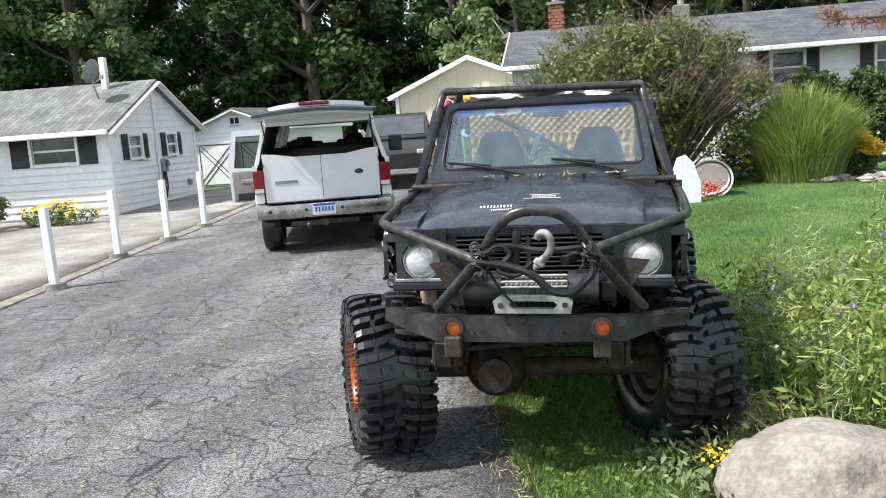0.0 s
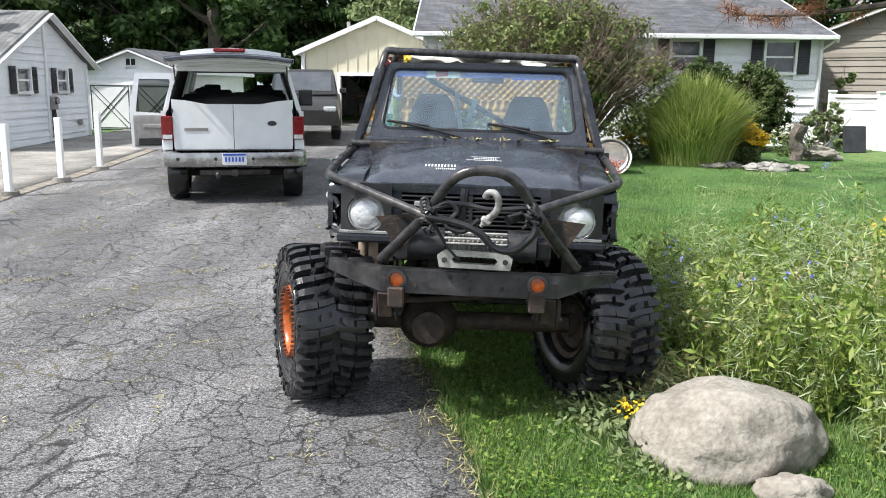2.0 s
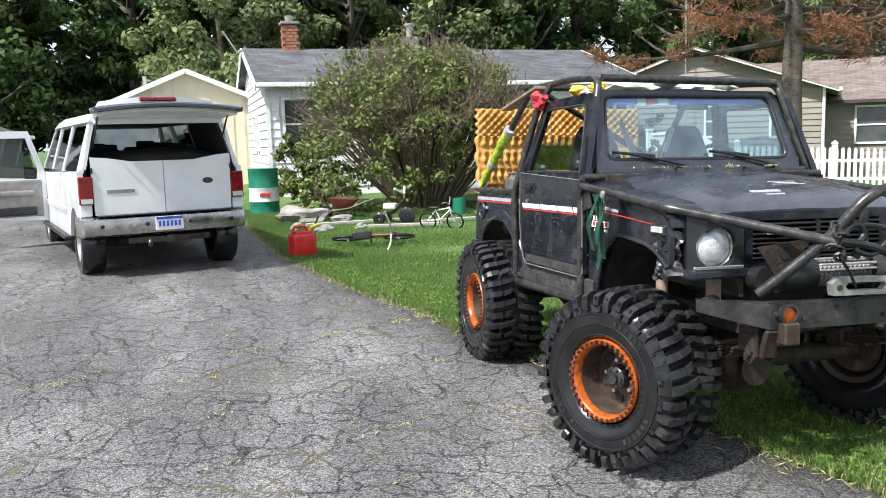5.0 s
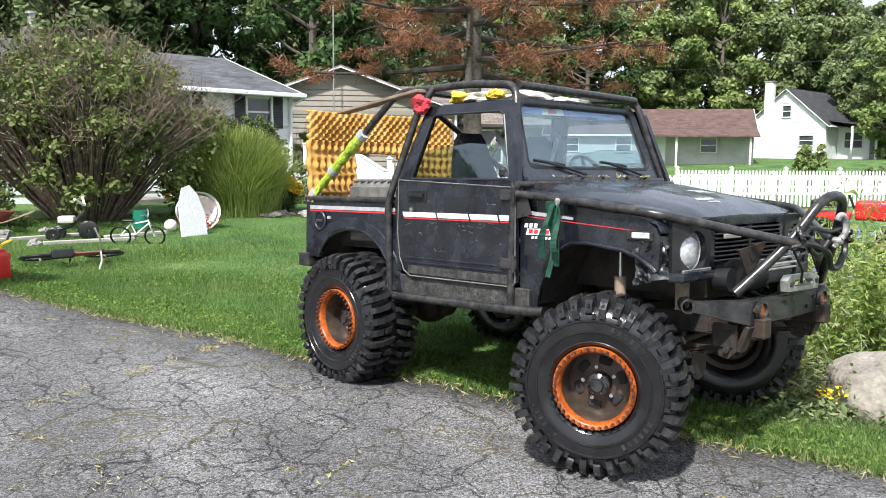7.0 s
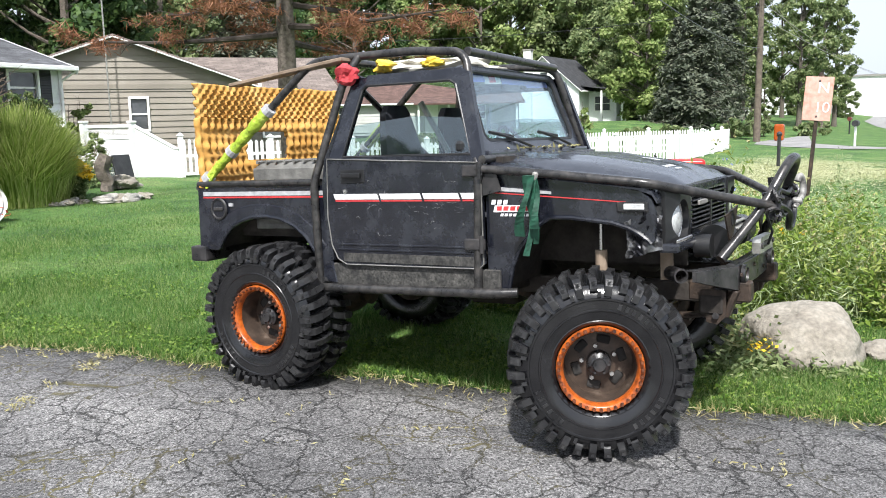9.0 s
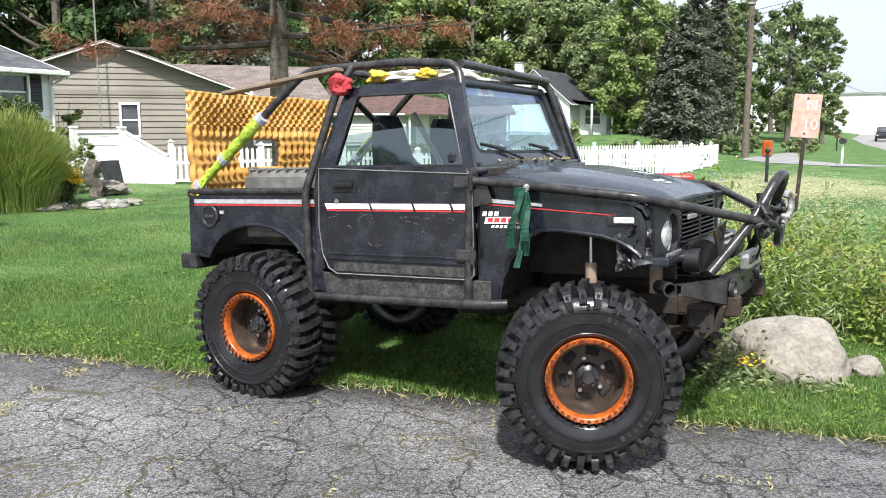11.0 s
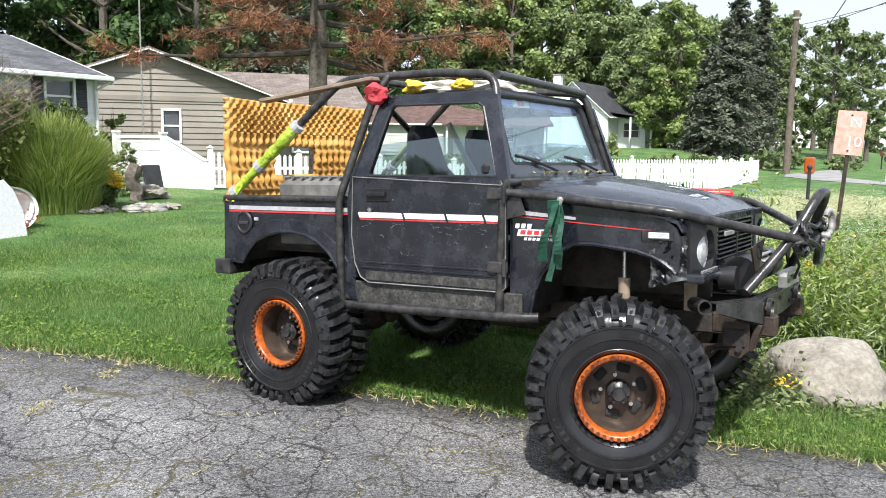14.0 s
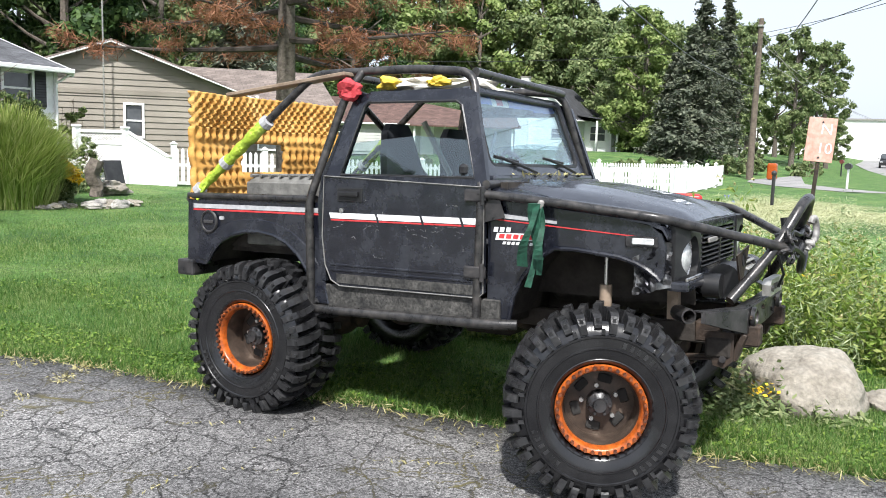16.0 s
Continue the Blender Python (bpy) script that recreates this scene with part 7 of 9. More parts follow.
# tube cage
T_R = 0.0235
for s in (-1, 1):
    X = lambda a: s * a
    up = 0.02 if s < 0 else 0.0
    pts = [(X(0.765), 0.715, 0.69), (X(0.772), 0.69, 1.33), (X(0.70), 0.74, 1.52), (X(0.592), 0.835, 1.95 + up), (X(0.59), 1.2, 1.985 + up), (X(0.6), 1.72, 1.985 + up)]
    part("cage_side", tube(bmesh.new(), pts, T_R, 12, 0.09), M_TUBE, TRUCK, "black cage tube along roof and door", True)
    pts = [(X(0.775), 1.76, 0.68), (X(0.785), 1.765, 1.29), (X(0.67), 1.60, 1.86), (X(0.6), 1.53, 1.985 + up)]
    part("cage_post", tube(bmesh.new(), pts, T_R, 12, 0.06), M_TUBE, TRUCK, "", True)
    pts = [(X(0.6), 1.55, 1.985 + up), (X(0.615), 1.86, 1.985 + up), (X(0.735), 2.76, 1.27)]
    br = part("rear_brace", tube(bmesh.new(), pts, T_R, 12, 0.1), M_TUBE, TRUCK, "cage brace wrapped in lime-green padding", True)
    P = lambda t: Vector((X(0.64), 1.92, 1.945)).lerp(Vector((X(0.735), 2.76, 1.27)), t)
    n = 26
    pw = [P(0.32 + 0.66 * k / n) + Vector((X(0.004), 0, -0.006 * k / n)) for k in range(n + 1)]
    rr = [0.038 - 0.014 * (k / n) + 0.014 * noise.noise((k * 0.7, s, 0)) - (0.012 if k in (0, n) else 0) for k in range(n + 1)]
    part("padding", tube(bmesh.new(), pw, 0.04, 12, radii=rr), M_LIME, br, "lime-green wrapped padding", True)
    for t in (0.31, 0.66, 0.9):
        d = (P(1) - P(0)).normalized()
        part("tape", cyl(bmesh.new(), P(t) - d * 0.02, P(t) + d * 0.02, 0.041, 12), M_DECALG, br)
    part("green_strap", tube(bmesh.new(), [P(0.8) + Vector((X(0.02), 0, -0.02)), P(0.95) + Vector((X(0.025), -0.05, -0.03)), (X(0.75), 2.62, 1.31)], 0.012, 6), M_LIME, br)
    part("sill_tube", tube(bmesh.new(), [(X(0.74), 0.5, 0.715), (X(0.785), 0.62, 0.712), (X(0.79), 1.72, 0.69), (X(0.74), 1.85, 0.69)], 0.026, 12, 0.06), M_TUBE, TRUCK, "", True)
    pts = [(X(0.775), 0.70, 1.355), (X(0.77), 0.3, 1.32), (X(0.752), -0.19, 1.265), (X(0.18), -0.64, 1.115)]
    part("guard_tube", tube(bmesh.new(), pts, 0.022, 12, 0.07), M_TUBE, TRUCK, "scuffed tube guarding the fender", True)
    gp = slab(bmesh.new(), [(0.56, 1.24), (0.69, 1.21), (0.69, 1.38), (0.6, 1.36)], 0, *sorted((X(0.765), X(0.771))))
    part("gusset", gp, M_STEEL, TRUCK)
for y, z, w in ((0.835, 1.952, 0.575), (1.72, 1.985, 0.6)):
    part("cage_crossbar", tube(bmesh.new(), [(-w, y, z + 0.02), (w, y, z)], T_R, 12), M_TUBE, TRUCK, "", True)
part("cowl_tube", tube(bmesh.new(), [(-0.77, 0.665, 1.40), (0.77, 0.665, 1.40)], 0.022, 12), M_TUBE, TRUCK, "", True)
part("cage_diagonal", tube(bmesh.new(), [(-0.6, 1.68, 1.96), (0.62, 1.74, 1.3)], 0.02, 10), M_TUBE, TRUCK, "", True)

# bumper, hoop and winch
M_HOOK = mat("worn_hook_paint", (0.08, 0.075, 0.07), (0.36, 0.35, 0.33), 18, 0.5, bump=0.2, bscale=60)
def bent_plate(cols, thick):
    """A plate bent along upright lines: columns (x, y, z_low, z_high)."""
    return loft(bmesh.new(), [[(x, y, z0), (x, y, z1), (x, y + thick, z1), (x, y + thick, z0)] for x, y, z0, z1 in cols])


WINGS = [(-0.70, -0.395, 0.805, 0.85), (-0.56, -0.46, 0.765, 0.846), (-0.42, -0.52, 0.728, 0.842), (0.0, -0.527, 0.725, 0.84), (0.44, -0.522, 0.728, 0.838), (0.58, -0.46, 0.768, 0.838), (0.735, -0.385, 0.80, 0.838)]
BUMP = part("front_bumper", bent_plate(WINGS, 0.02), M_STEEL, TRUCK, "battered flat steel bumper plate with swept-back ends")
tp = bmesh.new()
for a, c in zip(WINGS, WINGS[1:]):
    loft(tp, [[(x, y + 0.014, z1), (x, y + 0.014, z1 + 0.006), (x * 0.97, y + 0.06, z1 + 0.006), (x * 0.97, y + 0.06, z1)] for x, y, z0, z1 in (a, c)])
part("bumper_top", tp, M_STEEL, BUMP)
part("bumper_lower_lip", bent_plate([(x, y + 0.02, z0 - 0.004, z0 + 0.006) for x, y, z0, z1 in WINGS[2:5]], 0.09), M_STEEL, BUMP)
for x, z in ((-0.4, 0.8), (-0.25, 0.77), (-0.08, 0.81), (0.17, 0.765), (0.25, 0.81), (0.43, 0.79)):
    part("bolt", cyl(bmesh.new(), (x, -0.527, z), (x, -0.536, z), 0.011, 6), M_RUST, BUMP)
for s in (-1, 1):
    lamp = lathe(bmesh.new(), [(0.05, 0.0), (0.05, 0.02), (0.037, 0.022), (0.033, 0.0)], 24, pose(s * 0.34, -0.526, 0.795, 0, 0, -90))
    lp = part("marker_lamp", lamp, M_STEEL, BUMP, "round amber marker lamp", True)
    part("amber_lens", lathe(bmesh.new(), [(0.001, 0.012), (0.025, 0.011), (0.036, 0.008), (0.036, 0.0)], 20, pose(s * 0.34, -0.526, 0.795, 0, 0, -90)), M_AMBER, lp, "", True)
    br = part("bumper_bracket", bx((s * 0.4, -0.4, 0.655), (0.13, 0.12, 0.1), None, 0.012), M_UNDER, BUMP)
    for dx in (-0.05, 0.05):
        hang = slab(bmesh.new(), [(-0.47, 0.73), (-0.33, 0.73), (-0.38, 0.57), (-0.43, 0.56), (-0.47, 0.6)], 0, s * 0.4 + dx - 0.006, s * 0.4 + dx + 0.006)
        part("hanger_plate", hang, M_RUST, br)
    part("hanger_bolt", cyl(bmesh.new(), (s * 0.4 - 0.075, -0.425, 0.605), (s * 0.4 + 0.075, -0.425, 0.605), 0.016, 8), M_STEEL, br)
part("open_tube", lathe(bmesh.new(), [(0.036, -0.06), (0.036, 0.06), (0.028, 0.06), (0.028, -0.06)], 16, pose(-0.56, -0.26, 0.815, 0, 0, 40), True), M_STEEL, BUMP)
hoop = [(-0.43, -0.44, 0.875), (-0.2, -0.6, 1.12), (-0.055, -0.695, 1.345), (0.19, -0.695, 1.345), (0.33, -0.6, 1.12), (0.53, -0.44, 0.865)]
HOOP = part("bull_bar", tube(bmesh.new(), hoop, 0.025, 12, 0.16), M_TUBE, TRUCK, "bent tube hoop over the winch", True)
for s, x in ((-1, -0.315), (1, 0.42)):
    g = slab(bmesh.new(), [(x - s * 0.14, 1.12), (x + s * 0.14, 1.09), (x + s * 0.02, 0.92)], 1, -0.47, -0.462)
    gu = part("gusset", g, M_RUST, HOOP, "rusty gusset plate with a hole")
    # dark disc laid on the plate as the hole's shade
    part("hole", cyl(bmesh.new(), (x, -0.474, 1.06), (x, -0.471, 1.06), 0.03, 16), M_DARK, gu)
WIN = part("winch", cyl(bmesh.new(), (-0.12, -0.38, 0.95), (0.19, -0.38, 0.95), 0.055, 20), M_STEEL, TRUCK, "winch with an aluminium fairlead", True)
part("winch_motor", cyl(bmesh.new(), (-0.3, -0.38, 0.95), (-0.12, -0.38, 0.95), 0.082, 20), M_BLACKPL, WIN, "", True)
part("winch_gearbox", cyl(bmesh.new(), (0.19, -0.38, 0.95), (0.33, -0.38, 0.95), 0.08, 20), M_STEEL, WIN, "", True)
for z in (0.97, 0.995, 1.018):
    part("tie_bar", bx((0.035, -0.452 + 0.03 * (z > 1), z), (0.31, 0.02, 0.012), None, 0.004), M_ALU, WIN)
rope = bmesh.new()
for k in range(12):
    x = -0.1 + k * 0.0235
    lathe(rope, [(0.058, x - 0.011), (0.066, x), (0.058, x + 0.011)], 16)
bmesh.ops.transform(rope, matrix=Matrix.Translation((0.01, -0.38, 0.95)), verts=rope.verts)
part("winch_rope", rope, M_VINYL, WIN, "grey winch rope on the drum")
fl = ring_slab(bmesh.new(), [(-0.135, 0.87), (0.205, 0.865), (0.215, 0.92), (0.18, 0.945), (-0.11, 0.95), (-0.145, 0.925)], [(-0.06, 0.892), (0.13, 0.888), (0.145, 0.905), (0.13, 0.922), (-0.06, 0.926), (-0.075, 0.908)], 1, -0.57, -0.53)
bmesh.ops.bevel(fl, geom=[e for e in fl.edges if e.calc_face_angle(0) > 0.6], offset=0.006, segments=2, affect="EDGES")
part("fairlead", fl, M_ALU, WIN, "pale aluminium fairlead", True)
for x in (-0.11, 0.18):
    part("bolt", cyl(bmesh.new(), (x, -0.57, 0.906), (x, -0.58, 0.906), 0.014, 6), M_STEEL, WIN)
hk = tube(bmesh.new(), [(0.075, -0.71, 1.222), (0.085, -0.715, 1.246), (0.112, -0.72, 1.25), (0.135, -0.725, 1.225), (0.137, -0.73, 1.185), (0.118, -0.73, 1.15), (0.092, -0.72, 1.13)], 0.0165, 10, 0.02)
box(hk, (0.083, -0.71, 1.12), (0.05, 0.045, 0.03), turn(0, 30, 0), 0.008)
cyl(hk, (0.06, -0.71, 1.10), (0.1, -0.71, 1.11), 0.012, 8)
tube(hk, [(0.075, -0.705, 1.11), (0.06, -0.70, 1.09)], 0.01, 6)
part("winch_hook", hk, M_HOOK, HOOP, "worn white tow hook", True)
ch = bmesh.new()
rnd = random.Random(3)
for c, nn in (((-0.19, -0.63, 1.12), 16), ((0.3, -0.64, 1.13), 14)):
    for k in range(nn):
        p = Vector(c) + Vector((rnd.uniform(-0.03, 0.03), rnd.uniform(-0.03, 0.02), rnd.uniform(-0.07, 0.06)))
        a = rnd.uniform(0, 360)
        q = turn(a, a * 1.7, a * 0.6)
        tube(ch, [p + q @ Vector((0.028 * math.cos(t), 0.018 * math.sin(t), 0)) for t in (j * math.tau / 8 for j in range(8))], 0.008, 5, 0, True)
tagged(part("chain", ch, M_STEEL, HOOP, "dark chain wound round the hoop"), kind="stuff")
rp = bmesh.new()
tube(rp, [(-0.19, -0.66, 1.12), (-0.05, -0.66, 1.10), (0.06, -0.68, 1.06), (0.12, -0.66, 0.98), (0.22, -0.66, 0.97), (0.31, -0.66, 1.06), (0.31, -0.65, 1.12)], 0.018, 8, 0.06)
tube(rp, [(-0.19, -0.65, 1.15), (-0.05, -0.64, 1.19), (0.1, -0.66, 1.16), (0.3, -0.65, 1.18)], 0.012, 8, 0.05)
tube(rp, [(-0.02, -0.6, 1.25), (-0.03, -0.62, 1.12), (-0.06, -0.6, 1.04)], 0.02, 8)
tube(rp, [(-0.18, -0.64, 1.14), (-0.1, -0.65, 1.2), (-0.04, -0.64, 1.15), (-0.12, -0.66, 1.08), (-0.02, -0.66, 1.05), (0.05, -0.68, 1.12)], 0.013, 8, 0.04)
tube(rp, [(-0.16, -0.6, 1.08), (-0.1, -0.62, 0.98), (-0.04, -0.59, 0.91)], 0.007, 6)
part("rope", rp, M_BLACKPL, HOOP, "black rope tied across the hoop", True)
fan = bmesh.new()
for x, r in ((-0.34, 0.06),):
    cyl(fan, (x, -0.3, 0.93), (x, -0.38, 0.93), r, 18)
part("horn", fan, M_BLACKPL, TRUCK, "round black horn below the grille", True)
hs = bmesh.new()
for k in range(6):
    x = -0.3 + 0.12 * k
    tube(hs, [(x, -0.24, 0.94), (x + 0.05, -0.33, 0.86 + 0.04 * (k % 3)), (x + 0.12, -0.3, 0.97)], 0.011, 6, 0.05)
part("hose", hs, M_BLACKPL, TRUCK)
part("reservoir", bx((0.37, -0.33, 0.93), (0.08, 0.08, 0.1), None, 0.025, 3), M_BLACKPL, TRUCK)
part("radiator_support", bx((-0.5, -0.2, 0.88), (0.05, 0.05, 0.2)), M_WOODPLANK, TRUCK)
part("radiator_support", bx((0.5, -0.2, 0.88), (0.05, 0.05, 0.2)), M_UNDER, TRUCK)

# rear end
part("tailgate", bx((0, 2.75, 1.07), (1.46, 0.035, 0.42), None, 0.01), M_PAINT, TRUCK)
part("rear_bumper", bx((0, 2.76, 0.855), (1.56, 0.14, 0.1), None, 0.015, 2), M_STEEL, TRUCK, "bent black rear bumper")

# cab
def bucket(x, name="seat"):
    b = bmesh.new()
    secs = []
    for z, hw, y, th in ((0.98, 0.2, 1.32, 0.1), (1.2, 0.21, 1.38, 0.1), (1.42, 0.205, 1.43, 0.09), (1.55, 0.17, 1.46, 0.08), (1.68, 0.13, 1.48, 0.07), (1.73, 0.09, 1.485, 0.05)):
        secs.append([(x - hw, y - 0.02, z), (x - hw * 0.7, y - th * 0.5, z), (x + hw * 0.7, y - th * 0.5, z), (x + hw, y - 0.02, z), (x + hw * 0.8, y + th * 0.6, z), (x - hw * 0.8, y + th * 0.6, z)])
    loft(b, secs)
    st = part(name, bx((x, 1.15, 0.98), (0.42, 0.46, 0.14), None, 0.04, 3), M_FABRIC, TRUCK, "dark high-backed bucket seat", True)
    part("backrest", b, M_FABRIC, st, "", True)


for x in (-0.33, 0.33):
    bucket(x)
dash = loft(bmesh.new(), [[(x, 0.72, 1.36), (x, 0.9, 1.38), (x, 0.94, 1.33), (x, 0.88, 1.16), (x, 0.72, 1.12)] for x in (-0.64, 0.64)])
part("dashboard", dash, M_BLACKPL, TRUCK)
sw = tube(bmesh.new(), [(0.33 + 0.18 * math.cos(a), 1.02 + 0.07 * math.sin(a), 1.42 + 0.165 * math.sin(a)) for a in (k * math.tau / 28 for k in range(28))], 0.014, 8, 0, True)
tube(sw, [(0.33, 0.9, 1.36), (0.33, 1.03, 1.42)], 0.025, 8)
for a in (-160, -20, 90):
    tube(sw, [(0.33, 1.02, 1.42), (0.33 + 0.17 * math.cos(radians(a)), 1.02 + 0.06 * math.sin(radians(a)), 1.42 + 0.16 * math.sin(radians(a)))], 0.012, 6)
part("steering_wheel", sw, M_BLACKPL, TRUCK, "black steering wheel", True)
part("mirror", bx((0.05, 0.9, 1.82), (0.2, 0.03, 0.055), None, 0.012, 2), M_BLACKPL, TRUCK, "inside rear-view mirror")
part("belt", tube(bmesh.new(), [(-0.06, 1.3, 1.1), (-0.12, 1.25, 1.45), (-0.17, 1.4, 1.75)], 0.018, 4), M_PALEBAG, TRUCK, "pale hanging belt")
part("dome_cloth", bx((-0.05, 1.0, 1.62), (0.03, 0.01, 0.16), turn(0, 20, 0)), M_PALEBAG, TRUCK)

# ---- what the vehicle carries ----
V = TRUCK.matrix_world.copy()
scene.view_layers[0].update()
V = pose(0.002, 0, -0.008, -2, 1.1, 2)


def egg_foam():
    """A sheet of egg-crate foam standing across the bed, with a square hole."""
    b = bmesh.new()
    x0, x1, z0, z1 = -0.75, 0.62, 1.27, 1.935
    nx, nz = 138, 70
    hole = (-0.32, 0.08, 1.44, 1.63)
    grid = {}
    for i in range(nx + 1):
        for j in range(nz + 1):
            u, w = i / nx, j / nz
            x, z = x0 + (x1 - x0) * u, z0 + (z1 - z0) * w
            k = math.tau / 0.062
            bumpy = 0.02 * math.sin(x * k) * math.sin(z * k) if w > 0.68 else 0.022 * math.sin(x * k) * (0.5 + 0.5 * math.sin(z * k * 0.45)) + 0.006 * math.sin(z * k)
            bumpy *= 0.25 + 0.75 * smooth01(min(u, 1 - u) * 1.38, 0.0, 0.06) * smooth01(min(w, 1 - w) * 0.66, 0.0, 0.05)
            y = 2.69 + 0.05 * math.sin(u * 3.0) - 0.05 * u + bumpy + 0.02 * noise.noise((x * 4, z * 4, 0))
            grid[i, j] = b.verts.new((x + 0.008 * noise.noise((z * 6, 1, 0)), y, z + 0.012 * noise.noise((x * 5, 2, 0))))
    for i in range(nx):
        for j in range(nz):
            x, z = x0 + (x1 - x0) * (i + 0.5) / nx, z0 + (z1 - z0) * (j + 0.5) / nz
            if hole[0] < x < hole[1] and hole[2] < z < hole[3]:
                continue
            b.faces.new((grid[i, j], grid[i + 1, j], grid[i + 1, j + 1], grid[i, j + 1]))
    ob = single("foam_sheet", b, M_FOAM, "yellowed egg-crate foam sheet standing in the truck bed", "foam sheet", smooth=True)
    so = ob.modifiers.new("thick", "SOLIDIFY")
    so.thickness, so.offset = 0.04, 1
    ob.matrix_world = V


egg_foam()
st = thing("bench_seat", V, "worn grey vinyl bench seat lying in the bed", "seat")
b = bx((-0.08, 2.12, 1.21), (1.1, 0.55, 0.42), None, 0.07, 4)
cushion = part("cushion", b, M_VINYL, st, "", True)
for k in range(7):
    part("piping", tube(bmesh.new(), [(-0.62, 1.9 + k * 0.075, 1.425), (0.46, 1.9 + k * 0.075, 1.425)], 0.012, 6), M_VINYL, cushion, "", True)
part("end_panel", bx((-0.635, 2.12, 1.2), (0.02, 0.5, 0.38), None, 0.008), M_VINYL, st)
b = bx((-0.6, 2.08, 1.955), (0.09, 1.0, 0.022), turn(-4, 0, -6), 0.004)
single("plank", b, M_WOODPLANK, "flat weathered plank from the foam to the roof", "plank").matrix_world = V


def rag(name, c, s, seed, material, label, category):
    ob = single(name, rock_mesh(bmesh.new(), c, s, seed, 3, 0.7), material, label, category)
    ob.matrix_world = V
    return ob


rag("red_rag", (-0.67, 1.57, 1.9), (0.05, 0.085, 0.05), 4, M_REDCLOTH, "crumpled red rag tied to the cage", "rag")
rag("yellow_bag", (-0.42, 1.45, 1.95), (0.075, 0.08, 0.035), 5, M_YELLOW, "yellow plastic bag lying on the roof", "bag")
rag("yellow_bag", (-0.46, 1.12, 1.945), (0.05, 0.06, 0.03), 6, M_YELLOW, "small yellow bag lying on the roof", "bag")
rag("pale_sheet", (-0.2, 1.28, 1.945), (0.3, 0.3, 0.05), 7, M_PALEBAG, "crumpled pale plastic sheet on the roof", "sheet")
rag("pale_sheet", (0.3, 1.3, 1.94), (0.22, 0.22, 0.045), 8, M_PALEBAG, "crumpled pale plastic sheet on the roof", "sheet")


def strap():
    b = bmesh.new()
    for k, (dy, ln) in enumerate(((0.0, 0.34), (0.035, 0.4), (-0.03, 0.26), (0.06, 0.3))):
        n = 12
        prev = None
        for i in range(n + 1):
            t = i / n
            y = 0.37 + dy * t * 1.1 + 0.012 * math.sin(t * 6 + k)
            x = -0.80 - 0.02 * math.sin(t * 4 + k * 2) - 0.012 * k
            z = 1.315 - ln * t
            w = 0.021 * (1 + 0.4 * math.sin(t * 5 + k))
            row = [b.verts.new((x, y - w, z)), b.verts.new((x - 0.012 * math.cos(t * 7 + k), y + w, z))]
            if prev:
                b.faces.new((prev[0], row[0], row[1], prev[1]))
            prev = row
    ob = single("green_strap", b, M_GREEN, "dark green ratchet strap hanging from the guard tube", "strap")
    m = ob.modifiers.new("thick", "SOLIDIFY")
    m.thickness = 0.006
    ob.matrix_world = V
    k = part("buckle", bx((-0.8, 0.36, 1.31), (0.022, 0.03, 0.045), turn(20, 0, 10), 0.008), M_GREYPL, ob, "dull metal buckle")


strap()

# ---- the white family wagon and other vehicles ----
def road_wheel(parent, c, r, w, name="wheel"):
    x, y, z = c
    out = 1 if x > 0 else -1
    t = part(name, lathe(bmesh.new(), [(r * 0.6, -w / 2), (r * 0.92, -w / 2), (r, -w * 0.36), (r, w * 0.36), (r * 0.92, w / 2), (r * 0.6, w / 2)], 32, pose(x, y, z), True), M_RUBBER, parent, "", True)
    part("rim", lathe(bmesh.new(), [(0.001, out * w * 0.3), (r * 0.25, out * w * 0.36), (r * 0.5, out * w * 0.3), (r * 0.62, out * w * 0.48)], 24, pose(x, y, z)), M_CHROME, t, "", True)


M_BLUEGLASS = mat("dark_blue_glass", (0.01, 0.012, 0.02), (0.03, 0.035, 0.05), 3, 0.08, spec=0.8)


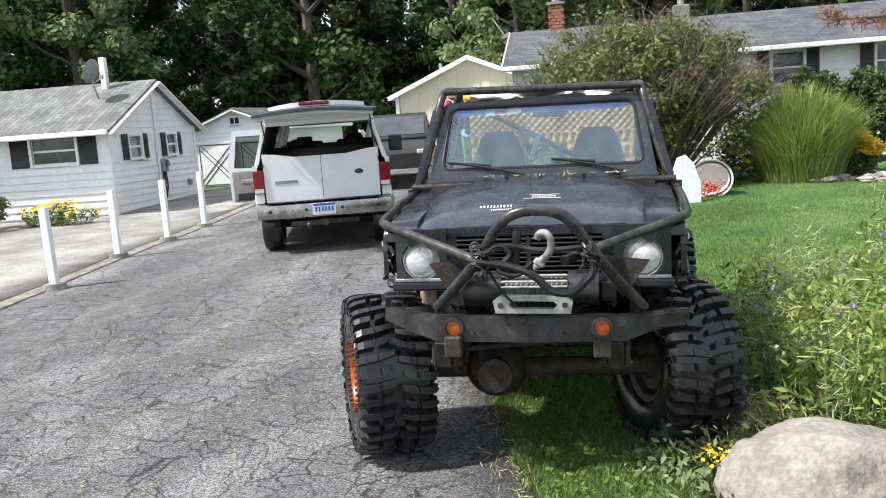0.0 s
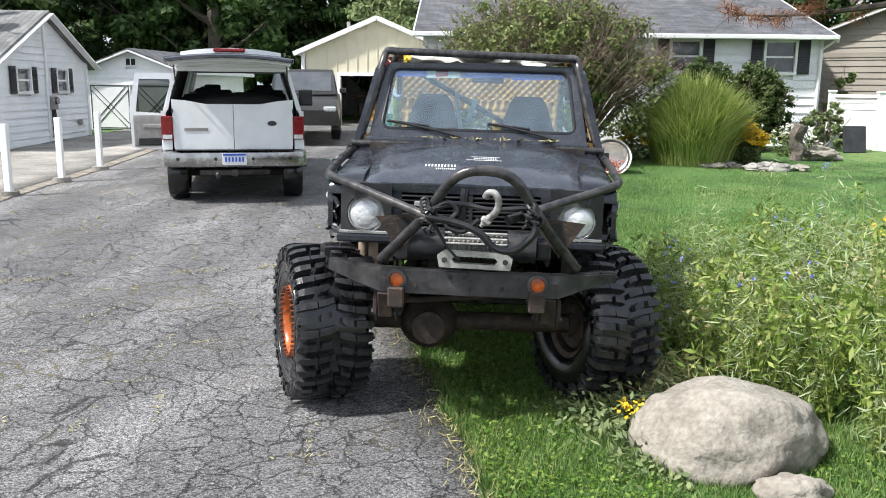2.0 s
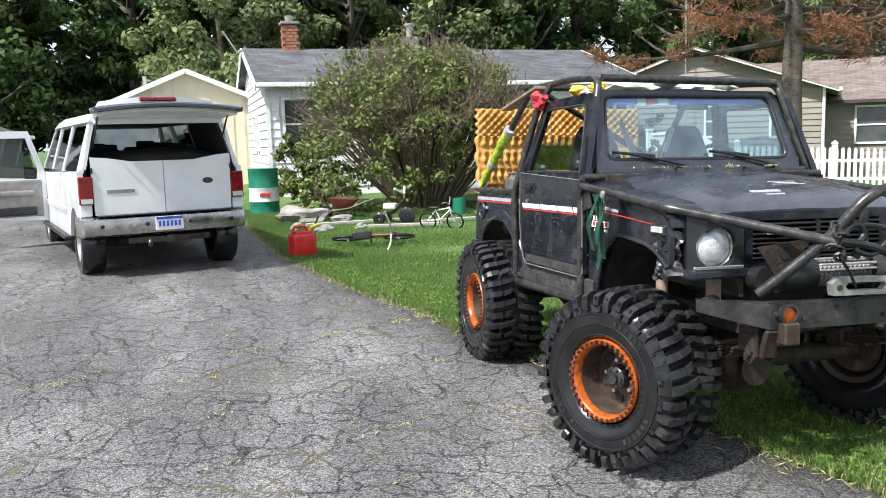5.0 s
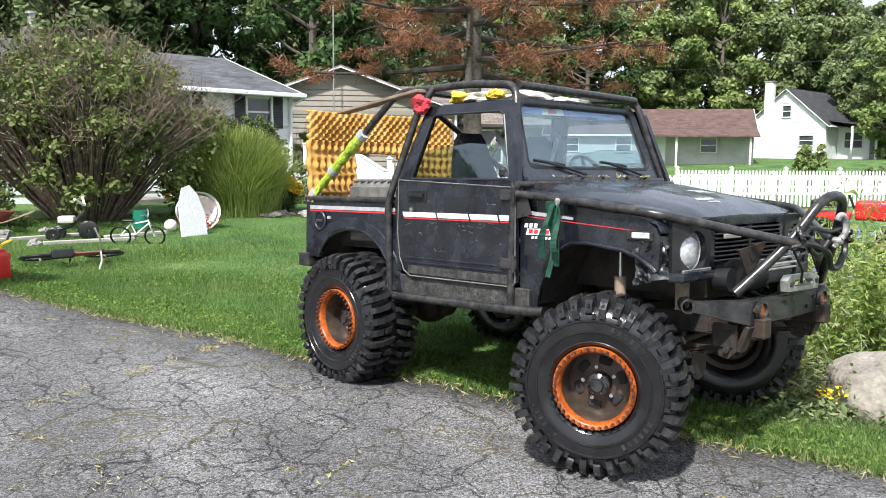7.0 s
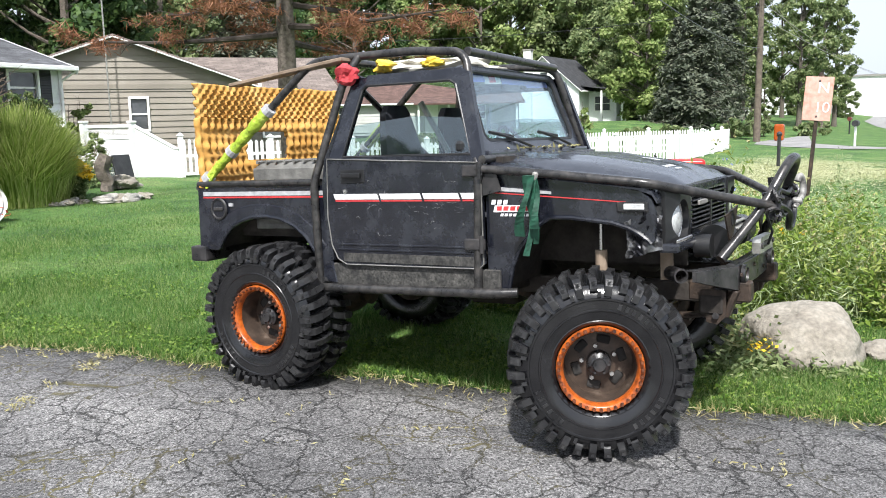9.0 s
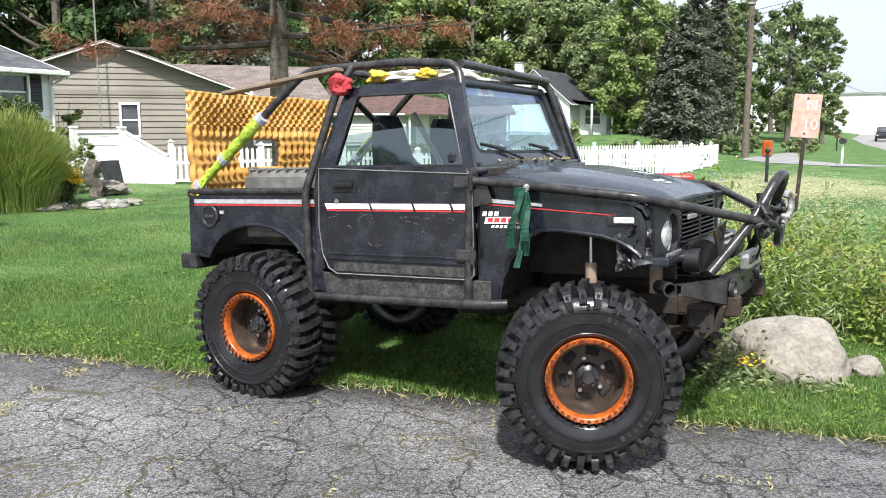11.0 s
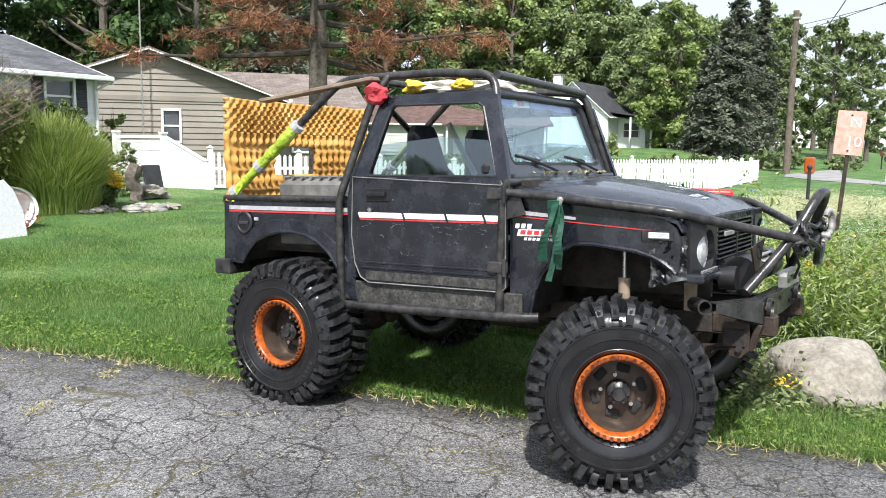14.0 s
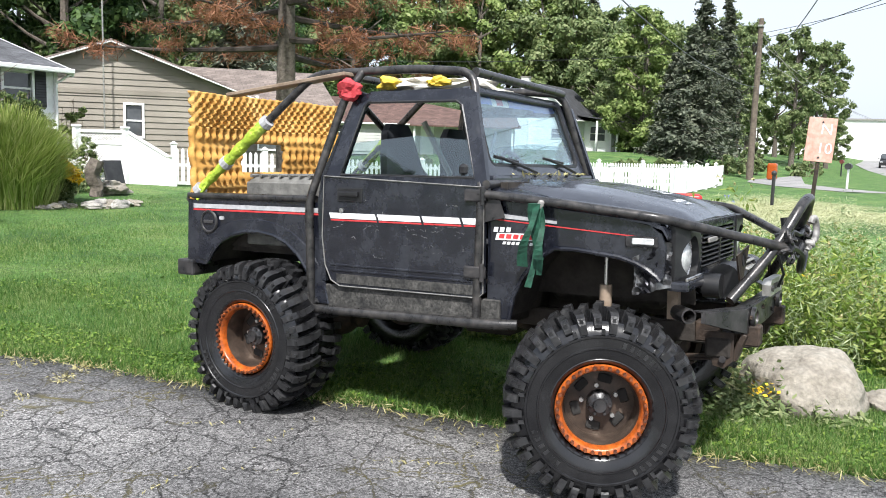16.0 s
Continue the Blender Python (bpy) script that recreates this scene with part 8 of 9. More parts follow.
def wagon():
    S = thing("suv", pose(-3.565, 6.495, 0.155, 0, 0, 17.56), "white full-size wagon with its tailgate window raised and a door open", "suv")
    hw, L = 0.92, 5.2
    # lower body shell, hollow behind the tailgate
    for s in (-1, 1):
        side = [(0.02, 0.5), (0.14, 0.5), (0.16, 0.52)] + [(0.56 - 0.43 * math.cos(radians(a)), 0.36 + 0.43 * math.sin(radians(a))) for a in range(25, 160, 15)] + [(1.0, 0.42), (3.65, 0.42)] + [(4.08 - 0.43 * math.cos(radians(a)), 0.36 + 0.43 * math.sin(radians(a))) for a in range(15, 170, 15)] + [(4.55, 0.45), (5.15, 0.5), (5.18, 0.95), (5.0, 1.06), (3.95, 1.14), (0.0, 1.22)]
        part("side_panel", slab(bmesh.new(), side, 0, *sorted((s * 0.86, s * hw))), M_WHITE, S)
        up = bmesh.new()
        lo_, hi_ = (s * 0.9, s * 0.86), (s * 0.72, s * 0.68)
        def pillar(y0, y1, y2, y3):
            b = bmesh.new()
            loft(b, [[(s * 0.9, y0, 1.2), (s * 0.9, y1, 1.2), (s * 0.85, y1, 1.2), (s * 0.85, y0, 1.2)], [(s * 0.73, y2, 1.78), (s * 0.73, y3, 1.78), (s * 0.68, y3, 1.78), (s * 0.68, y2, 1.78)]])
            part("pillar", b, M_WHITE, S)
        pillar(0.0, 0.22, 0.06, 0.26)
        pillar(1.45, 1.6, 1.45, 1.6)
        pillar(2.62, 2.76, 2.6, 2.74)
        pillar(3.82, 3.95, 3.35, 3.45)
        for y0, y1, k in ((0.2, 1.5, 0), (1.58, 2.66, 1), (2.74, 3.86, 2)):
            b = bmesh.new()
            vs = [b.verts.new(p) for p in ((s * 0.885, y0, 1.21), (s * 0.885, y1, 1.21), (s * 0.715, y1 - (0.42 if k == 2 else 0), 1.775), (s * 0.715, y0 + 0.03, 1.775))]
            b.faces.new(vs)
            part("side_window", b, M_PRIVACY, S)
        t = part("tail_lamp", bx((s * 0.845, -0.02, 1.0), (0.15, 0.08, 0.31), None, 0.012, 2), M_REDLENS, S, "tall red tail lamp")
        part("reverse_lens", bx((s * 0.845, -0.062, 0.885), (0.12, 0.006, 0.055)), M_LENS, t)
        for y in (0.56, 4.08):
            road_wheel(S, (s * 0.77, y, 0.36), 0.365, 0.26)
        part("running_board", bx((s * 0.93, 2.3, 0.4), (0.14, 2.6, 0.05), None, 0.015), M_BLACKPL, S)
        part("side_moulding", bx((s * 0.926, 2.3, 0.72), (0.012, 2.6, 0.06)), M_WHITE, S)
        part("gate_edge", bx((s * 0.79, -0.005, 1.48), (0.04, 0.03, 0.5), turn(0, -s * 13, 0)), M_WHITE, S)
        # dark trim, also blackening the opening's sides as shade would
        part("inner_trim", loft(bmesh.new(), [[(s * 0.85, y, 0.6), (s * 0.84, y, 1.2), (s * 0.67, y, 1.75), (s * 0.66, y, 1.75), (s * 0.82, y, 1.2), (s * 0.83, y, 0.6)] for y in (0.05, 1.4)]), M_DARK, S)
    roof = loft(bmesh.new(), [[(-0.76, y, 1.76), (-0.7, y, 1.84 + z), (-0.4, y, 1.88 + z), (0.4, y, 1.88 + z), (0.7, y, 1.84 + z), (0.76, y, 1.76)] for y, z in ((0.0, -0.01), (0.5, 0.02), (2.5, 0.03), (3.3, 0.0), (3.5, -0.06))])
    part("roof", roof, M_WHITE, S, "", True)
    # floor and lining coloured as if in shade, so the opening looks dark
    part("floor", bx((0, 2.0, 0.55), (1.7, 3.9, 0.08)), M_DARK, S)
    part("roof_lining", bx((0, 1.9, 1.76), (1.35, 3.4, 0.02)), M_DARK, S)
    # dutch doors
    for s in (-1, 1):
        d = part("tailgate_door", slab(bmesh.new(), [(s * 0.004, 0.72), (s * 0.765, 0.72), (s * 0.78, 1.37), (s * 0.6, 1.355), (s * 0.35, 1.31), (s * 0.004, 1.31)], 1, -0.04, 0.03, 0.006), M_WHITE, S, "white lower tailgate door")
        part("hinge", bx((s * 0.775, -0.045, 1.22), (0.02, 0.02, 0.06)), M_BLACKPL, d)
    part("emblem", lathe(bmesh.new(), [(0.001, 0.008), (0.03, 0.006), (0.034, 0.0)], 20, pose(0.5, -0.042, 1.06, 0, 0, -90) @ Matrix.Diagonal((1, 1.8, 1, 1))), M_SHUTTER, S, "dark oval emblem")
    part("badge", bx((-0.48, -0.043, 0.98), (0.3, 0.006, 0.04)), M_GREYPL, S, "grey model badge")
    part("corner_post", bx((-0.855, 0.02, 0.78), (0.13, 0.06, 0.14), None, 0.01), M_WHITE, S)
    part("corner_post", bx((0.855, 0.02, 0.78), (0.13, 0.06, 0.14), None, 0.01), M_WHITE, S)
    bmp = loft(bmesh.new(), [[(x, y0 + 0.12, 0.47), (x, y0, 0.5), (x, y0 - 0.02, 0.6), (x, y0, 0.68), (x, y0 + 0.12, 0.705)] for x, y0 in ((-0.95, 0.1), (-0.9, -0.1), (-0.5, -0.15), (0.5, -0.15), (0.9, -0.1), (0.95, 0.1))])
    B = part("rear_bumper", bmp, M_BUMPER, S, "dull chrome rear bumper", True)
    part("step_pad", bx((0, -0.06, 0.712), (1.5, 0.16, 0.012), None, 0.004), M_BLACKPL, B)
    pl = part("number_plate", bx((0.0, -0.178, 0.6), (0.31, 0.012, 0.155), None, 0.003), M_DECALW, B, "pale blue number plate")
    part("plate_band", bx((0, -0.186, 0.66), (0.29, 0.004, 0.03)), M_BLUE, pl)
    for k in range(6):
        part("lettering_bar", bx((-0.11 + 0.044 * k, -0.186, 0.595), (0.024, 0.004, 0.06)), M_BLUE, pl)
    for x in (-0.72, -0.24, 0.24, 0.72):
        part("sensor", cyl(bmesh.new(), (x, -0.16, 0.6), (x, -0.17, 0.6), 0.022, 12), M_BLACKPL, B)
    h = part("tow_hitch", bx((0, -0.12, 0.42), (0.9, 0.06, 0.06)), M_UNDER, S)
    part("receiver", bx((0.0, -0.17, 0.42), (0.08, 0.1, 0.08)), M_STEEL, h)
    part("tow_ball", ball(bmesh.new(), (-0.22, -0.16, 0.38), (0.035, 0.035, 0.05)), M_STEEL, h)
    part("rear_axle", tube(bmesh.new(), [(-0.7, 0.56, 0.36), (0.7, 0.56, 0.36)], 0.05, 10), M_UNDER, S)
    part("fuel_tank", bx((0, 1.4, 0.42), (1.2, 1.2, 0.2), None, 0.03), M_UNDER, S)
    part("header", bx((0, 0.03, 1.765), (1.42, 0.08, 0.07), None, 0.015), M_WHITE, S)
    # raised window gate
    gm = pose(0, 0.02, 1.83, -4, 0, 0)
    def crown(w, y, z, th):
        """One bowed rib of the gate, lower at its ends."""
        xs = [-1 + k / 4 for k in range(9)]
        return [(x * w, y, z - 0.055 * x * x) for x in xs] + [(x * w * 0.985, y, z - 0.055 * x * x - th) for x in reversed(xs)]
    g = part("raised_gate", loft(bmesh.new(), [crown(w, y, z, 0.035) for w, y, z in ((0.7, 0.02, 0.03), (0.74, -0.2, 0.035), (0.76, -0.45, 0.03), (0.75, -0.6, 0.02))]), M_WHITE, S, "raised tailgate window with dark glass")
    g.matrix_basis = gm
    part("gate_glass", loft(bmesh.new(), [crown(w, y, z, th) for w, y, z, th in ((0.7, -0.05, 0.075, 0.04), (0.77, -0.3, 0.085, 0.048), (0.79, -0.6, 0.075, 0.06), (0.78, -0.7, 0.06, 0.05), (0.75, -0.73, 0.045, 0.02))]), M_BLUEGLASS, g, "", True)
    part("gate_strut", tube(bmesh.new(), [(-0.7, -0.4, 0.0), (-0.72, 0.12, -0.35)], 0.01, 6), M_BLACKPL, g)
    part("gate_strut", tube(bmesh.new(), [(0.7, -0.4, 0.0), (0.72, 0.12, -0.35)], 0.01, 6), M_BLACKPL, g)
    part("brake_lamp", bx((-0.02, -0.105, 2.0), (0.4, 0.06, 0.045), None, 0.012), M_REDLENS, S, "high red brake lamp")
    part("spoiler", loft(bmesh.new(), [[(x, -0.1 + 0.12 * u * u, 1.965 - 0.03 * u * u), (x, -0.1 + 0.12 * u * u, 2.03 - 0.05 * u * u), (x, 0.15, 2.02 - 0.06 * u * u), (x, 0.25, 1.93 - 0.03 * u * u), (x, 0.2, 1.88)] for u, x in ((v, v * 0.64) for v in (-1, -0.75, -0.5, 0, 0.5, 0.75, 1))]), M_WHITE, S, "", True)
    # seats and load seen through the opening
    for y, z in ((1.1, 1.0), (2.0, 1.02), (3.0, 1.05)):
        for x in (-0.42, 0.42):
            st = part("seat_back", bx((x, y, z), (0.62, 0.16, 0.86), turn(-8, 0, 0), 0.06, 3), M_FABRIC, S, "", True)
            part("head_rest", bx((x, y + 0.04, z + 0.44), (0.26, 0.09, 0.14), None, 0.035, 3), M_FABRIC, st, "", True)
    # load given the same shade colour as the lining
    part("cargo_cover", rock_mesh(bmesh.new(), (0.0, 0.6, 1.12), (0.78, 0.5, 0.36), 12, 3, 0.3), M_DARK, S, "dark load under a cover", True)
    ws = bmesh.new()
    ws.faces.new([ws.verts.new(p) for p in ((-0.85, 3.95, 1.18), (0.85, 3.95, 1.18), (0.68, 3.48, 1.77), (-0.68, 3.48, 1.77))])
    part("windshield", ws, M_GLASS, S)
    hd = loft(bmesh.new(), [[(-0.86, y, 0.6), (-0.86, y, z - 0.05), (-0.6, y, z), (0.6, y, z), (0.86, y, z - 0.05), (0.86, y, 0.6)] for y, z in ((3.9, 1.2), (4.6, 1.16), (5.15, 1.06))])
    part("hood", hd, M_WHITE, S, "", True)
    part("front_bumper", bx((0, 5.2, 0.6), (1.8, 0.14, 0.24), None, 0.03), M_BUMPER, S)
    part("mirror", bx((1.12, 3.45, 1.35), (0.24, 0.09, 0.28), None, 0.03, 2), M_BLACKPL, S, "black door mirror")
    # driver's door swung wide open
    dm = pose(-0.93, 3.5, 0.0, 0, 0, 4)
    d = part("open_door", ring_slab(bmesh.new(), [(0.0, 0.45), (-0.86, 0.5), (-0.88, 1.15), (-0.76, 1.74), (-0.18, 1.74), (0.0, 1.15)], [(-0.1, 1.05), (-0.3, 1.06), (-0.78, 1.1), (-0.7, 1.64), (-0.22, 1.64), (-0.09, 1.2)], 1, -0.045, 0.045), M_WHITE, S, "open front door showing its grey inner trim")
    d.matrix_basis = dm
    part("trim_panel", bx((-0.44, -0.055, 0.78), (0.76, 0.03, 0.52), None, 0.02, 2), M_GREYPL, d)
    part("arm_rest", bx((-0.42, -0.09, 0.86), (0.5, 0.07, 0.07), None, 0.02, 2), M_GREYPL, d)
    part("map_pocket", bx((-0.45, -0.085, 0.6), (0.6, 0.05, 0.12), None, 0.02, 2), M_BLACKPL, d)
    b = bmesh.new()
    b.faces.new([b.verts.new(p) for p in ((-0.1, 0, 1.06), (-0.78, 0, 1.1), (-0.7, 0, 1.64), (-0.22, 0, 1.64))])
    part("door_window", b, M_PRIVACY, d)


wagon()


def parked_car(m, paint, label, name="car"):
    C = thing(name, m, label, "car")
    body = loft(bmesh.new(), [[(-0.86, y, 0.38), (-0.88, y, zb * 0.7), (-0.84, y, zb), (0.84, y, zb), (0.88, y, zb * 0.7), (0.86, y, 0.38)] for y, zb in ((0, 0.95), (0.12, 1.05), (1.6, 1.06), (3.2, 1.02), (4.3, 0.92), (4.55, 0.72))])
    part("body", body, paint, C, "", True)
    cab = loft(bmesh.new(), [[(-0.8, y, 1.04), (-0.8 + 0.1 * k, y, 1.04 + 0.62 * k), (0.8 - 0.1 * k, y, 1.04 + 0.62 * k), (0.8, y, 1.04)] for y, k in ((0.1, 0.05), (0.45, 1.0), (2.4, 1.0), (3.2, 0.05))])
    part("cabin", cab, paint, C, "", True)
    for s in (-1, 1):
        for y0, y1 in ((0.5, 1.35), (1.45, 2.4)):
            part("side_window", bx((s * 0.765, (y0 + y1) / 2, 1.36), (0.012, y1 - y0, 0.4), turn(0, -s * 9, 0), 0.004), M_PANE, C)
        for y in (0.85, 3.6):
            road_wheel(C, (s * 0.78, y, 0.34), 0.34, 0.22)
        part("tail_lamp", bx((s * 0.76, 0.02, 0.85), (0.16, 0.08, 0.2), None, 0.02), M_REDLENS, C)
        part("head_lamp", bx((s * 0.66, 4.5, 0.74), (0.28, 0.1, 0.13), None, 0.02), M_LENS, C)
        part("mirror", bx((s * 0.95, 2.75, 1.15), (0.16, 0.08, 0.12), None, 0.02), paint, C)
    part("rear_window", bx((0, 0.24, 1.36), (1.3, 0.012, 0.5), turn(-30, 0, 0)), M_PANE, C)
    part("windshield", bx((0, 2.83, 1.36), (1.35, 0.012, 0.72), turn(52, 0, 0)), M_PANE, C)
    part("bumper", bx((0, -0.03, 0.52), (1.7, 0.1, 0.22), None, 0.03), M_BLACKPL, C)
    return C


parked_car(pose(-5.7, 18.7, 0.44, 0, 0, 192), M_GREYCAR, "dark grey sport utility parked nose out before the garage")
parked_car(pose(103, 7.5, 0.05, 0, 0, 95), M_BLACKPL, "dark car far down the road")


# ---- posts along the concrete ----
def posts():
    P = None
    for x, y in ((-6.37, 4.5), (-6.85, 6.55), (-6.9, 8.0), (-7.05, 9.5)):
        m = pose(x, y, ground_z(x, y), random.Random(int(y * 10)).uniform(-2, 2), random.Random(int(x * 10)).uniform(-3, 1), 8)
        if P is None:
            P = thing("post", m, "white-painted wooden post in a concrete foot", "post", "posts along the drive")
            part("shaft", bx((0, 0, 0.5), (0.09, 0.09, 1.0), None, 0.008, 2), M_TRIMWHITE, P)
            part("concrete_foot", cyl(bmesh.new(), (0, 0, -0.03), (0, 0, 0.07), 0.15, 20, 0.13), M_CONCRETE, P, "grey concrete foot")
        else:
            copy_thing(P, m)


posts()


# ---- yard clutter ----
def gas_can():
    x, y = -1.98, 7.1
    C = thing("fuel_can", pose(x, y, ground_z(x, y), 0, 0, 25), "bright red plastic fuel can with a yellow spout", "fuel can")
    b = bx((0, 0, 0.15), (0.32, 0.22, 0.3), None, 0.045, 3)
    box(b, (0, 0, 0.3), (0.24, 0.17, 0.06), None, 0.02, 2)
    part("body", b, M_REDPL, C, "", True)
    part("handle", tube(bmesh.new(), [(-0.13, 0, 0.31), (-0.11, 0, 0.39), (0.06, 0, 0.39), (0.08, 0, 0.31)], 0.017, 8, 0.04), M_REDPL, C, "", True)
    part("spout", tube(bmesh.new(), [(0.1, 0, 0.3), (0.12, 0, 0.36), (0.26, 0.02, 0.4)], 0.02, 8, 0.03), M_YELLOW, C, "yellow spout", True)
    part("strap", tube(bmesh.new(), [(-0.14, 0.02, 0.33), (-0.02, 0.03, 0.42), (0.1, 0.02, 0.36)], 0.012, 6, 0.05), M_LIME, C)
    part("dark_nozzle", tube(bmesh.new(), [(0.2, 0.02, 0.38), (0.27, 0.03, 0.5)], 0.013, 6), M_BLACKPL, C)


gas_can()


def drum():
    x, y = -2.35, 12.6
    D = thing("oil_drum", pose(x, y, ground_z(x, y)), "green and white banded steel drum with a red mark", "drum")
    for z0, z1, mm, nm in ((0.0, 0.24, M_GREENBAR, "lower_band"), (0.24, 0.5, M_DECALW, "middle_band"), (0.5, 0.86, M_GREENBAR, "upper_band")):
        prof = [(0.001, z0), (0.285, z0), (0.285, z0 + 0.02), (0.278, z0 + 0.04), (0.278, z1 - 0.03), (0.285, z1 - 0.015), (0.285, z1), (0.001, z1)]
        part(nm, lathe(bmesh.new(), prof, 32, pose(0, 0, 0, 0, -90, 0)), mm, D, "", True)
    part("red_mark", bx((0.02, -0.283, 0.37), (0.2, 0.012, 0.07), None, 0.003), M_DECALR, D)


drum()


def bicycle(m, frame_m, label, r=0.2, wide=0.022, tyre_m=None):
    B = thing("bicycle", m, label, "bicycle", "bicycles in the grass")
    for x, nm in ((-0.34, "rear_wheel"), (0.36, "front_wheel")):
        w = part(nm, tube(bmesh.new(), [(x + r * math.cos(a), 0, r + r * math.sin(a)) for a in (k * math.tau / 28 for k in range(28))], wide, 8, 0, True), tyre_m or M_RUBBER, B, "", True)
        s = bmesh.new()
        for k in range(10):
            a = k * math.tau / 10
            tube(s, [(x, 0, r), (x + (r - 0.02) * math.cos(a), 0, r + (r - 0.02) * math.sin(a))], 0.003, 3)
        cyl(s, (x, -0.04, r), (x, 0.04, r), 0.018, 8)
        part("spokes", s, M_ALU, w)
    f = bmesh.new()
    for a, b in (((-0.34, 0, r), (-0.02, 0, 0.24)), ((-0.34, 0, r), (-0.12, 0, 0.46)), ((-0.02, 0, 0.24), (-0.12, 0, 0.5)), ((-0.02, 0, 0.24), (0.26, 0, 0.48)), ((-0.12, 0, 0.46), (0.25, 0, 0.53))):
        tube(f, [a, b], 0.016, 8)
    part("frame", f, frame_m, B, "", True)
    fk = bmesh.new()
    for s in (-1, 1):
        tube(fk, [(0.36, s * 0.04, r), (0.28, s * 0.04, 0.45), (0.25, 0, 0.56)], 0.012, 6)
    part("fork", fk, frame_m, B)
    part("handlebar", tube(bmesh.new(), [(0.18, -0.26, 0.72), (0.24, -0.12, 0.7), (0.25, 0, 0.6), (0.24, 0.12, 0.7), (0.18, 0.26, 0.72)], 0.012, 8, 0.05), M_ALU, B, "", True)
    part("saddle", bx((-0.15, 0, 0.54), (0.24, 0.11, 0.05), None, 0.02, 3), M_BLACKPL, B, "", True)
    part("crank", tube(bmesh.new(), [(-0.02, -0.1, 0.16), (-0.02, -0.05, 0.16), (-0.02, 0.05, 0.32), (-0.02, 0.1, 0.32)], 0.012, 6), M_STEEL, B)
    return B


g = ground_z
bicycle(pose(-0.95, 7.95, g(-0.95, 7.95) + 0.06, 78, 0, -8), M_MAROON, "red child's bicycle lying on its side", 0.21)
bicycle(pose(0.3, 9.05, g(0.3, 9.05), 12, 0, -35) @ Matrix.Diagonal((0.66, 0.66, 0.66, 1)), M_TRIMWHITE, "white child's bicycle with green-yellow tyres standing in the grass", 0.2, 0.022, M_RUBBER)
tw = thing("toy_trike", pose(-0.3, 10.0, g(-0.3, 10.0), 0, 0, -30), "small white and black pedal toy", "toy")
for x, y, r in ((-0.2, -0.16, 0.1), (-0.2, 0.16, 0.1), (0.24, 0.0, 0.14)):
    part("wheel", lathe(bmesh.new(), [(0.02, -0.03), (r * 0.8, -0.035), (r, -0.02), (r, 0.02), (r * 0.8, 0.035), (0.02, 0.03)], 20, pose(x, y, r, 0, 0, 90)), M_BLACKPL, tw, "", True)
part("body", tube(bmesh.new(), [(-0.2, 0, 0.15), (0.0, 0, 0.2), (0.2, 0, 0.42)], 0.03, 8), M_STEEL, tw)
part("seat", bx((-0.05, 0, 0.3), (0.22, 0.18, 0.1), None, 0.03, 2), M_PALEBAG, tw)
part("handlebar", tube(bmesh.new(), [(0.12, -0.24, 0.6), (0.2, 0, 0.5), (0.12, 0.24, 0.6)], 0.018, 8), M_TRIMWHITE, tw)
wb = thing("wheelbarrow", pose(-1.0, 11.2, g(-1.0, 11.2), 0, 0, 160) @ Matrix.Diagonal((0.6, 0.6, 0.65, 1)), "old maroon wheelbarrow beside the bush", "wheelbarrow")
tray = loft(bmesh.new(), [[(-0.24, -0.18, 0.3), (0.2, -0.18, 0.3), (0.2, 0.18, 0.3), (-0.24, 0.18, 0.3)], [(-0.42, -0.3, 0.52), (0.42, -0.28, 0.56), (0.42, 0.28, 0.56), (-0.42, 0.3, 0.52)]])
part("tray", tray, M_MAROON, wb)
for s in (-1, 1):
    part("handle", tube(bmesh.new(), [(0.5, s * 0.1, 0.2), (-0.2, s * 0.22, 0.28), (-0.85, s * 0.3, 0.5)], 0.02, 6), M_WOODPLANK, wb)
    part("leg", tube(bmesh.new(), [(-0.25, s * 0.2, 0.3), (-0.3, s * 0.22, 0.0)], 0.016, 6), M_STEEL, wb)
part("wheel", lathe(bmesh.new(), [(0.02, -0.03), (0.15, -0.035), (0.18, -0.02), (0.18, 0.02), (0.15, 0.035), (0.02, 0.03)], 20, pose(0.52, 0, 0.18, 0, 0, 90)), M_RUBBER, wb, "", True)


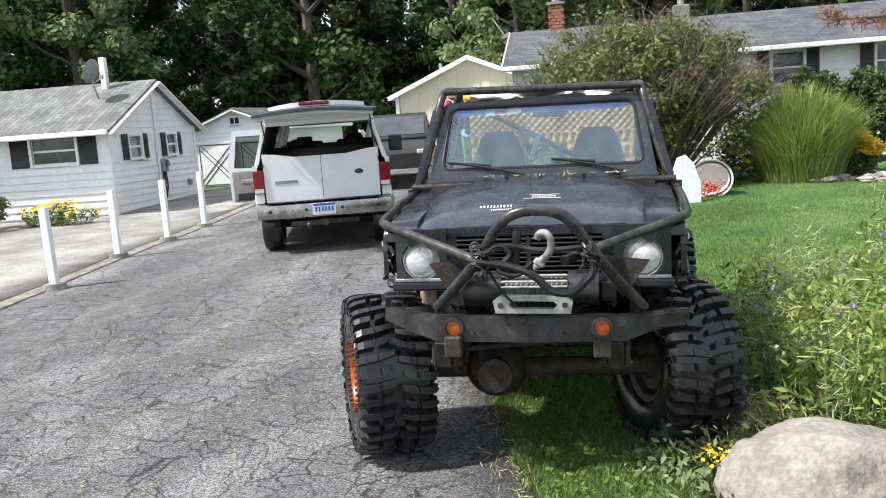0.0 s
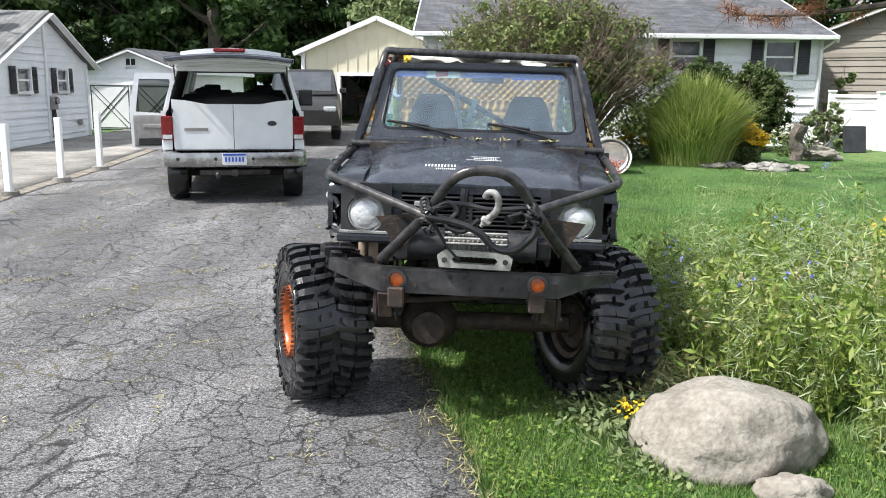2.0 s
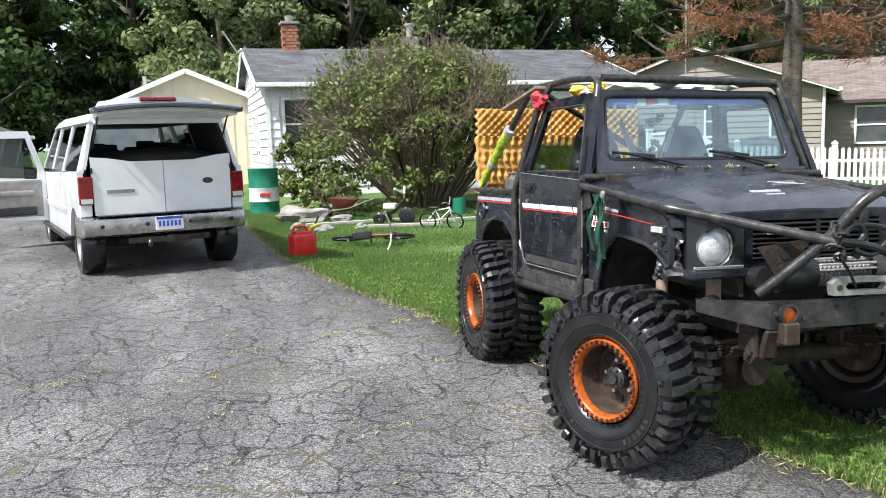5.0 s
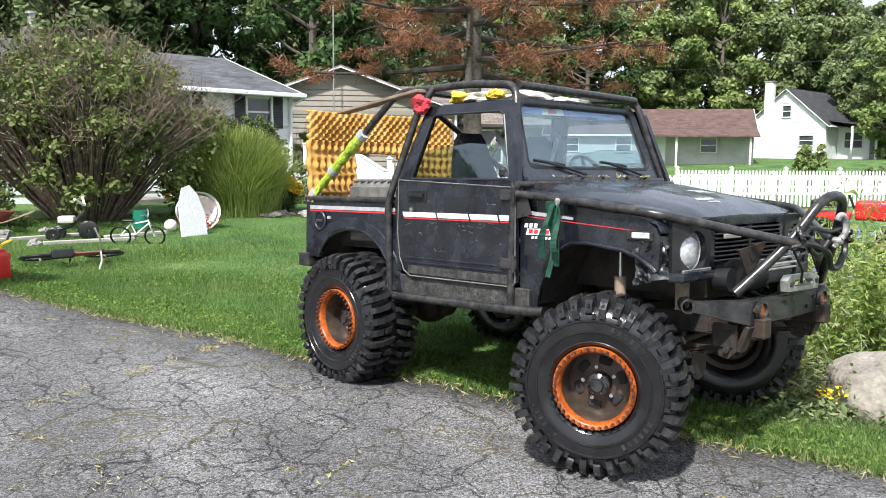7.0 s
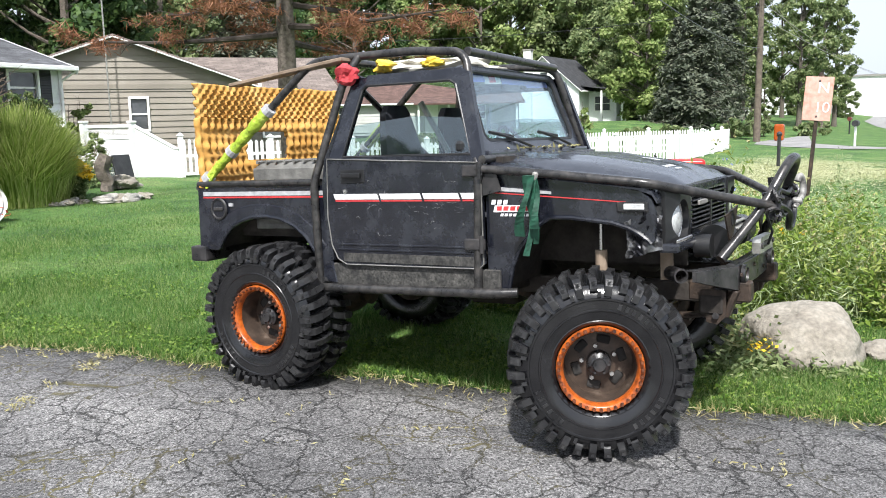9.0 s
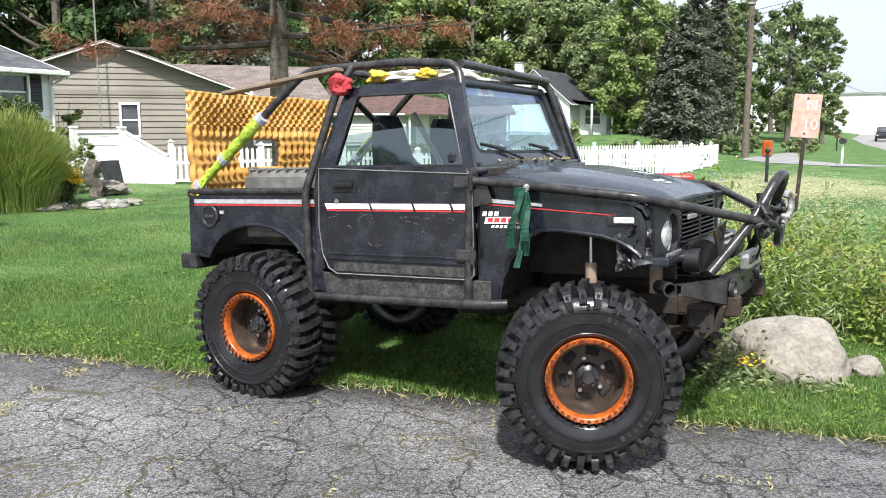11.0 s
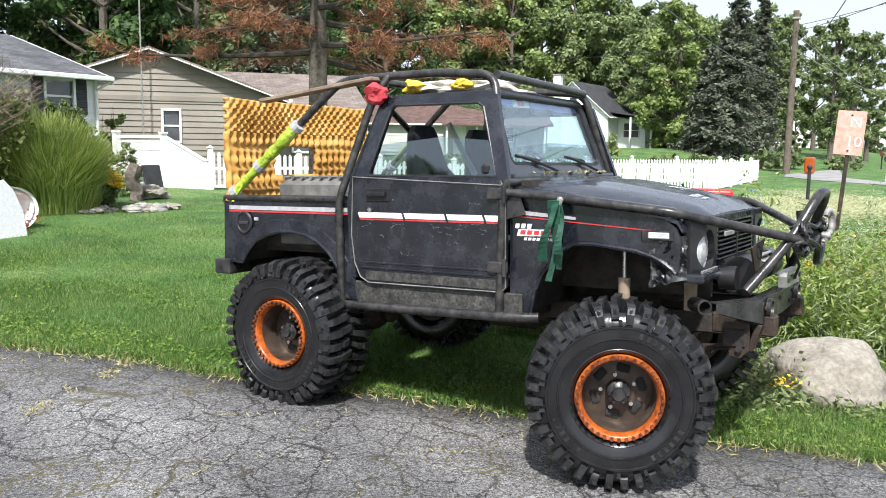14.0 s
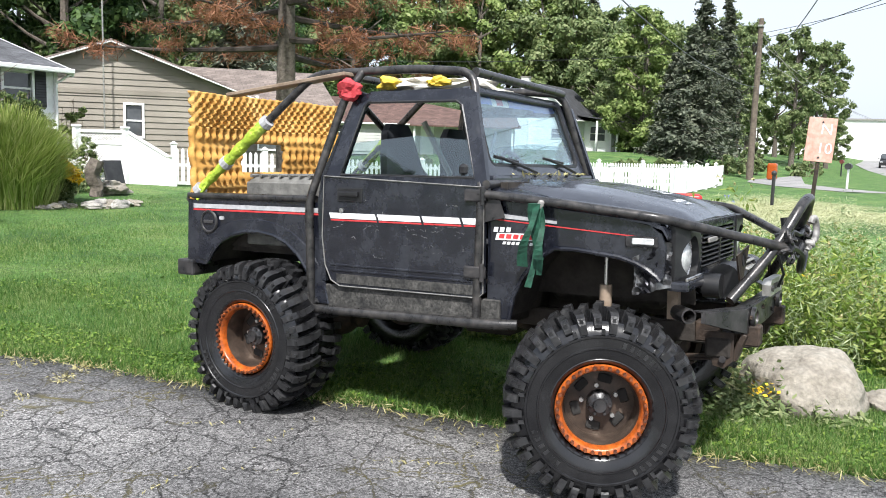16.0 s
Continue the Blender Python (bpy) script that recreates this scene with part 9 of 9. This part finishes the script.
def tub_planter():
    x, y = 1.78, 10.3
    T = thing("bathtub_planter", pose(x, y, g(x, y), 0, 0, -8), "white tipped-up bathtub end used as a planter", "planter")
    prof = [(0.36, 0.0), (0.36, 0.02), (0.33, 0.04), (0.3, 0.3), (0.22, 0.44), (0.001, 0.5), (0.001, 0.46), (0.2, 0.4), (0.26, 0.28), (0.3, 0.02)]
    b = lathe(bmesh.new(), prof, 28, pose(0, 0, 0.3, 0, 0, 90) @ Matrix.Diagonal((1, 1, 0.9, 1)))
    part("basin", b, M_TRIMWHITE, T, "", True)
    rng = np.random.default_rng(8)
    c = rng.normal(0, 1, (160, 3)) * (0.13, 0.1, 0.07) + (0.02, -0.1, 0.14)
    v, f = leaf_quads(rng, c, np.tile((0, 0, 1.0), (160, 1)), 0.035, 0.6, 0.5)
    v[:, 2] = np.maximum(v[:, 2], 0.0)
    tagged(np_mesh("bloom", v, f, M_REDFL, T), kind="stuff")
    bd = slab(bmesh.new(), [(-0.25, 0.0), (0.22, 0.0), (0.25, 0.35), (0.17, 0.66), (0.05, 0.8), (-0.08, 0.76), (-0.2, 0.5)], 1, -0.02, 0.02, 0.006)
    ob = single("board", bd, M_DECALW, "pale rounded board leaning on the tub", "board")
    ob.matrix_world = pose(1.35, 9.5, g(1.35, 9.5), -14, 0, 16)
    bl = single("ball", ball(bmesh.new(), (1.3, 10.3, g(1.3, 10.3) + 0.1), (0.1, 0.1, 0.1), 3), M_TRIMWHITE, "plain white ball in the grass", "ball", smooth=True)
    single("watering_can", cyl(bmesh.new(), (1.05, 10.9, g(1.05, 10.9)), (1.05, 10.9, g(1.05, 10.9) + 0.3), 0.13, 18, 0.11), M_GREENBAR, "small green plastic pot by the bush", "pot")


tub_planter()


def boulders():
    b = rock_mesh(bmesh.new(), (0, 0, 0.12), (0.47, 0.36, 0.27), 3, 5, 0.2, 0.55)
    ob = single("boulder", b, M_ROCK, "large pale rounded boulder at the bed's corner", "boulder", smooth=True)
    ob.matrix_world = pose(1.33, -0.5, -0.03, 0, 0, 20)
    b = rock_mesh(bmesh.new(), (0, 0, 0.04), (0.17, 0.12, 0.09), 9, 4, 0.35, 0.4)
    single("stone", b, M_ROCK, "small pale stone beside the boulder", "stone", smooth=True).matrix_world = pose(1.5, -0.95, -0.02, 0, 0, 10)
    rnd = random.Random(17)
    spots = [(3.25 + 0.115 * k + rnd.uniform(-0.05, 0.05), 11.85 - 0.05 * k + rnd.uniform(-0.1, 0.28) * (0.4 + k / 12)) for k in range(19)]
    for k, (x, y) in enumerate(spots):
        s = rnd.uniform(0.11, 0.22)
        b = rock_mesh(bmesh.new(), (0, 0, s * 0.25), (s, s * rnd.uniform(0.5, 0.8), s * rnd.uniform(0.3, 0.5)), 20 + k, 3, 0.5, 0.5)
        ob = single("stone", b, M_GREYROCK if k % 3 else M_ROCK, "flat grey stone edging the garden bed", "stone", "stones edging the bed")
        ob.matrix_world = pose(x, y, g(x, y), 0, 0, rnd.uniform(0, 180))
    for k, (x, y, s) in enumerate(((-1.75, 10.9, 0.42), (-1.1, 10.6, 0.2), (-1.5, 9.4, 0.16), (-0.9, 9.6, 0.14), (-0.4, 10.9, 0.15), (-1.9, 9.8, 0.18))):
        b = rock_mesh(bmesh.new(), (0, 0, s * 0.2), (s, s * 0.6, s * 0.45), 50 + k, 3, 0.5, 0.4)
        single("stone", b, M_GREYROCK, "grey stone lying at the lawn's edge", "stone", "stones at the lawn's edge").matrix_world = pose(x, y, g(x, y), 0, 0, 20 * k)
    b = bmesh.new()
    tube(b, [(0, 0, 0.0), (0.05, 0, 0.2), (-0.05, 0.03, 0.45), (0.06, 0, 0.72)], 0.13, 9, 0.1, radii=None)
    for v in b.verts:
        v.co += Vector((noise.noise(v.co * 6), noise.noise(v.co * 6 + Vector((5, 0, 0))), 0)) * 0.07
    single("driftwood", b, M_BARK, "grey weathered driftwood stump standing in the bed", "driftwood", smooth=True).matrix_world = pose(5.75, 13.1, g(5.75, 13.1))
    b = rock_mesh(bmesh.new(), (0, 0, 0.12), (0.36, 0.2, 0.17), 77, 4, 0.6, 0.5)
    single("driftwood", b, M_ROCK, "pale gnarled log lying in the bed", "driftwood").matrix_world = pose(6.3, 13.3, g(6.3, 13.3), 0, 0, 20)
    single("slate", bx((7.55, 15.0, g(7.5, 15) + 0.3), (0.5, 0.05, 0.6), turn(-14, 0, 5), 0.008), M_SHUTTER, "dark slate slab leaning by the house", "slate")
    for k, (x, y, ln, a) in enumerate(((-0.9, 10.2, 1.7, 8), (-0.2, 9.5, 1.2, -5), (0.6, 9.9, 1.0, 10))):
        single("plank", bx((x, y, g(x, y) + 0.04), (ln, 0.09, 0.05), turn(0, 0, a), 0.006), M_PALEWOOD, "pale board lying in the grass", "plank", "boards in the grass")


boulders()


def sign_post():
    x, y = 5.95, 0.3
    S = thing("sign", pose(x, y, ground_z(x, y) - 0.03, 3, 4, 0), "faded red and white roadside sign on a rusty post", "sign")
    part("post", bx((0, 0, 1.0), (0.05, 0.04, 2.02), None, 0.006), M_RUST, S)
    pm = pose(0, 0, 1.71, 0, 0, 62)
    p = part("plate", bx((0, 0, 0), (0.012, 0.3, 0.5), None, 0.004), M_SIGN, S)
    p.matrix_basis = pose(-0.035, 0.0, 1.71, 0, 0, 12)
    for text, z, s, mm in (("N", 0.12, 0.17, M_DECALW), ("10", -0.1, 0.17, M_DECALW)):
        c = bpy.data.curves.new("lettering", "FONT")
        c.body, c.size, c.align_x, c.align_y, c.extrude = text, s, "CENTER", "CENTER", 0.002
        c.materials.append(mm)
        o = new("lettering", c)
        o.parent = p
        o.matrix_basis = pose(-0.009, -0.05, z, 90, 0, -90)
    for z in (0.2, -0.2):
        part("bolt", cyl(bmesh.new(), (-0.006, 0, z), (-0.014, 0, z), 0.012, 6), M_STEEL, p)


sign_post()


def power_line():
    x, y = 43.2, 9.2
    P = thing("utility_pole", pose(x, y, 0), "tall brown wooden utility pole with wires", "utility pole")
    part("pole", tube(bmesh.new(), [(0, 0, 0), (0.1, 0, 8.6)], 0.2, 12, radii=[0.19, 0.13]), M_POLE, P, "", True)
    part("insulator", bx((0.05, 0, 8.2), (0.3, 0.3, 0.12), None, 0.03), M_ALU, P)
    for k, (z0, e) in enumerate(((7.8, (2.0, -24.0, 12.5)), (7.5, (-6.0, -18.0, 11.0)), (6.0, (-10.0, -6.0, 9.0)), (5.0, (-12.0, 3.0, 8.0)), (7.2, (8.0, 38.0, 6.3)))):
        a, b = Vector((0, 0, z0)), Vector((e[0] - x, e[1] - y, e[2]))
        pts = [a.lerp(b, t) - Vector((0, 0, 1.6 * 4 * t * (1 - t))) for t in (i / 16 for i in range(17))]
        part("wire", tube(bmesh.new(), pts, 0.016, 4), M_BLACKPL, P)
    for k, (dz, e) in enumerate(((7.9, (160, 20, 8.0)), (7.4, (160, 14, 7.4)), (6.6, (160, 10, 6.6)))):
        a, b = Vector((0, 0, dz)), Vector((e[0] - x, e[1] - y, e[2]))
        pts = [a.lerp(b, t) - Vector((0, 0, 1.0 * 4 * t * (1 - t))) for t in (i / 12 for i in range(13))]
        part("wire", tube(bmesh.new(), pts, 0.02, 4), M_GREYPL, P)
    single("fire_hydrant", bx((44.5, 8.3, 0.5), (0.5, 0.5, 0.9), None, 0.12, 3), M_AMBER, "orange-red hydrant by the pole", "hydrant")
    for k, (mx, my, lab) in enumerate(((37.0, 3.6, "dark mailbox on a white post"), (21.0, 3.6, "short dark garden post"), (60, 6.8, "red mailbox on a post"))):
        M = thing("mailbox" if k != 1 else "garden_post", pose(mx, my, 0), lab, "mailbox" if k != 1 else "post")
        part("post", cyl(bmesh.new(), (0, 0, 0), (0, 0, 0.95), 0.05, 10), M_TRIMWHITE if k == 0 else M_SHUTTER, M)
        b = bmesh.new()
        lathe(b, [(0.001, -0.28), (0.14, -0.28), (0.14, 0.28), (0.001, 0.28)], 16, pose(0, 0, 1.03))
        part("box" if k != 1 else "cap", b if k != 1 else ball(bmesh.new(), (0, 0, 0.97), (0.08, 0.08, 0.08)), M_MAROON if k == 2 else M_SHUTTER, M)


power_line()


def tractor():
    T = thing("lawn_tractor", pose(9.2, 3.2, ground_z(9.2, 3.2), 0, 0, -70), "red lawn tractor parked beyond the flower bed", "lawn tractor")
    part("hood", bx((0.45, 0, 0.62), (0.7, 0.46, 0.3), None, 0.06, 3), M_REDPL, T, "", True)
    part("fender", bx((-0.3, 0, 0.52), (0.7, 0.8, 0.12), None, 0.04, 2), M_REDPL, T, "", True)
    part("seat", bx((-0.35, 0, 0.72), (0.36, 0.4, 0.1), None, 0.04, 2), M_BLACKPL, T)
    part("steering", tube(bmesh.new(), [(0.1, 0, 0.6), (0.0, 0, 0.85)], 0.02, 6), M_BLACKPL, T)
    for x, r in ((0.6, 0.19), (-0.35, 0.26)):
        for s in (-1, 1):
            part("wheel", lathe(bmesh.new(), [(0.03, -0.09), (r * 0.85, -0.1), (r, -0.06), (r, 0.06), (r * 0.85, 0.1), (0.03, 0.09)], 22, pose(x, s * 0.36, r, 0, 0, 90)), M_RUBBER, T, "", True)


tractor()

# ---- grass, weeds and flowers ----
def lawn_blades():
    """Separate blades on the near lawn, thickest by the drive's edge."""
    rng = np.random.default_rng(201)
    n = 620000
    y = rng.uniform(-5.5, 13.0, n)
    ex = np.array([edge_x(v) for v in np.linspace(-6, 13.5, 400)])
    e = np.interp(y, np.linspace(-6, 13.5, 400), ex)
    x = e + 0.0 + rng.exponential(2.6, n) + rng.normal(0, 0.03, n)
    keep = x < 12
    x, y, e = x[keep], y[keep], e[keep]
    n = len(x)
    z = np.array([ground_z(a, b) for a, b in zip(x, y)])
    h = rng.uniform(0.012, 0.042, n) * (1 + 0.5 * np.exp(-((x - e) / 0.15) ** 2))
    under = (np.abs(x - 0.75) < 0.45) & (np.abs(y - 0.0) < 0.9) | (np.abs(x - 0.7) < 0.4) & (np.abs(y - 2.05) < 0.7)
    h = np.where(under, h * 1.5, h)
    a = rng.uniform(0, math.tau, n)
    lean = h * rng.uniform(0.2, 1.4, n)
    w = rng.uniform(0.0018, 0.005, n)
    dx, dy = np.cos(a), np.sin(a)
    b = rng.uniform(0, math.tau, n)
    p0 = np.stack([x - dy * w, y + dx * w, z - 0.01], 1)
    p1 = np.stack([x + dy * w, y - dx * w, z - 0.01], 1)
    p2 = np.stack([x + np.cos(b) * lean, y + np.sin(b) * lean, z + h + 0.015], 1)
    v = np.stack([p0, p1, p2], 1).reshape(-1, 3)
    f = np.arange(3 * n).reshape(-1, 3)
    tagged(np_mesh("grass", v, f, M_BLADE), "short green lawn grass beside the drive", "grass", kind="stuff")
    # clover and plantain among the blades
    n = 60000
    y = rng.uniform(-5.0, 9.0, n)
    e = np.interp(y, np.linspace(-6, 13.5, 400), ex)
    x = e + 0.03 + rng.exponential(1.1, n)
    patch = np.array([noise.noise((p * 1.4, q * 1.4, 3.0)) for p, q in zip(x, y)]) + 0.5 * np.exp(-(x - e) / 0.4)
    x, y = x[patch > 0.08], y[patch > 0.08]
    n = len(x)
    z = np.array([ground_z(p, q) for p, q in zip(x, y)])
    v, f = leaf_quads(rng, np.stack([x, y, z + rng.uniform(0.01, 0.04, n)], 1), np.tile((0, 0, 1.0), (n, 1)), 0.014, 0.62, 0.45)
    tagged(np_mesh("clover", v, f, M_CLOVER), "patches of clover and low weeds in the lawn", "clover", kind="stuff")
    # dry yellow fringe where the lawn meets the asphalt, and tufts in the cracks
    n = 4500
    y = rng.uniform(-4, 12, n)
    e = np.interp(y, np.linspace(-6, 13.5, 400), ex)
    x = e + rng.normal(-0.02, 0.07, n)
    z = np.array([ground_z(p, q) for p, q in zip(x, y)])
    c = np.stack([x, y, z + rng.uniform(0.005, 0.03, n)], 1)
    v, f = leaf_quads(rng, c, np.tile((0, 0, 1.0), (n, 1)), 0.03, 0.1, 0.6)
    tagged(np_mesh("dry_grass", v, f, M_STRAW), "dry yellowed grass along the asphalt's edge", "dry grass", kind="stuff")
    cs = []
    for k in range(150):
        py = rng.uniform(-3, 11)
        px = kerb_x(py) + 0.4 + rng.uniform(0, 1) * (edge_x(py) - kerb_x(py) - 0.4)
        m = int(rng.integers(6, 26))
        ang = rng.choice((0.3, 1.5, 2.2)) + rng.normal(0, 0.2)
        t = rng.normal(0, 0.12, m)
        cs.append(np.stack([px + t * math.cos(ang) + rng.normal(0, 0.01, m), py + t * math.sin(ang) + rng.normal(0, 0.01, m), np.full(m, ground_z(px, py) + 0.012)], 1))
    for a, b in (((-4.5, 1.95), (-2.2, 2.87)), ((-2.2, 2.87), (-1.1, 3.4))):
        m = 500
        t = rng.uniform(0, 1, m)
        w = np.clip(rng.normal(0, 0.05, m), -0.15, 0.15)
        px, py = a[0] + (b[0] - a[0]) * t, a[1] + (b[1] - a[1]) * t + w
        on = np.sin(t * 23 + a[0]) + np.sin(t * 9) > 0.1
        cs.append(np.stack([px, py, np.array([ground_z(p, q) for p, q in zip(px, py)]) + 0.012], 1)[on])
    c = np.concatenate(cs)
    v, f = leaf_quads(rng, c, np.tile((0, 0, 1.0), (len(c), 1)), 0.016, 0.25, 0.5)
    tagged(np_mesh("crack_weeds", v, f, M_STRAW), "thin dry weeds growing in the asphalt cracks", "weeds", kind="stuff")


lawn_blades()


def weed_bed():
    """The overgrown wildflower bed beside the boulder: stems with leaves, blue and yellow heads, dry stalks."""
    rng = np.random.default_rng(301)
    rnd = random.Random(301)
    n = 1500
    stems_v, stems_f, leaf_c, leaf_n, pale_c, pale_n, blue, gold, dry = [], [], [], [], [], [], [], [], []
    for k in range(n):
        x = rnd.uniform(1.25, 4.4)
        y = rnd.uniform(-1.6, 2.4)
        lim = 1.12 + 0.55 * max(0.0, (0.35 - y)) * 0.6
        if x < lim + (0.55 if y < -0.1 else 0.0) + rnd.uniform(0, 0.2):
            continue
        h = rnd.uniform(0.34, 0.92) * (0.75 + 0.25 * smooth01(x, 1.2, 2.2))
        if y < -0.6:
            h *= 0.8
        if rnd.random() < 0.03:
            h *= 1.5
        lx, ly = rnd.gauss(0, 0.12), rnd.gauss(0, 0.12)
        base, tip = np.array([x, y, 0.0]), np.array([x + lx, y + ly, h])
        kind = rnd.random()
        if y > 0.4 and x < 2.6:
            kind *= 0.55
        m = int(30 + 75 * h)
        u = rng.uniform(0.05, 0.95, m)[:, None]
        c = base * (1 - u) + tip * u + rng.normal(0, 0.045, (m, 3))
        c[:, 2] = np.abs(c[:, 2])
        nn = rng.normal(0, 0.5, (m, 3)) + (0, 0, 0.8)
        if kind < 0.36:
            pale_c.append(c)
            pale_n.append(nn)
        else:
            leaf_c.append(c)
            leaf_n.append(nn)
        for j in range(3):
            off = rng.normal(0, 0.05, 3)
            t2 = tip + off * (1, 1, 0.8)
            w = 0.003
            i = len(stems_v)
            stems_v += [base + (-w, 0, 0), base + (w, 0, 0), t2]
            stems_f.append((i, i + 1, i + 2))
            if kind < 0.035 and y > 0.1:
                blue.append(t2)
            elif kind > 0.975:
                gold.append(t2)
            elif kind > 0.66:
                dry.append(t2)
    T = thing("wildflower_bed", None, "overgrown bed of weeds and wildflowers beside the boulder", "flower bed")
    v, f = leaf_quads(rng, np.concatenate(leaf_c), np.concatenate(leaf_n), 0.034, 0.3, 0.8)
    tagged(np_mesh("green_leaf", v, f, M_WEED, T), kind="stuff")
    v, f = leaf_quads(rng, np.concatenate(pale_c), np.concatenate(pale_n), 0.042, 0.1, 0.5)
    tagged(np_mesh("pale_leaf", v, f, M_PALELEAF, T), kind="stuff")
    tagged(np_mesh("stalk", np.array(stems_v), np.array(stems_f), M_REED, T), kind="stuff")
    for pts, size, mm, nm in ((blue, 0.011, M_BLUEFL, "blue_bloom"), (gold, 0.02, M_GOLD, "yellow_bloom"), (dry, 0.012, M_STRAW, "seed_head")):
        p = np.repeat(np.array(pts), 6, 0) + rng.normal(0, size * 0.6, (len(pts) * 6, 3))
        v, f = leaf_quads(rng, p, rng.normal(0, 1, (len(p), 3)), size, 0.55, 0.3)
        tagged(np_mesh(nm, v, f, mm, T), kind="stuff")


M_PALELEAF = leafy("grey_green_leaf", (0.18, 0.25, 0.11), (0.3, 0.37, 0.18), (0.44, 0.48, 0.28), 2, 0.3)
weed_bed()


def tall_weed(x, y, h, seed):
    """A single tall pale stalk with narrow leaves."""
    rng = np.random.default_rng(seed)
    T = thing("tall_weed", pose(x, y, ground_z(x, y)), "tall pale grey-green weed stalk", "weed")
    part("stalk", tube(bmesh.new(), [(0, 0, 0), (0.03, 0, h * 0.5), (0.0, 0.04, h)], 0.006, 5, radii=[0.007, 0.005, 0.002]), M_REED, T)
    m = 70
    u = rng.uniform(0.25, 1, m)
    c = np.stack([rng.normal(0, 0.035, m), rng.normal(0, 0.035, m), u * h], 1)
    v, f = leaf_quads(rng, c, rng.normal(0, 1, (m, 3)), 0.04, 0.16, 0.4)
    np_mesh("leaves", v, f, M_PALELEAF, T)


for k, (x, y, h) in enumerate(((2.25, 0.55, 1.15), (2.45, 0.4, 1.05), (2.0, 0.85, 0.95), (3.0, 0.2, 0.95))):
    tall_weed(x, y, h, 400 + k)


def low_weed(name, c, r, h, n, seed, label, flower=None):
    rng = np.random.default_rng(seed)
    x, y = c
    T = thing(name, pose(x, y, ground_z(x, y)), label, "weed")
    p = rng.normal(0, 1, (n, 3)) * (r * 0.5, r * 0.5, h * 0.3)
    p[:, 2] = np.abs(p[:, 2]) + 0.01
    v, f = leaf_quads(rng, p, np.tile((0, 0, 1.0), (n, 1)), 0.026, 0.42, 0.7)
    v[:, 2] = np.maximum(v[:, 2], -0.01)
    np_mesh("leaves", v, f, M_LEAFMID, T)
    if flower:
        q = rng.normal(0, 1, (40, 3)) * (0.05, 0.05, 0.025) + (0, -0.04, h * 0.55)
        v, f = leaf_quads(rng, q, np.tile((0, -0.5, 1.0), (40, 1)), 0.016, 0.6, 0.4)
        tagged(np_mesh("bloom", v, f, flower, T), kind="stuff")


low_weed("weed_clump", (0.88, -0.3), 0.34, 0.27, 1000, 411, "low weeds with orange-yellow blooms by the tyre", M_GOLD)
low_weed("weed_clump", (0.66, -0.12), 0.2, 0.14, 420, 412, "low green weeds under the bumper")
low_weed("weed_clump", (1.18, -0.08), 0.36, 0.34, 1300, 413, "leafy weeds pressed against the tyre")
low_weed("weed_clump", (0.95, -0.72), 0.24, 0.1, 420, 414, "low clover beside the boulder")


def trampled_straw():
    rng = np.random.default_rng(77)
    n = 1500
    p = np.stack([1.15 + rng.normal(0, 0.2, n), 0.12 + rng.normal(0, 0.16, n), np.abs(rng.normal(0.08, 0.07, n))], 1)
    v, f = leaf_quads(rng, p, np.tile((0, -0.3, 1.0), (n, 1)), 0.075, 0.04, 0.6)
    v[:, 2] = np.maximum(v[:, 2], 0.0)
    tagged(np_mesh("dry_grass", v, f, M_STRAW), "flattened dry stalks beside the tyre and boulder", "dry grass", kind="stuff")


trampled_straw()
